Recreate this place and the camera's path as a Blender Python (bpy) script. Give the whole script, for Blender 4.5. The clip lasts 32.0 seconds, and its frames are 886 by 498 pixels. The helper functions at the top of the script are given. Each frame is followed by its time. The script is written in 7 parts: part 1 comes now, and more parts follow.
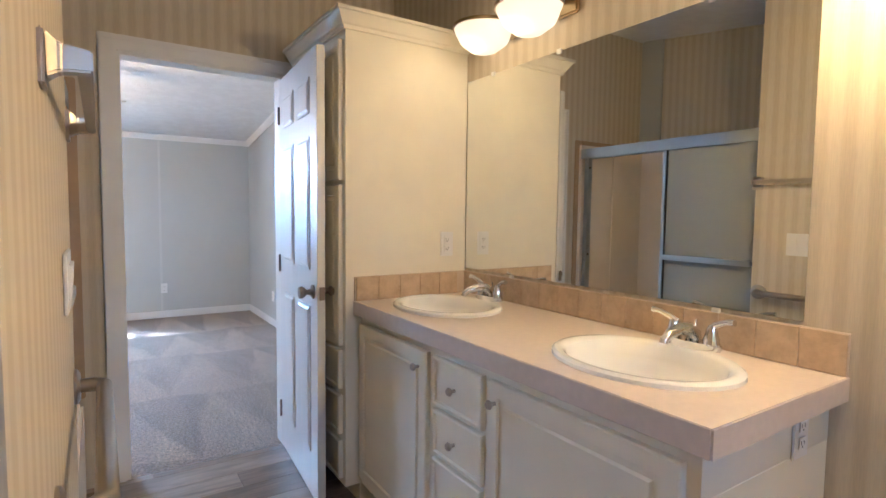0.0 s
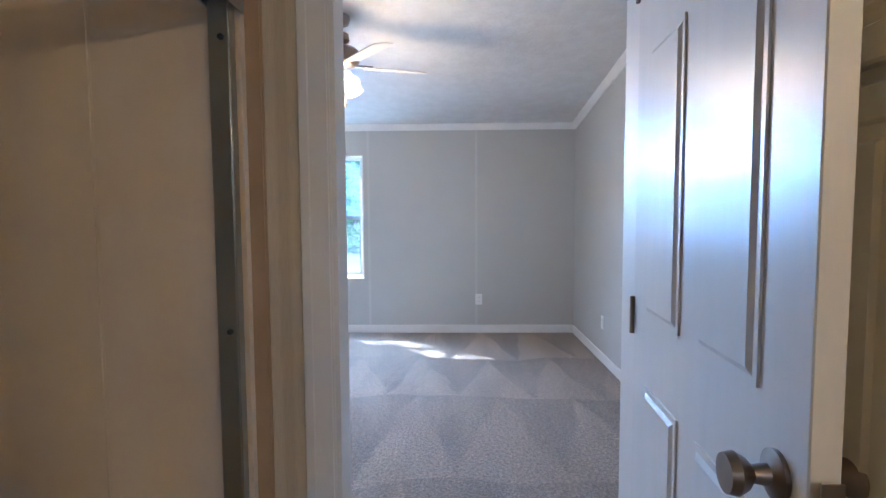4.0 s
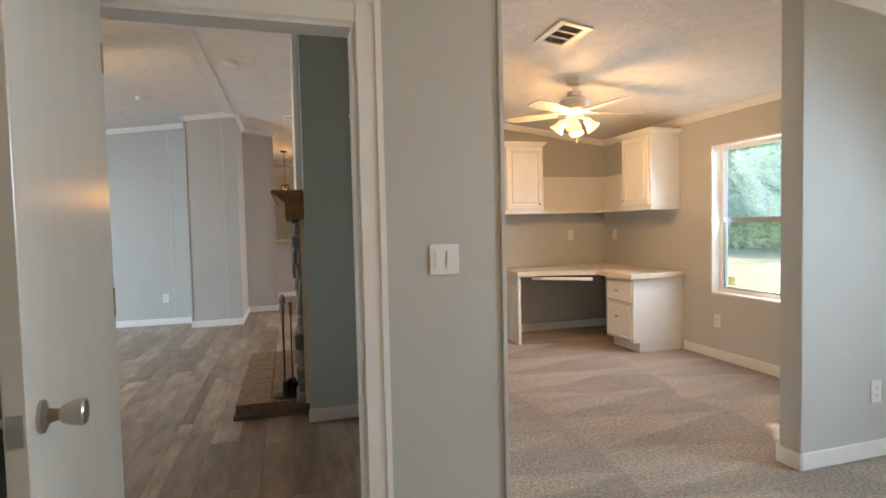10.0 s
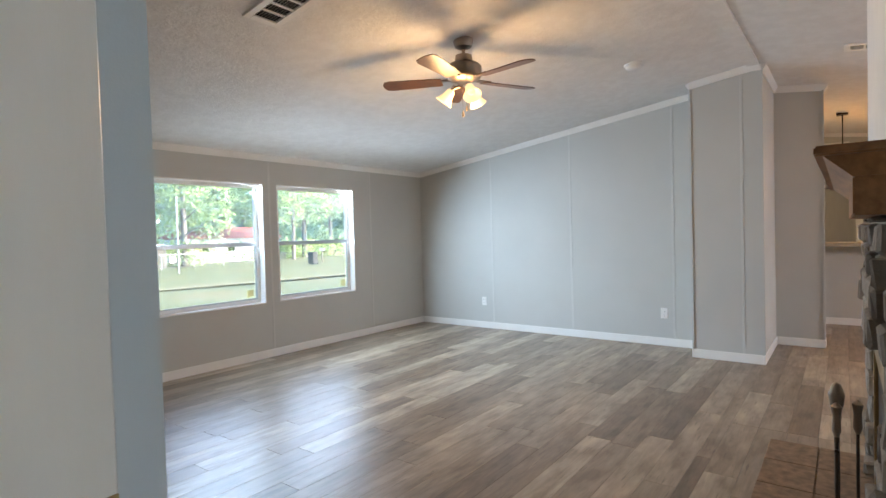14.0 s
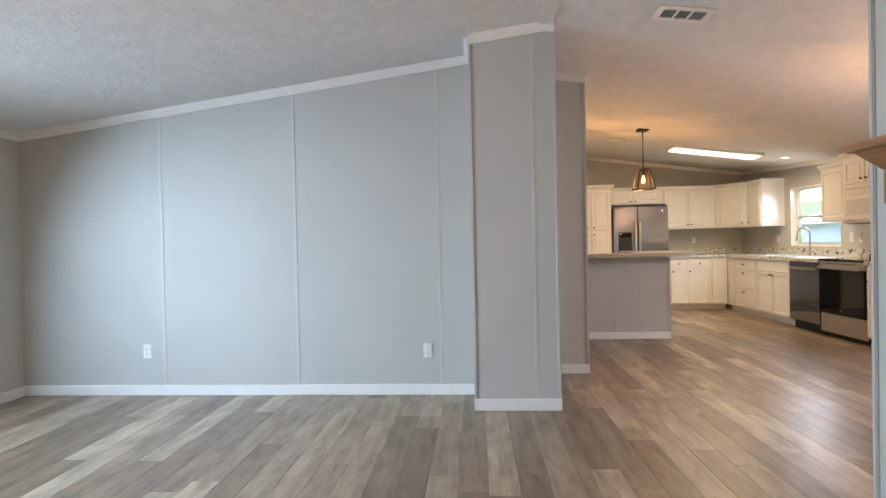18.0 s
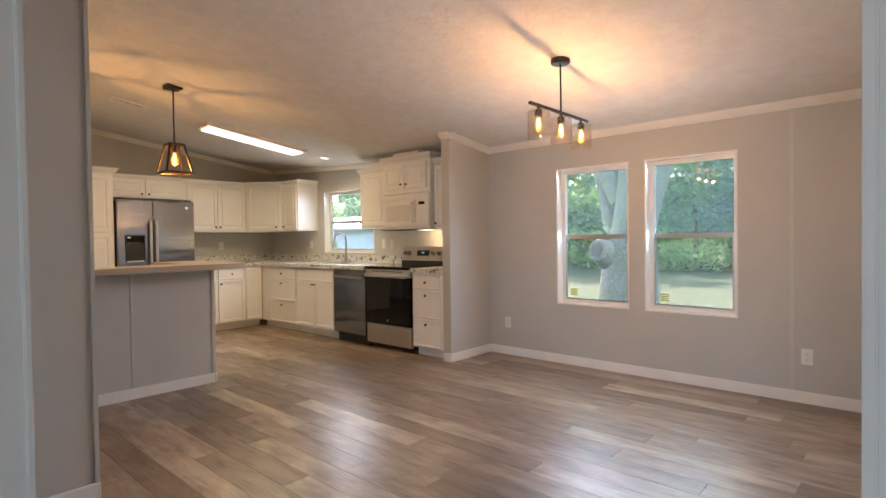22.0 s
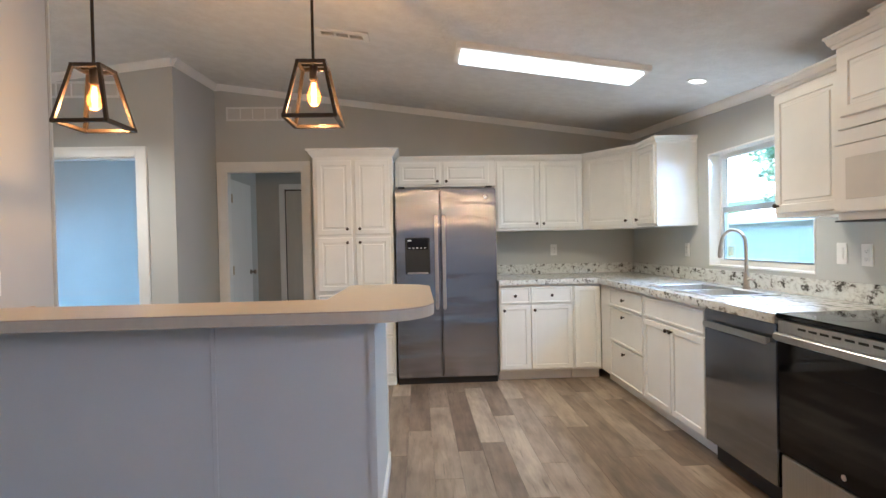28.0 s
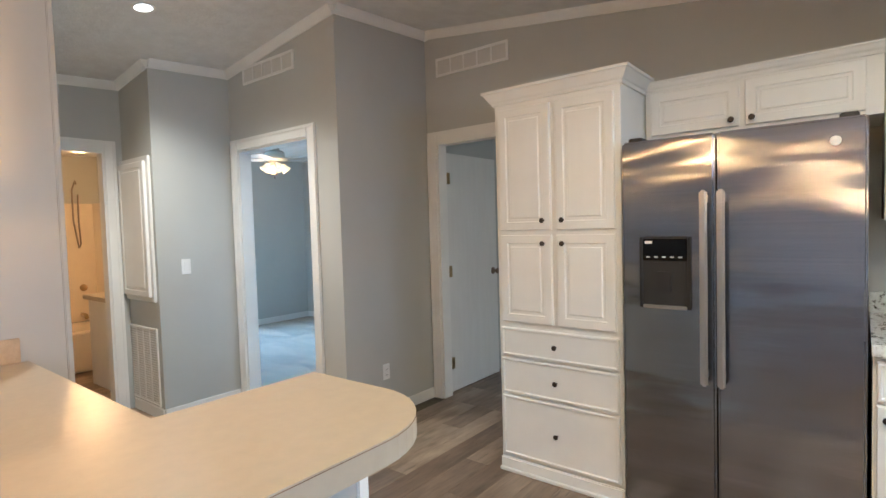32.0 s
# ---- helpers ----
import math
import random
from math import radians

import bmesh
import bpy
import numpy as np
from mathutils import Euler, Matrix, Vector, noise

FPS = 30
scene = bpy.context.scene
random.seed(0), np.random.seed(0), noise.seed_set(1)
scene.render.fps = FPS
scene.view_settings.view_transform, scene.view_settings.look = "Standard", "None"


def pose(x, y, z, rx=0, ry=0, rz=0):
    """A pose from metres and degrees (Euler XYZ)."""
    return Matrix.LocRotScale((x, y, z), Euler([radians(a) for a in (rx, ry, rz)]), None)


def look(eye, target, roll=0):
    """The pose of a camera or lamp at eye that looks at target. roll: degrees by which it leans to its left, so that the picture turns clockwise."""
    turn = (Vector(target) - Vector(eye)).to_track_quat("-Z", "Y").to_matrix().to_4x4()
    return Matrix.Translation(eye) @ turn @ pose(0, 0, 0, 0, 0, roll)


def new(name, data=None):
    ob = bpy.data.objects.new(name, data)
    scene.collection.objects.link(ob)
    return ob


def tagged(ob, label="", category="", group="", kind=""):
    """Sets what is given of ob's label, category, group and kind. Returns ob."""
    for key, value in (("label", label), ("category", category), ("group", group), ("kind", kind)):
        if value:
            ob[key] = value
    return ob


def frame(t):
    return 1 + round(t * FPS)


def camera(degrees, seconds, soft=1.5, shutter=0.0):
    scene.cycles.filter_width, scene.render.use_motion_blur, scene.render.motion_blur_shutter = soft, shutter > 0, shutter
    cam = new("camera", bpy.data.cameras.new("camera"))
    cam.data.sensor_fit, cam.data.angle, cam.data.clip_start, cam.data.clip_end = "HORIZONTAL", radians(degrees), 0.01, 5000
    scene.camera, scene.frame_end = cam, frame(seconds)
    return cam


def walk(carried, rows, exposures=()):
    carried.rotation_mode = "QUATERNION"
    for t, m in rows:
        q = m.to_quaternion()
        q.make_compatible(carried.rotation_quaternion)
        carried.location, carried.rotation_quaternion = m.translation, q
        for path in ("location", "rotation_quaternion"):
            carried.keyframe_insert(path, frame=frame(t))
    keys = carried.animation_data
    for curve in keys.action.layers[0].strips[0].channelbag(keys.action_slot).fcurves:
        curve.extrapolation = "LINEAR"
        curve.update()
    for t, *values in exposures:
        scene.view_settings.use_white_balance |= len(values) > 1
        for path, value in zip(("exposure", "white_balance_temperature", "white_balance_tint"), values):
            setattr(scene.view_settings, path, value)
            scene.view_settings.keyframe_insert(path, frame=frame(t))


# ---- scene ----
cam = camera(80.3, 32.0)
PATH = [
    (0, (-0.038, -0.044, 1.281), (1.054, 1.627, 1.148), 0.7),
    (0.5, (0.044, 0.103, 1.297), (0.926, 1.893, 1.16), 0.4),
    (1, (0.093, 0.214, 1.294), (0.775, 2.089, 1.158), 0.2),
    (1.5, (0.177, 0.373, 1.287), (0.657, 2.31, 1.153), 0.2),
    (2, (0.262, 0.545, 1.29), (0.56, 2.518, 1.155), -0.0),
    (2.5, (0.299, 0.733, 1.279), (0.447, 2.723, 1.14), -0.4),
    (3, (0.314, 0.983, 1.291), (0.346, 2.978, 1.154), -0.5),
    (3.5, (0.33, 1.252, 1.278), (0.31, 3.247, 1.137), -0.4),
    (5.5, (0.360, 2.262, 1.188), (0.256, 4.257, 1.085), -0.4),
    (6, (0.380, 2.448, 1.176), (0.253, 4.441, 1.074), -0.5),
    (6.5, (0.420, 2.670, 1.172), (0.263, 4.661, 1.070), -0.5),
    (7, (0.447, 2.843, 1.168), (0.116, 4.813, 1.09), -0.5),
    (7.5, (0.394, 2.966, 1.179), (-0.19, 4.877, 1.107), -0.6),
    (8, (0.301, 3.125, 1.212), (-0.608, 4.905, 1.139), -0.8),
    (8.5, (0.205, 3.202, 1.225), (-1.066, 4.745, 1.151), -0.8),
    (9, (0.073, 3.274, 1.214), (-1.503, 4.503, 1.139), -0.7),
    (9.5, (-0.109, 3.398, 1.234), (-1.908, 4.269, 1.154), -0.8),
    (10, (-0.311, 3.443, 1.217), (-2.23, 3.999, 1.129), -1.3),
    (10.5, (-0.524, 3.461, 1.222), (-2.499, 3.764, 1.129), -1.5),
    (11, (-0.742, 3.488, 1.242), (-2.739, 3.559, 1.15), -1.5),
    (12, (-1.301, 3.584, 1.253), (-3.258, 3.178, 1.173), -1.9),
    (12.5, (-1.516, 3.568, 1.249), (-3.406, 2.917, 1.173), -1.8),
    (13, (-1.729, 3.52, 1.257), (-3.519, 2.629, 1.193), -1.9),
    (13.5, (-1.888, 3.488, 1.257), (-3.559, 2.391, 1.191), -1.8),
    (15.5, (-2.524, 2.901, 1.273), (-4.038, 1.594, 1.238), -1.4),
    (16, (-2.801, 2.74, 1.255), (-4.473, 1.644, 1.216), -1.4),
    (16.5, (-3.115, 2.584, 1.251), (-4.921, 1.725, 1.208), -1.4),
    (17, (-3.363, 2.463, 1.239), (-5.273, 1.87, 1.189), -1.3),
    (17.5, (-3.584, 2.354, 1.227), (-5.553, 2.007, 1.189), -1.3),
    (18, (-3.806, 2.241, 1.195), (-5.802, 2.115, 1.172), -1.2),
    (18.5, (-4.071, 2.151, 1.207), (-6.07, 2.22, 1.195), -1.2),
    (19, (-4.318, 2.094, 1.219), (-6.299, 2.364, 1.196), -0.9),
    (19.5, (-4.559, 2.076, 1.236), (-6.498, 2.567, 1.22), -1.2),
    (20, (-4.804, 2.098, 1.251), (-6.661, 2.839, 1.227), -1.0),
    (20.5, (-5.031, 2.181, 1.245), (-6.775, 3.16, 1.217), -1.1),
    (21, (-5.282, 2.285, 1.23), (-6.891, 3.473, 1.202), -1.0),
    (21.5, (-5.497, 2.388, 1.221), (-6.972, 3.738, 1.185), -0.9),
    (22, (-5.695, 2.508, 1.21), (-7.037, 3.99, 1.172), -0.8),
    (22.5, (-5.85, 2.653, 1.208), (-7.048, 4.253, 1.154), -0.7),
    (23, (-5.996, 2.847, 1.205), (-7.064, 4.537, 1.147), -0.6),
    (23.5, (-6.165, 3.032, 1.207), (-7.196, 4.744, 1.141), -0.8),
    (24, (-6.357, 3.247, 1.228), (-7.456, 4.916, 1.166), -0.7),
    (24.5, (-6.51, 3.49, 1.227), (-7.752, 5.057, 1.169), -0.8),
    (26.5, (-7.309, 4.333, 1.277), (-9.131, 5.155, 1.223), -1.2),
    (27, (-7.562, 4.496, 1.263), (-9.477, 5.069, 1.229), -1.1),
    (27.5, (-7.817, 4.609, 1.261), (-9.79, 4.935, 1.225), -1.2),
    (28, (-8.065, 4.72, 1.271), (-10.063, 4.816, 1.241), -1.2),
    (28.5, (-8.306, 4.85, 1.274), (-10.303, 4.736, 1.241), -1.2),
    (29, (-8.533, 4.988, 1.302), (-10.51, 4.692, 1.255), -1.3),
    (29.5, (-8.779, 5.116, 1.313), (-10.724, 4.654, 1.244), -1.4),
    (30, (-9.07, 5.194, 1.332), (-10.976, 4.595, 1.257), -1.4),
    (30.5, (-9.358, 5.3, 1.34), (-11.209, 4.547, 1.253), -1.5),
    (31, (-9.654, 5.384, 1.359), (-11.434, 4.476, 1.273), -1.5),
    (31.5, (-9.951, 5.414, 1.359), (-11.63, 4.331, 1.264), -1.7),
    (32, (-10.27, 5.399, 1.385), (-11.833, 4.154, 1.295), -1.7),
]
walk(cam, [(t, look(eye, target, roll)) for t, eye, target, roll in PATH],
     [(0, 4.85, 4700, 7), (1, 4.72, 4500, 7), (2, 4.54, 4550, 7), (3.2, 4.5, 4600, 8), (5.5, 3.85, 4650, 5), (6.1, 3.78, 5000, 4), (6.7, 3.72, 6100, 10), (8, 3.58, 6900, 9), (9, 3.58, 7100, 7), (9.5, 3.82, 6900, 6), (10, 3.72, 7200, 8), (12, 3.85, 7500, 10), (13, 3.9, 7000, 10), (14.5, 3.65, 7000, 10), (16, 3.6, 7200, 10), (18, 3.85, 6800, 10), (20.5, 3.55, 6800, 10), (24, 3.5, 6750, 9), (27, 3.85, 5150, 5), (29.5, 3.85, 5200, 5), (32, 3.9, 5300, 4)])


# ---- light of day, and the picture's exposure ----
world = bpy.data.worlds.new("world")
scene.world = world
world.use_nodes = True
_n = world.node_tree.nodes
_sky = _n.new("ShaderNodeTexSky")
_sky.sky_type = "NISHITA"
_sky.sun_disc = False
SUN_ELEV, SUN_DIR = 44.0, (-0.79, 0.61)
_sky.sun_elevation = radians(SUN_ELEV)
_sky.sun_rotation = math.atan2(SUN_DIR[0], SUN_DIR[1])
_sky.air_density, _sky.dust_density, _sky.ozone_density = 1.0, 1.5, 1.0
world.node_tree.links.new(_sky.outputs[0], _n["Background"].inputs[0])
_n["Background"].inputs[1].default_value = 0.15
sun = new("sun", bpy.data.lights.new("sun", "SUN"))
sun.data.energy, sun.data.angle, sun.data.color = 1.7, radians(0.6), (1.0, 0.93, 0.84)
_h = math.cos(radians(SUN_ELEV))
sun.matrix_world = look((SUN_DIR[0] * _h * 30, SUN_DIR[1] * _h * 30 + 3, 30 * math.sin(radians(SUN_ELEV))), (0, 3, 0))


# ---- materials ----
def material(name, rough=0.6, metal=0.0):
    m = bpy.data.materials.new(name)
    m.use_nodes = True
    b = m.node_tree.nodes["Principled BSDF"]
    b.inputs["Roughness"].default_value = rough
    b.inputs["Metallic"].default_value = metal
    return m, m.node_tree.nodes, m.node_tree.links, b


def ramp(n, l, source, stops):
    r = n.new("ShaderNodeValToRGB")
    e = r.color_ramp.elements
    while len(e) < len(stops):
        e.new(0.5)
    for k, (p, c) in zip(e, stops):
        k.position, k.color = p, (*c, 1)
    l.new(source, r.inputs[0])
    return r.outputs[0]


def tex_noise(n, l, scale, detail=3.0, rough=0.55, stretch=(1, 1, 1), kind="Object"):
    c, mp, t = n.new("ShaderNodeTexCoord"), n.new("ShaderNodeMapping"), n.new("ShaderNodeTexNoise")
    mp.inputs["Scale"].default_value = stretch
    l.new(c.outputs[kind], mp.inputs[0])
    l.new(mp.outputs[0], t.inputs[0])
    t.inputs["Scale"].default_value, t.inputs["Detail"].default_value, t.inputs["Roughness"].default_value = scale, detail, rough
    return t.outputs[0]


def mixed(n, l, a, b, f, blend="MIX"):
    m = n.new("ShaderNodeMix")
    m.data_type, m.blend_type = "RGBA", blend
    for s, v in ((6, a), (7, b), (0, f)):
        if isinstance(v, (int, float)):
            m.inputs[s].default_value = v
        elif isinstance(v, tuple):
            m.inputs[s].default_value = (*v, 1)
        else:
            l.new(v, m.inputs[s])
    return m.outputs[2]


def bump(n, l, b, height, strength=0.2, dist=0.002):
    k = n.new("ShaderNodeBump")
    k.inputs["Strength"].default_value, k.inputs["Distance"].default_value = strength, dist
    l.new(height, k.inputs["Height"])
    l.new(k.outputs[0], b.inputs["Normal"])


def plain(name, colour, rough=0.5, metal=0.0, vary=0.06, scale=6.0, grain=120.0, relief=0.08, stretch=(1, 1, 1)):
    """Paint, plastic or metal: a base colour with broad clouding, and a fine relief."""
    m, n, l, b = material(name, rough, metal)
    lo = tuple(c * (1 - vary) for c in colour)
    hi = tuple(min(1, c * (1 + vary)) for c in colour)
    c = ramp(n, l, tex_noise(n, l, scale, 4, stretch=stretch), [(0.3, lo), (0.7, hi)])
    l.new(c, b.inputs["Base Color"])
    if relief:
        bump(n, l, b, tex_noise(n, l, grain, 2, stretch=stretch), relief, 0.001)
    return m


def glow(name, colour, strength):
    m, n, l, b = material(name, 0.4)
    b.inputs["Base Color"].default_value = (*colour, 1)
    b.inputs["Emission Color"].default_value = (*colour, 1)
    b.inputs["Emission Strength"].default_value = strength
    return m


def glass(name, colour=(1, 1, 1), rough=0.0, ior=1.45):
    m, n, l, b = material(name, rough)
    b.inputs["Base Color"].default_value = (*colour, 1)
    b.inputs["Transmission Weight"].default_value = 1.0
    b.inputs["IOR"].default_value = ior
    return m


M = {}
M["wall"] = plain("grey_wall_paint", (0.497, 0.497, 0.468), 0.62, vary=0.03, scale=2.0, grain=260, relief=0.12)
M["batten"] = plain("grey_batten_paint", (0.55, 0.55, 0.52), 0.5, vary=0.03, relief=0.03)
m, n, l, b = material("yellow_film_label", 0.5)   # thin printed film that the daylight comes through
_tl, _tm, _tx = n.new("ShaderNodeBsdfTransparent"), n.new("ShaderNodeMixShader"), n.new("ShaderNodeBsdfTranslucent")
_tl.inputs[0].default_value, _tx.inputs[0].default_value = (0.97, 0.94, 0.74, 1), (0.9, 0.86, 0.55, 1)
_tm.inputs[0].default_value = 0.16
l.new(_tl.outputs[0], _tm.inputs[1])
l.new(_tx.outputs[0], _tm.inputs[2])
l.new(_tm.outputs[0], n["Material Output"].inputs[0])
M["sticker"] = m
M["blue"] = plain("blue_grey_wall_paint", (0.455, 0.52, 0.50), 0.6, vary=0.03, scale=2.0, grain=260, relief=0.1)
M["trim"] = plain("white_trim_paint", (0.80, 0.79, 0.76), 0.38, vary=0.03, grain=60, relief=0.04)
M["cab"] = plain("white_cabinet_paint", (0.80, 0.79, 0.755), 0.36, vary=0.025, grain=90, relief=0.04)
M["cream"] = plain("cream_cabinet_foil", (0.79, 0.745, 0.615), 0.42, vary=0.03, grain=90, relief=0.05)
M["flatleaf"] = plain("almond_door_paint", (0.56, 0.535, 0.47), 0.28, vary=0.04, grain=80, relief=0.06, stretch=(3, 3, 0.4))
M["leaf"] = plain("white_door_paint", (0.74, 0.73, 0.70), 0.3, vary=0.03, grain=80, relief=0.06, stretch=(3, 3, 0.4))
M["bisque"] = plain("bisque_plastic", (0.74, 0.70, 0.60), 0.35, vary=0.02, relief=0.0)
M["plate"] = plain("white_plastic", (0.80, 0.79, 0.76), 0.35, vary=0.02, relief=0.0)
M["dark"] = plain("dark_slot", (0.02, 0.02, 0.02), 0.6, vary=0.1, relief=0.0)
M["steel"] = plain("stainless_steel", (0.31, 0.335, 0.38), 0.18, 1.0, vary=0.07, scale=3, grain=90, relief=0.05, stretch=(0.4, 0.4, 40))
M["steel"].node_tree.nodes["Principled BSDF"].inputs["Anisotropic"].default_value = 0.85
M["lantern"] = plain("oil_rubbed_bronze", (0.040, 0.027, 0.017), 0.42, 0.5, vary=0.15, relief=0.05)
_sn, _sl = M["steel"].node_tree.nodes, M["steel"].node_tree.links   # sheet steel is never quite flat
bump(_sn, _sl, _sn["Principled BSDF"], tex_noise(_sn, _sl, 1.0, 1.5, 0.4, (1.5, 1.5, 5.0)), 0.70, 0.02)
M["steelh"] = plain("brushed_steel", (0.55, 0.54, 0.52), 0.3, 1.0, vary=0.06, scale=3, grain=90, relief=0.05, stretch=(40, 40, 0.4))
M["nickel"] = plain("brushed_nickel", (0.48, 0.43, 0.37), 0.3, 1.0, vary=0.05, relief=0.03)
M["chrome"] = plain("chrome", (0.75, 0.75, 0.76), 0.08, 1.0, vary=0.02, relief=0.0)
M["alu"] = plain("anodised_aluminium", (0.50, 0.54, 0.57), 0.3, 1.0, vary=0.05, relief=0.03)
M["brass"] = plain("aged_brass", (0.42, 0.32, 0.17), 0.32, 1.0, vary=0.12, relief=0.04)
M["pewter"] = plain("antique_pewter", (0.28, 0.23, 0.19), 0.35, 1.0, vary=0.1, relief=0.04)
M["black"] = plain("black_metal", (0.018, 0.017, 0.016), 0.45, 0.3, vary=0.15, relief=0.05)
M["bronze"] = plain("dark_bronze", (0.06, 0.045, 0.035), 0.4, 0.7, vary=0.15, relief=0.05)
M["blackglass"] = plain("black_glass", (0.004, 0.004, 0.005), 0.05, vary=0.1, relief=0.0)
M["blackglass"].node_tree.nodes["Principled BSDF"].inputs["Specular IOR Level"].default_value = 0.32
M["rubber"] = plain("black_plastic", (0.015, 0.015, 0.016), 0.5, vary=0.1, relief=0.03)
M["porcelain"] = plain("white_porcelain", (0.83, 0.82, 0.78), 0.1, vary=0.015, relief=0.0)
M["bar"] = plain("beige_laminate", (0.42, 0.367, 0.285), 0.33, vary=0.04, scale=30, grain=400, relief=0.05)
M["vtop"] = plain("pinkish_laminate", (0.62, 0.54, 0.47), 0.4, vary=0.04, scale=40, grain=400, relief=0.06)
M["desktop"] = plain("wood_grain_laminate", (0.66, 0.58, 0.48), 0.35, vary=0.07, scale=5, grain=100, relief=0.05, stretch=(1, 14, 1))
M["hearth"] = plain("brown_hearth_tile", (0.21, 0.135, 0.085), 0.75, vary=0.35, scale=22, grain=120, relief=0.5)
M["oak"] = plain("oiled_oak", (0.30, 0.15, 0.065), 0.42, vary=0.3, scale=4, grain=60, relief=0.2, stretch=(1, 9, 9))
M["walnut"] = plain("walnut_blade", (0.10, 0.05, 0.03), 0.35, vary=0.25, scale=5, grain=60, relief=0.06, stretch=(2, 9, 2))
M["blade"] = plain("white_fan_blade", (0.70, 0.66, 0.58), 0.4, vary=0.04, relief=0.03)
M["shower"] = plain("almond_fibreglass", (0.84, 0.74, 0.60), 0.25, vary=0.03, relief=0.02)
M["tan"] = plain("tan_trim", (0.42, 0.30, 0.18), 0.5, vary=0.08, relief=0.1)
M["screen"] = plain("grey_register", (0.62, 0.60, 0.56), 0.5, vary=0.04, relief=0.03)
M["mirror"] = material("mirror_silver", 0.0, 1.0)[0]
M["mirror"].node_tree.nodes["Principled BSDF"].inputs["Base Color"].default_value = (0.86, 0.88, 0.87, 1)


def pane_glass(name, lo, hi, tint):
    """Clear window glass with an uneven tinted veil that paints haze over the view."""
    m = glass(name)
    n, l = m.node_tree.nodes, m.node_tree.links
    veil, film = n.new("ShaderNodeBsdfTranslucent"), n.new("ShaderNodeMixShader")
    veil.inputs[0].default_value = (*tint, 1)
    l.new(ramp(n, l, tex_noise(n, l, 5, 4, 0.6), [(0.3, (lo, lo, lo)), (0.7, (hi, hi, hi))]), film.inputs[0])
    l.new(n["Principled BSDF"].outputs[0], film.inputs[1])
    l.new(veil.outputs[0], film.inputs[2])
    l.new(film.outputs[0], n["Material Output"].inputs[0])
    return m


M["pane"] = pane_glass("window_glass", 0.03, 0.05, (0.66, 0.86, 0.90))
# upper sashes get a stronger, bluer painted haze
M["pane_upper"] = pane_glass("haze_veil_window_glass", 0.06, 0.095, (0.56, 0.84, 1.0))
m, n, l, b = material("clear_glass", 0.02)   # thin clear glass: see-through with a gloss that grows at the edges
_tr, _gl, _mx, _fr, _ml = n.new("ShaderNodeBsdfTransparent"), n.new("ShaderNodeBsdfGlossy"), n.new("ShaderNodeMixShader"), n.new("ShaderNodeLayerWeight"), n.new("ShaderNodeMath")
_tr.inputs[0].default_value = (0.985, 0.955, 0.91, 1)
_gl.inputs["Roughness"].default_value = 0.06
_fr.inputs[0].default_value, _ml.operation, _ml.inputs[1].default_value = 0.25, "MULTIPLY_ADD", 0.42
_ml.inputs[2].default_value = 0.03
l.new(_fr.outputs["Facing"], _ml.inputs[0])
l.new(_ml.outputs[0], _mx.inputs[0])
l.new(_tr.outputs[0], _mx.inputs[1])
l.new(_gl.outputs[0], _mx.inputs[2])
l.new(_mx.outputs[0], n["Material Output"].inputs[0])
M["clear"] = m
M["frost"] = glass("frosted_glass", (0.60, 0.62, 0.62), 0.24)
M["frost"].node_tree.nodes["Principled BSDF"].inputs["Transmission Weight"].default_value = 0.5
bump(M["frost"].node_tree.nodes, M["frost"].node_tree.links, M["frost"].node_tree.nodes["Principled BSDF"],
     tex_noise(M["frost"].node_tree.nodes, M["frost"].node_tree.links, 90, 2), 0.4, 0.002)
M["bulb"] = glow("lit_filament", (1.0, 0.52, 0.16), 0.85)
M["amberglass"] = glow("lit_amber_bulb_glass", (0.9, 0.36, 0.07), 0.06)
M["amberglass"].node_tree.nodes["Principled BSDF"].inputs["Alpha"].default_value = 0.22
M["shade"] = glow("lit_opal_glass", (1.0, 0.74, 0.42), 0.075)
M["bowl"] = glow("lit_frosted_bowl", (1.0, 0.80, 0.50), 0.03)
M["tube"] = glow("lit_diffuser", (1.0, 0.96, 0.87), 0.16)
M["can"] = glow("lit_recessed_lens", (1.0, 0.92, 0.80), 0.25)
M["clock"] = glow("lit_display", (0.35, 0.65, 1.0), 0.05)

# stippled ceiling
m, n, l, b = material("stippled_ceiling", 0.85)
_a = tex_noise(n, l, 9, 5, 0.65)
_c = mixed(n, l, (0.72, 0.712, 0.695), (0.775, 0.77, 0.755), ramp(n, l, _a, [(0.4, (0, 0, 0)), (0.62, (1, 1, 1))]))
l.new(_c, b.inputs["Base Color"])
bump(n, l, b, ramp(n, l, tex_noise(n, l, 26, 5, 0.7), [(0.42, (0, 0, 0)), (0.6, (1, 1, 1))]), 0.45, 0.004)
M["ceiling"] = m

# carpet: tufts, with vacuum streaks of turned pile
m, n, l, b = material("grey_beige_carpet", 0.95)
_f = tex_noise(n, l, 220, 3, 0.7)
_s = tex_noise(n, l, 2.2, 2, 0.4, (2.4, 0.5, 1))
_c = ramp(n, l, _f, [(0.32, (0.20, 0.150, 0.102)), (0.5, (0.405, 0.315, 0.228)), (0.68, (0.66, 0.53, 0.40))])
_c = mixed(n, l, _c, ramp(n, l, tex_noise(n, l, 62, 5, 0.85), [(0.40, (0.55, 0.54, 0.53)), (0.5, (1.1, 1.1, 1.1)), (0.60, (1.75, 1.75, 1.75))]), 1.0, "MULTIPLY")
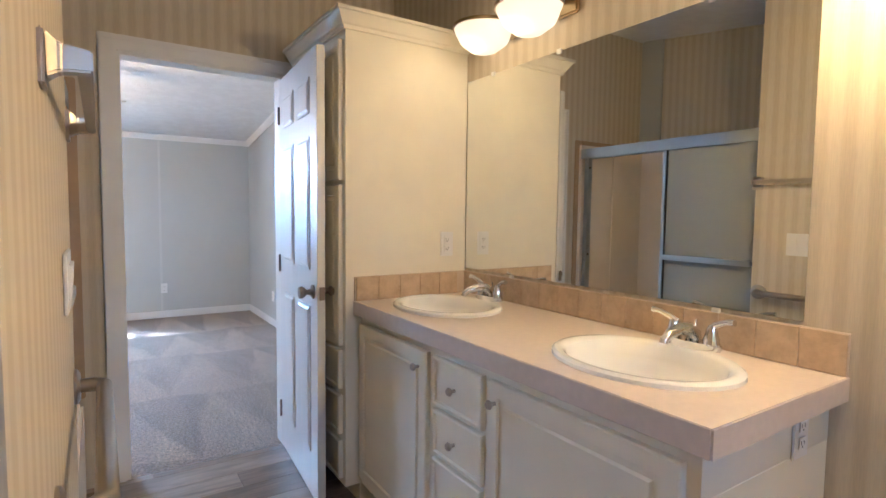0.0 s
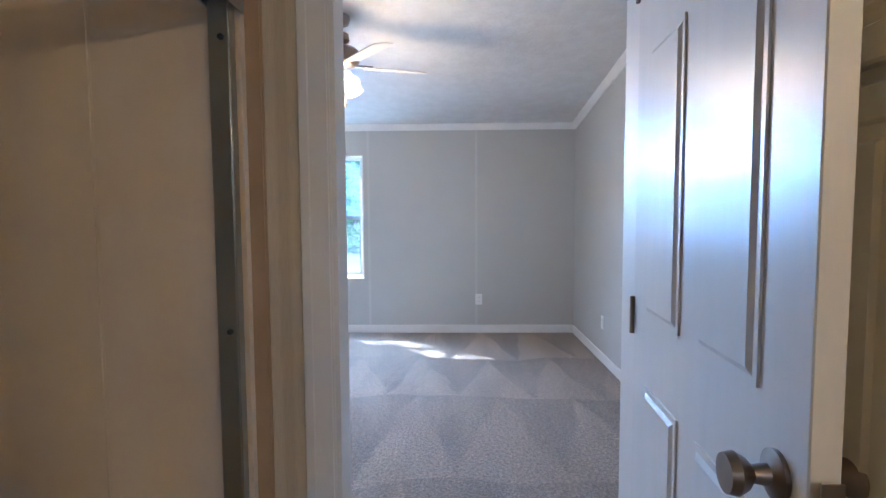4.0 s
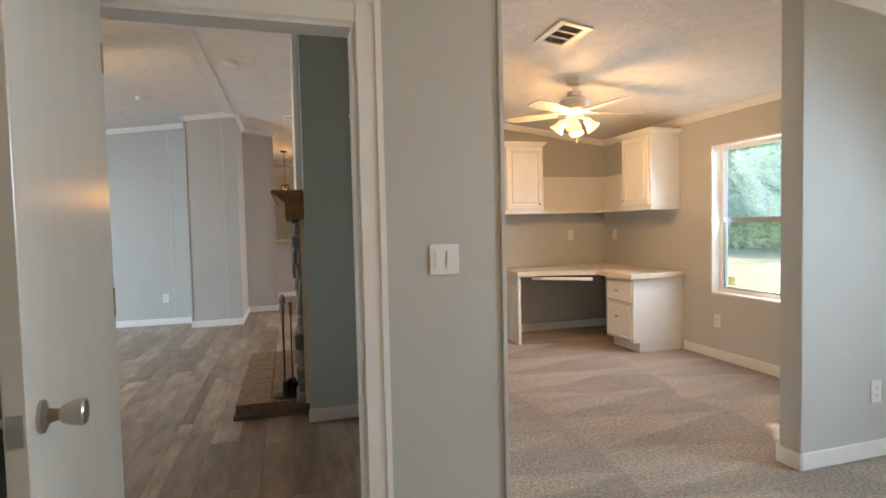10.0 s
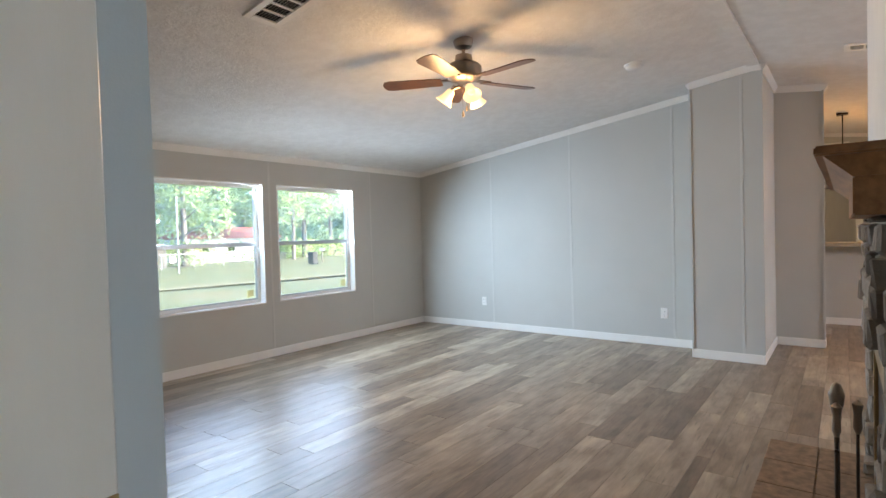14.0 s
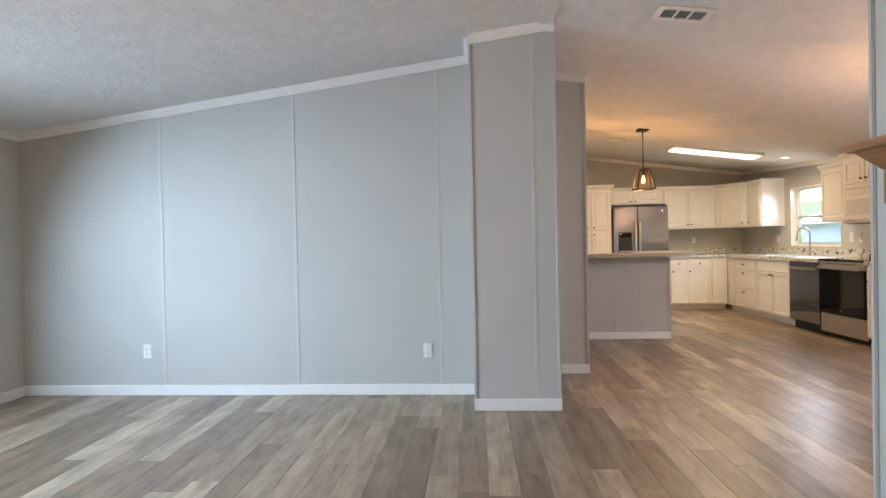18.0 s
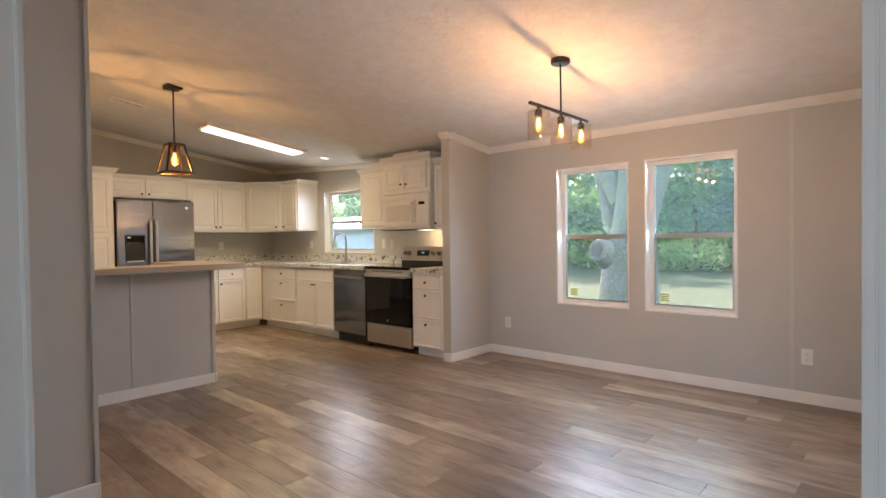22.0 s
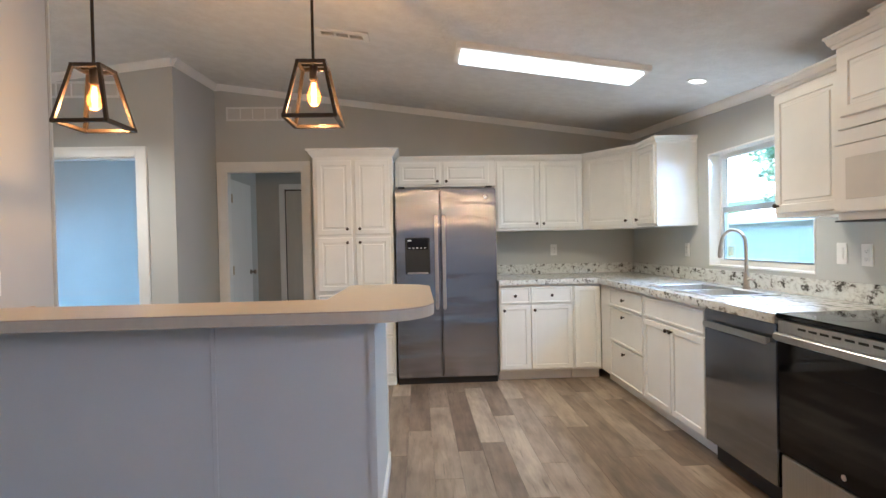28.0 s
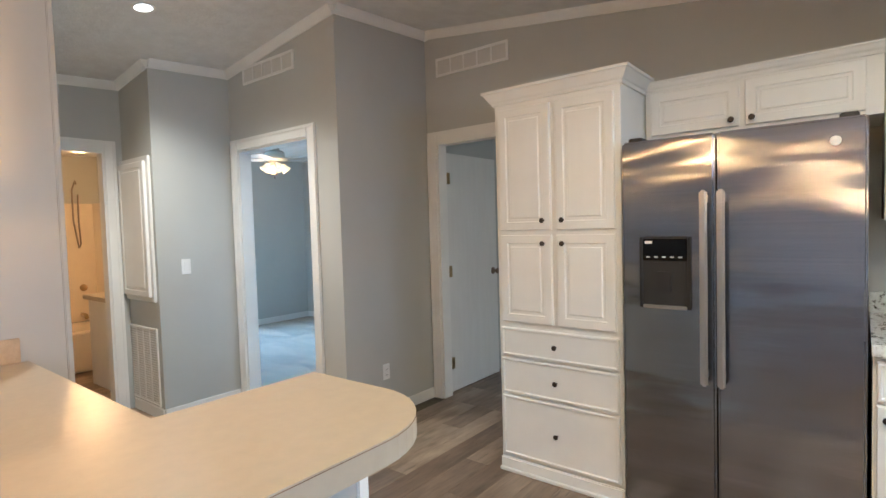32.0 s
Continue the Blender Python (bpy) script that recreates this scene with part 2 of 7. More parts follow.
_c = mixed(n, l, _c, ramp(n, l, _s, [(0.42, (0.86, 0.86, 0.86)), (0.56, (1.0, 1.0, 1.0))]), 1.0, "MULTIPLY")
# wedge-shaped strokes left by the vacuum cleaner: narrowing stripes in rows
_tc, _wob, _sep = n.new("ShaderNodeTexCoord"), n.new("ShaderNodeVectorMath"), n.new("ShaderNodeSeparateXYZ")
_wn = n.new("ShaderNodeTexNoise")
_wn.inputs["Scale"].default_value = 0.8
l.new(_tc.outputs["Object"], _wn.inputs[0])
_wob.operation = "MULTIPLY_ADD"
l.new(_wn.outputs["Color"], _wob.inputs[0])
_wob.inputs[1].default_value = (0.34, 0.55, 0)
l.new(_tc.outputs["Object"], _wob.inputs[2])
l.new(_wob.outputs[0], _sep.inputs[0])


def calc(op, a, c, d=None):
    k = n.new("ShaderNodeMath")
    k.operation = op
    for i, v in enumerate((a, c, d)):
        if isinstance(v, (int, float)):
            k.inputs[i].default_value = v
        elif v is not None:
            l.new(v, k.inputs[i])
    return k.outputs[0]


_px = calc("PINGPONG", calc("MULTIPLY", _sep.outputs[0], 3.9), 1.0)
_py = calc("FRACT", calc("MULTIPLY", _sep.outputs[1], 0.95), 0.0)
_wedge = ramp(n, l, calc("ADD", calc("SUBTRACT", _px, _py), 0.5), [(0.44, (0.77, 0.77, 0.77)), (0.56, (1.17, 1.17, 1.17))])
_c = mixed(n, l, _c, _wedge, ramp(n, l, tex_noise(n, l, 0.9, 2, 0.5), [(0.40, (0.35, 0.35, 0.35)), (0.60, (1.0, 1.0, 1.0))]), "MULTIPLY")
l.new(_c, b.inputs["Base Color"])
b.inputs["Sheen Weight"].default_value = 0.35
bump(n, l, b, _f, 1.0, 0.02)
M["carpet"] = m

# plank floor: each plank has its own tone
m, n, l, b = material("grey_oak_vinyl_plank", 0.36)
_o = n.new("ShaderNodeObjectInfo")
_g = n.new("ShaderNodeNewGeometry")
_add = n.new("ShaderNodeMath")
_add.operation = "ADD"
l.new(_o.outputs["Random"], _add.inputs[0])
l.new(_g.outputs["Random Per Island"], _add.inputs[1])
_fr = n.new("ShaderNodeMath")
_fr.operation = "FRACT"
l.new(_add.outputs[0], _fr.inputs[0])
_t = ramp(n, l, _fr.outputs[0], [(0.0, (0.152, 0.107, 0.073)), (0.35, (0.205, 0.150, 0.105)), (0.7, (0.270, 0.206, 0.149)), (1.0, (0.350, 0.278, 0.206))])
_cc, _mp, _cx = n.new("ShaderNodeTexCoord"), n.new("ShaderNodeMapping"), n.new("ShaderNodeCombineXYZ")
_mul = n.new("ShaderNodeMath")
_mul.operation = "MULTIPLY"
_mul.inputs[1].default_value = 37.0
l.new(_fr.outputs[0], _mul.inputs[0])
l.new(_mul.outputs[0], _cx.inputs[2])
l.new(_cc.outputs["Object"], _mp.inputs[0])
l.new(_cx.outputs[0], _mp.inputs["Location"])
_mp.inputs["Scale"].default_value = (1.3, 13, 1)
_w = n.new("ShaderNodeTexNoise")
_w.inputs["Scale"].default_value, _w.inputs["Detail"].default_value, _w.inputs["Roughness"].default_value = 2.2, 8, 0.68
_w.inputs["Distortion"].default_value = 0.9
l.new(_mp.outputs[0], _w.inputs[0])
_mq, _w2 = n.new("ShaderNodeMapping"), n.new("ShaderNodeTexNoise")
l.new(_cc.outputs["Object"], _mq.inputs[0])
l.new(_cx.outputs[0], _mq.inputs["Location"])
_mq.inputs["Scale"].default_value = (2.6, 8.0, 1)
_w2.inputs["Scale"].default_value, _w2.inputs["Detail"].default_value, _w2.inputs["Roughness"].default_value = 1.5, 3, 0.5
l.new(_mq.outputs[0], _w2.inputs[0])
_t = mixed(n, l, _t, ramp(n, l, _w2.outputs[0], [(0.34, (0.70, 0.68, 0.66)), (0.45, (0.94, 0.93, 0.92)), (0.54, (1.03, 1.03, 1.03)), (0.66, (1.25, 1.25, 1.24))]), 1.0, "MULTIPLY")
_c = mixed(n, l, _t, ramp(n, l, _w.outputs[0], [(0.28, (0.72, 0.70, 0.68)), (0.5, (1.0, 1.0, 1.0)), (0.75, (1.28, 1.26, 1.24))]), 0.85, "MULTIPLY")
# short dark cracks along the grain
_mk, _w3 = n.new("ShaderNodeMapping"), n.new("ShaderNodeTexNoise")
l.new(_cc.outputs["Object"], _mk.inputs[0])
l.new(_cx.outputs[0], _mk.inputs["Location"])
_mk.inputs["Scale"].default_value = (5.0, 70.0, 1)
_w3.inputs["Scale"].default_value, _w3.inputs["Detail"].default_value = 1.0, 2
l.new(_mk.outputs[0], _w3.inputs[0])
_c = mixed(n, l, _c, ramp(n, l, _w3.outputs[0], [(0.28, (0.45, 0.42, 0.40)), (0.34, (1, 1, 1))]), 0.7, "MULTIPLY")
l.new(_c, b.inputs["Base Color"])
l.new(ramp(n, l, _w.outputs[0], [(0.2, (0.44, 0.44, 0.44)), (0.8, (0.32, 0.32, 0.32))]), b.inputs["Roughness"])
bump(n, l, b, _w.outputs[0], 0.12, 0.002)
b.inputs["Coat Weight"].default_value, b.inputs["Coat Roughness"].default_value = 0.22, 0.26
M["plank"] = m

# striped wallpaper
m, n, l, b = material("striped_wallpaper", 0.7)
_cc, _mp = n.new("ShaderNodeTexCoord"), n.new("ShaderNodeSeparateXYZ")
l.new(_cc.outputs["Object"], _mp.inputs[0])
_ad = n.new("ShaderNodeMath")
_ad.operation = "ADD"
l.new(_mp.outputs[0], _ad.inputs[0])
l.new(_mp.outputs[1], _ad.inputs[1])
_cx = n.new("ShaderNodeCombineXYZ")
l.new(_ad.outputs[0], _cx.inputs[0])
_wv = n.new("ShaderNodeTexWave")
_wv.inputs["Scale"].default_value, _wv.inputs["Distortion"].default_value = 5.2, 0.15
l.new(_cx.outputs[0], _wv.inputs[0])
_st = ramp(n, l, _wv.outputs[0], [(0.25, (0.585, 0.51, 0.375)), (0.5, (0.625, 0.55, 0.415)), (0.75, (0.655, 0.585, 0.45))])
_c = mixed(n, l, _st, ramp(n, l, tex_noise(n, l, 60, 3, stretch=(6, 6, 0.3)), [(0.35, (0.9, 0.9, 0.9)), (0.65, (1, 1, 1))]), 1.0, "MULTIPLY")
l.new(_c, b.inputs["Base Color"])
M["paper"] = m

# speckled granite-look laminate
m, n, l, b = material("granite_look_laminate", 0.22)
_v = tex_noise(n, l, 15, 6, 0.70, (1.0, 1.6, 1.6))
_v2 = tex_noise(n, l, 34, 5, 0.75)
_c = ramp(n, l, _v, [(0.37, (0.07, 0.065, 0.055)), (0.41, (0.30, 0.28, 0.25)), (0.45, (0.62, 0.62, 0.58)), (0.56, (0.72, 0.725, 0.69)), (0.66, (0.55, 0.54, 0.50))])
_c = mixed(n, l, _c, ramp(n, l, _v2, [(0.36, (0.45, 0.43, 0.40)), (0.46, (1, 1, 1))]), 0.6, "MULTIPLY")
l.new(_c, b.inputs["Base Color"])
M["granite"] = m

# tiles and stones with their own tone
def pieces(name, stops, rough, relief=0.3, scale=18):
    m, n, l, b = material(name, rough)
    o = n.new("ShaderNodeObjectInfo")
    c = ramp(n, l, o.outputs["Random"], stops)
    c = mixed(n, l, c, ramp(n, l, tex_noise(n, l, scale, 5, 0.65), [(0.3, (0.72, 0.7, 0.68)), (0.6, (1, 1, 1))]), 0.9, "MULTIPLY")
    l.new(c, b.inputs["Base Color"])
    bump(n, l, b, tex_noise(n, l, scale * 3, 5, 0.7), relief, 0.006)
    return m


M["tile"] = pieces("tan_ceramic_tile", [(0, (0.57, 0.43, 0.275)), (0.5, (0.60, 0.46, 0.30)), (1, (0.63, 0.49, 0.33))], 0.4, 0.15)
M["stone"] = pieces("stacked_stone", [(0, (0.13, 0.11, 0.09)), (0.5, (0.24, 0.21, 0.18)), (1, (0.34, 0.30, 0.25))], 0.85, 0.8)
M["grout"] = plain("grout", (0.58, 0.48, 0.36), 0.9, relief=0.3)

# outdoors
m, n, l, b = material("mown_lawn", 0.95)
_a = tex_noise(n, l, 0.35, 4, 0.6)
_b2 = tex_noise(n, l, 30, 3, 0.7)
_c = ramp(n, l, _a, [(0.35, (0.052, 0.051, 0.018)), (0.5, (0.033, 0.046, 0.011)), (0.68, (0.024, 0.037, 0.009))])
_c = mixed(n, l, _c, ramp(n, l, _b2, [(0.3, (0.6, 0.6, 0.6)), (0.7, (1.2, 1.2, 1.1))]), 0.8, "MULTIPLY")
l.new(_c, b.inputs["Base Color"])
bump(n, l, b, _b2, 0.8, 0.03)
M["lawn"] = m


def leafy(name, a, c):
    m, n, l, b = material(name, 0.6)
    g = n.new("ShaderNodeNewGeometry")
    l.new(ramp(n, l, g.outputs["Random Per Island"], [(0, a), (1, c)]), b.inputs["Base Color"])
    t, k = n.new("ShaderNodeBsdfTranslucent"), n.new("ShaderNodeMixShader")
    t.inputs[0].default_value = (c[0] * 2.3, c[1] * 2.3, c[2] * 2.0, 1)
    k.inputs[0].default_value = 0.55
    l.new(b.outputs[0], k.inputs[1])
    l.new(t.outputs[0], k.inputs[2])
    l.new(k.outputs[0], n["Material Output"].inputs[0])
    return m


M["foliage"] = leafy("broad_leaves", (0.095, 0.155, 0.075), (0.20, 0.26, 0.13))
M["foliage2"] = leafy("dark_leaves", (0.09, 0.15, 0.095), (0.18, 0.24, 0.15))
M["bark"] = plain("grey_bark", (0.17, 0.145, 0.12), 0.9, vary=0.4, scale=7, grain=16, relief=1.0, stretch=(2.5, 2.5, 0.6))
# old oak bark: cracked plates between dark furrows
m, n, l, b = material("furrowed_oak_bark", 0.95)
_cc, _mp, _vo = n.new("ShaderNodeTexCoord"), n.new("ShaderNodeMapping"), n.new("ShaderNodeTexVoronoi")
_mp.inputs["Scale"].default_value = (30, 30, 10)
_vo.feature = "DISTANCE_TO_EDGE"
_vo.inputs["Scale"].default_value = 1.0
_wv = n.new("ShaderNodeVectorMath")
_wv.operation = "MULTIPLY_ADD"
_bn = n.new("ShaderNodeTexNoise")
_bn.inputs["Scale"].default_value, _bn.inputs["Detail"].default_value = 4.0, 4.0
l.new(_cc.outputs["Object"], _bn.inputs[0])
l.new(_bn.outputs["Color"], _wv.inputs[0])
_wv.inputs[1].default_value = (0.09, 0.09, 0.16)
l.new(_cc.outputs["Object"], _wv.inputs[2])
l.new(_wv.outputs[0], _mp.inputs[0])
l.new(_mp.outputs[0], _vo.inputs[0])
_fu = ramp(n, l, _vo.outputs["Distance"], [(0.0, (0.15, 0.137, 0.12)), (0.10, (0.27, 0.25, 0.22)), (0.30, (0.38, 0.36, 0.32))])
_c = mixed(n, l, _fu, ramp(n, l, tex_noise(n, l, 2.2, 4, 0.6), [(0.40, (1.0, 1.0, 1.0)), (0.62, (0.78, 0.92, 0.62))]), 0.8, "MULTIPLY")
l.new(_c, b.inputs["Base Color"])
bump(n, l, b, _fu, 1.0, 0.05)
M["oakbark"] = m
M["dirt"] = plain("dirt_track", (0.055, 0.054, 0.024), 0.95, vary=0.2, scale=2, grain=30, relief=0.5)
M["redroof"] = plain("red_metal_roof", (0.30, 0.08, 0.06), 0.5, vary=0.1)
M["siding"] = plain("pale_siding", (0.55, 0.54, 0.50), 0.6, vary=0.06)
M["galv"] = plain("galvanised_steel", (0.42, 0.43, 0.44), 0.45, 0.8, vary=0.1)
M["greywood"] = plain("weathered_boards", (0.13, 0.115, 0.09), 0.85, vary=0.2, stretch=(6, 6, 0.5))


# ---- small building kit ----
def bm_new():
    return bmesh.new()


def box(bm, x0, x1, y0, y1, z0, z1):
    v = [bm.verts.new(p) for p in ((x0, y0, z0), (x1, y0, z0), (x1, y1, z0), (x0, y1, z0), (x0, y0, z1), (x1, y0, z1), (x1, y1, z1), (x0, y1, z1))]
    return [bm.faces.new([v[i] for i in f]) for f in ((0, 3, 2, 1), (4, 5, 6, 7), (0, 1, 5, 4), (1, 2, 6, 5), (2, 3, 7, 6), (3, 0, 4, 7))]


def boxes(*rows):
    bm = bm_new()
    for r in rows:
        box(bm, *r)
    return bm


def rounded(bm, width=0.003, segments=2):
    bmesh.ops.bevel(bm, geom=bm.edges[:], offset=width, segments=segments, affect="EDGES", clamp_overlap=True)
    return bm


def lathe(bm, profile, seg=20, centre=(0, 0, 0), axis="z", closed=False):
    """Turns (radius, height) pairs round an axis."""
    rings = []
    for r, h in profile:
        ring = []
        for k in range(seg):
            a = 2 * math.pi * k / seg
            p = (r * math.cos(a), r * math.sin(a), h)
            if axis == "y":
                p = (p[0], p[2], p[1])
            if axis == "x":
                p = (p[2], p[0], p[1])
            ring.append(bm.verts.new((p[0] + centre[0], p[1] + centre[1], p[2] + centre[2])))
        rings.append(ring)
    for a, b2 in zip(rings, rings[1:]):
        for k in range(seg):
            bm.faces.new((a[k], a[(k + 1) % seg], b2[(k + 1) % seg], b2[k]))
    if not closed:
        for ring in (rings[0], rings[-1]):
            if (ring[0].co - ring[seg // 2].co).length > 1e-4:
                bm.faces.new(ring)
    bmesh.ops.remove_doubles(bm, verts=bm.verts[:], dist=1e-6)
    bmesh.ops.recalc_face_normals(bm, faces=bm.faces[:])
    return bm


def tube(bm, points, r, seg=10):
    """A round rod along points; r is one radius, or one for each point."""
    rings = []
    pts = [Vector(p) for p in points]
    for k, p in enumerate(pts):
        d = (pts[min(k + 1, len(pts) - 1)] - pts[max(k - 1, 0)]).normalized()
        u = d.orthogonal().normalized() if k == 0 else (u - d * u.dot(d)).normalized()
        w = d.cross(u)
        rr = r[k] if isinstance(r, (list, tuple)) else r
        rings.append([bm.verts.new(p + rr * (math.cos(2 * math.pi * j / seg) * u + math.sin(2 * math.pi * j / seg) * w)) for j in range(seg)])
    for a, b2 in zip(rings, rings[1:]):
        for j in range(seg):
            bm.faces.new((a[j], a[(j + 1) % seg], b2[(j + 1) % seg], b2[j]))
    bm.faces.new(rings[0][::-1])
    bm.faces.new(rings[-1])
    return bm


def prism(bm, outline, z0, z1):
    """An upright solid over an outline of (x, y), given anticlockwise."""
    lo = [bm.verts.new((x, y, z0)) for x, y in outline]
    hi = [bm.verts.new((x, y, z1)) for x, y in outline]
    bm.faces.new(lo[::-1])
    bm.faces.new(hi)
    for k in range(len(lo)):
        j = (k + 1) % len(lo)
        bm.faces.new((lo[k], lo[j], hi[j], hi[k]))
    return bm


def part(name, bm, mat, parent=None, label="", smooth=False, at=None):
    """Links a bmesh as one mesh object under a thing or a part."""
    me = bpy.data.meshes.new(name)
    bm.normal_update()
    bm.to_mesh(me)
    bm.free()
    me.materials.append(M[mat] if isinstance(mat, str) else mat)
    if smooth:
        me.polygons.foreach_set("use_smooth", [True] * len(me.polygons))
        me.set_sharp_from_angle(angle=radians(40))
    ob = new(name, me)
    if parent is not None:
        ob.parent = parent
    if at is not None:
        ob.matrix_basis = at
    return tagged(ob, label)


def thing(name, x, y, z, rz=0, label="", category="", group=""):
    ob = new(name)
    ob.empty_display_size = 0.1
    ob.matrix_basis = pose(x, y, z, 0, 0, rz)
    return tagged(ob, label, category, group)


def structure(name, bm, mat, label="", smooth=False):
    return tagged(part(name, bm, mat, None, label, smooth), "", "", "", "structure")


# ---- the plan: wall faces, heights, ceiling ----
N, S = 7.0, -1.52            # inner faces of the long walls
RIDGE, RIDGE_Z, PITCH = 2.75, 2.717, 0.13
EAST, WEST = 1.575, -13.50   # bedroom's far wall, kitchen's far wall
SILL, HEAD = 0.57, 1.86      # windows


KINK = -10.2   # west of here the ceiling climbs a little


def zc(y, x=0.0):
    return RIDGE_Z - PITCH * abs(y - RIDGE) + 0.055 * max(0.0, KINK - x)


def column(bm, x0, x1, y0, y1, z0, z1=None):
    """A block of wall; with no top given it runs up into the sloping ceiling."""
    if z1 is None and y0 < RIDGE - 0.001 and y1 > RIDGE + 0.001:
        column(bm, x0, x1, y0, RIDGE, z0)
        column(bm, x0, x1, RIDGE, y1, z0)
        return
    corners = ((x0, y0), (x1, y0), (x1, y1), (x0, y1))
    v = [bm.verts.new((x, y, z0)) for x, y in corners] + [bm.verts.new((x, y, zc(y, x) + 0.04 if z1 is None else z1)) for x, y in corners]
    for f in ((0, 3, 2, 1), (4, 5, 6, 7), (0, 1, 5, 4), (1, 2, 6, 5), (2, 3, 7, 6), (3, 0, 4, 7)):
        bm.faces.new([v[i] for i in f])


def wall(name, x0, x1, y0, y1, mat="wall", openings=(), along=None, label="grey painted wall panel"):
    """A wall with its openings (from, to, sill, head) cut along its length."""
    bm = bm_new()
    along = along or ("x" if x1 - x0 > y1 - y0 else "y")
    a, e = (x0, x1) if along == "x" else (y0, y1)
    cuts = sorted(openings)

    def piece(p, q, z0, z1=None):
        if q - p > 1e-4:
            column(bm, *((p, q, y0, y1) if along == "x" else (x0, x1, p, q)), z0, z1)
    at = a
    for p, q, lo, hi in cuts:
        piece(at, p, 0.0)
        if lo > 0:
            piece(p, q, 0.0, lo)
        piece(p, q, hi)
        at = q
    piece(at, e, 0.0)
    return structure(name, bm, mat, label)


T = 0.14   # outer walls
WIN = {"bed": (-1.335, -0.615), "office": (-4.09, -3.37), "dine_1": (-8.28, -7.57), "dine_2": (-7.43, -6.72)}
KWIN = (-12.07, -10.97, 1.035, 1.905)
LWIN = ((-5.31, -4.19), (-6.60, -5.48))
FRONT = (-3.28, -2.42)
BWIN = (-14.2, -13.2)   # back bedroom
TWIN = (0.35, 0.85)   # first bath, behind the start: unseen window added to light the vanity end
UWIN = (-14.55, -13.85)   # utility room: unseen window added to light the open hall door
wall("wall_north", WEST - 4.2, EAST, N, N + T, openings=[(a, b2, SILL, HEAD) for a, b2 in WIN.values()] + [KWIN, (*UWIN, SILL, HEAD)])
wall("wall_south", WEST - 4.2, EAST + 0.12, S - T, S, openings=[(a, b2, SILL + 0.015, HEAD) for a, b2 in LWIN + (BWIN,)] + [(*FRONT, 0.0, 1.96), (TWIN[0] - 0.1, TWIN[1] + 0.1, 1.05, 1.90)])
wall("wall_east", EAST, EAST + 0.12, S, N + T)
wall("wall_far_west", WEST - 4.3, WEST - 4.2, S - T, N + T)
# bedroom and bath
BD = (0.04, 0.792)    # bath door, x
wall("wall_bath_door", -0.98, EAST, 2.80, 2.90, "wall", [(*BD, 0.0, 2.0)])
wall("wall_closet", -2.33, -0.98, 2.60, 2.70)
wall("wall_closet_return", -0.98, -0.88, 2.60, 2.80, along="y")
LD = (2.86, 3.69)     # door from bedroom to living room, y
OP = (4.24, 5.76)     # wide opening from bedroom to office, y
wall("wall_bedroom_west", -2.33, -2.22, 2.72, OP[0], openings=[(2.72, LD[1], 0.0, 1.945)])
wall("wall_door_return", -2.205, -2.09, 2.70, LD[0] - 0.016, along="y")
wall("partition_bedroom", -2.33, -2.22, OP[1], N)
wall("wall_living_east", -2.33, -2.22, S, 2.60)
# office and fireplace block
_office_west = wall("wall_office_west", -5.83, -5.73, 3.65, N)
for _v in _office_west.data.vertices:   # its dining face runs a little out of square
    if _v.co.x < -5.79:
        _v.co.x += 0.075 * (N - _v.co.y) / (N - 3.65)
wall("wall_office_south", -5.73, -2.33, 4.19, 4.24)
wall("chimney_block", -5.38, -3.68, 3.53, 4.19, "blue", label="blue-grey painted wall beside the fireplace")
wall("wall_beside_fireplace", -5.73, -5.38, 3.65, 4.19)
# living room, far side
wall("wall_living_west", -8.05, -7.93, S, 2.22)
wall("wall_column", -8.47, -7.53, 2.22, 2.81)
wall("wall_stub", -8.69, -8.57, 2.63, 3.225, along="y")
wall("wall_bar_side", -11.01, -8.69, 2.63, 2.75)
wall("wall_closing_column", -8.57, -8.47, 2.22, 2.81, along="y")
wall("wall_hall_east", -11.01, -10.91, 0.75, 2.63)
# kitchen
wall("wall_kitchen_west", WEST - 0.1, WEST, 2.70, N, openings=[(2.79, 3.56, 0.0, 2.03)])
wall("wall_kitchen_stub", -9.19, -9.09, 6.36, N)
# hall
wall("wall_hall_return", WEST - 0.1, -12.58, 2.60, 2.70)
wall("wall_bedroom_door", -12.68, -12.58, 1.38, 2.60, openings=[(1.485, 2.395, 0.0, 2.03)])
wall("wall_back_bedroom_north", WEST - 4.2, WEST - 0.1, 2.60, 2.70)
wall("wall_back_bedroom_west", -15.55, -15.45, S, 2.60)
wall("wall_switch", -12.68, -11.965, 1.26, 1.38)
wall("wall_furnace", -12.085, -11.965, 0.85, 1.26)
wall("wall_hall_south", -12.085, -10.91, 0.75, 0.85, openings=[(-11.84, -11.12, 0.0, 2.03)])
# rooms beyond the hall
wall("wall_bath_west", -12.68, -12.58, S, 1.26)
wall("wall_bath_east", -10.6, -10.5, S, 0.75, "wall")
wall("wall_utility", WEST - 1.4, WEST - 1.3, 2.70, N)
# bath: papered walls stand in front of the shell
wall("wall_mirror", 1.45, 1.565, -0.9, 2.80, "paper", label="wall with tan striped wallpaper")
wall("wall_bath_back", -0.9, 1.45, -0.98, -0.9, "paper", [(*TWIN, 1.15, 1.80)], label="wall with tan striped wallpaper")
wall("wall_towel", -0.22, -0.097, 0.42, 1.446, "paper", label="wall with tan striped wallpaper")
wall("wall_bath_left", -0.98, -0.9, -0.9, 2.60, "paper", label="wall with tan striped wallpaper")
wall("wall_paper_north", -0.9, 1.45, 2.792, 2.80, "paper", [(*BD, 0.0, 2.0)], "x", "wall with tan striped wallpaper")


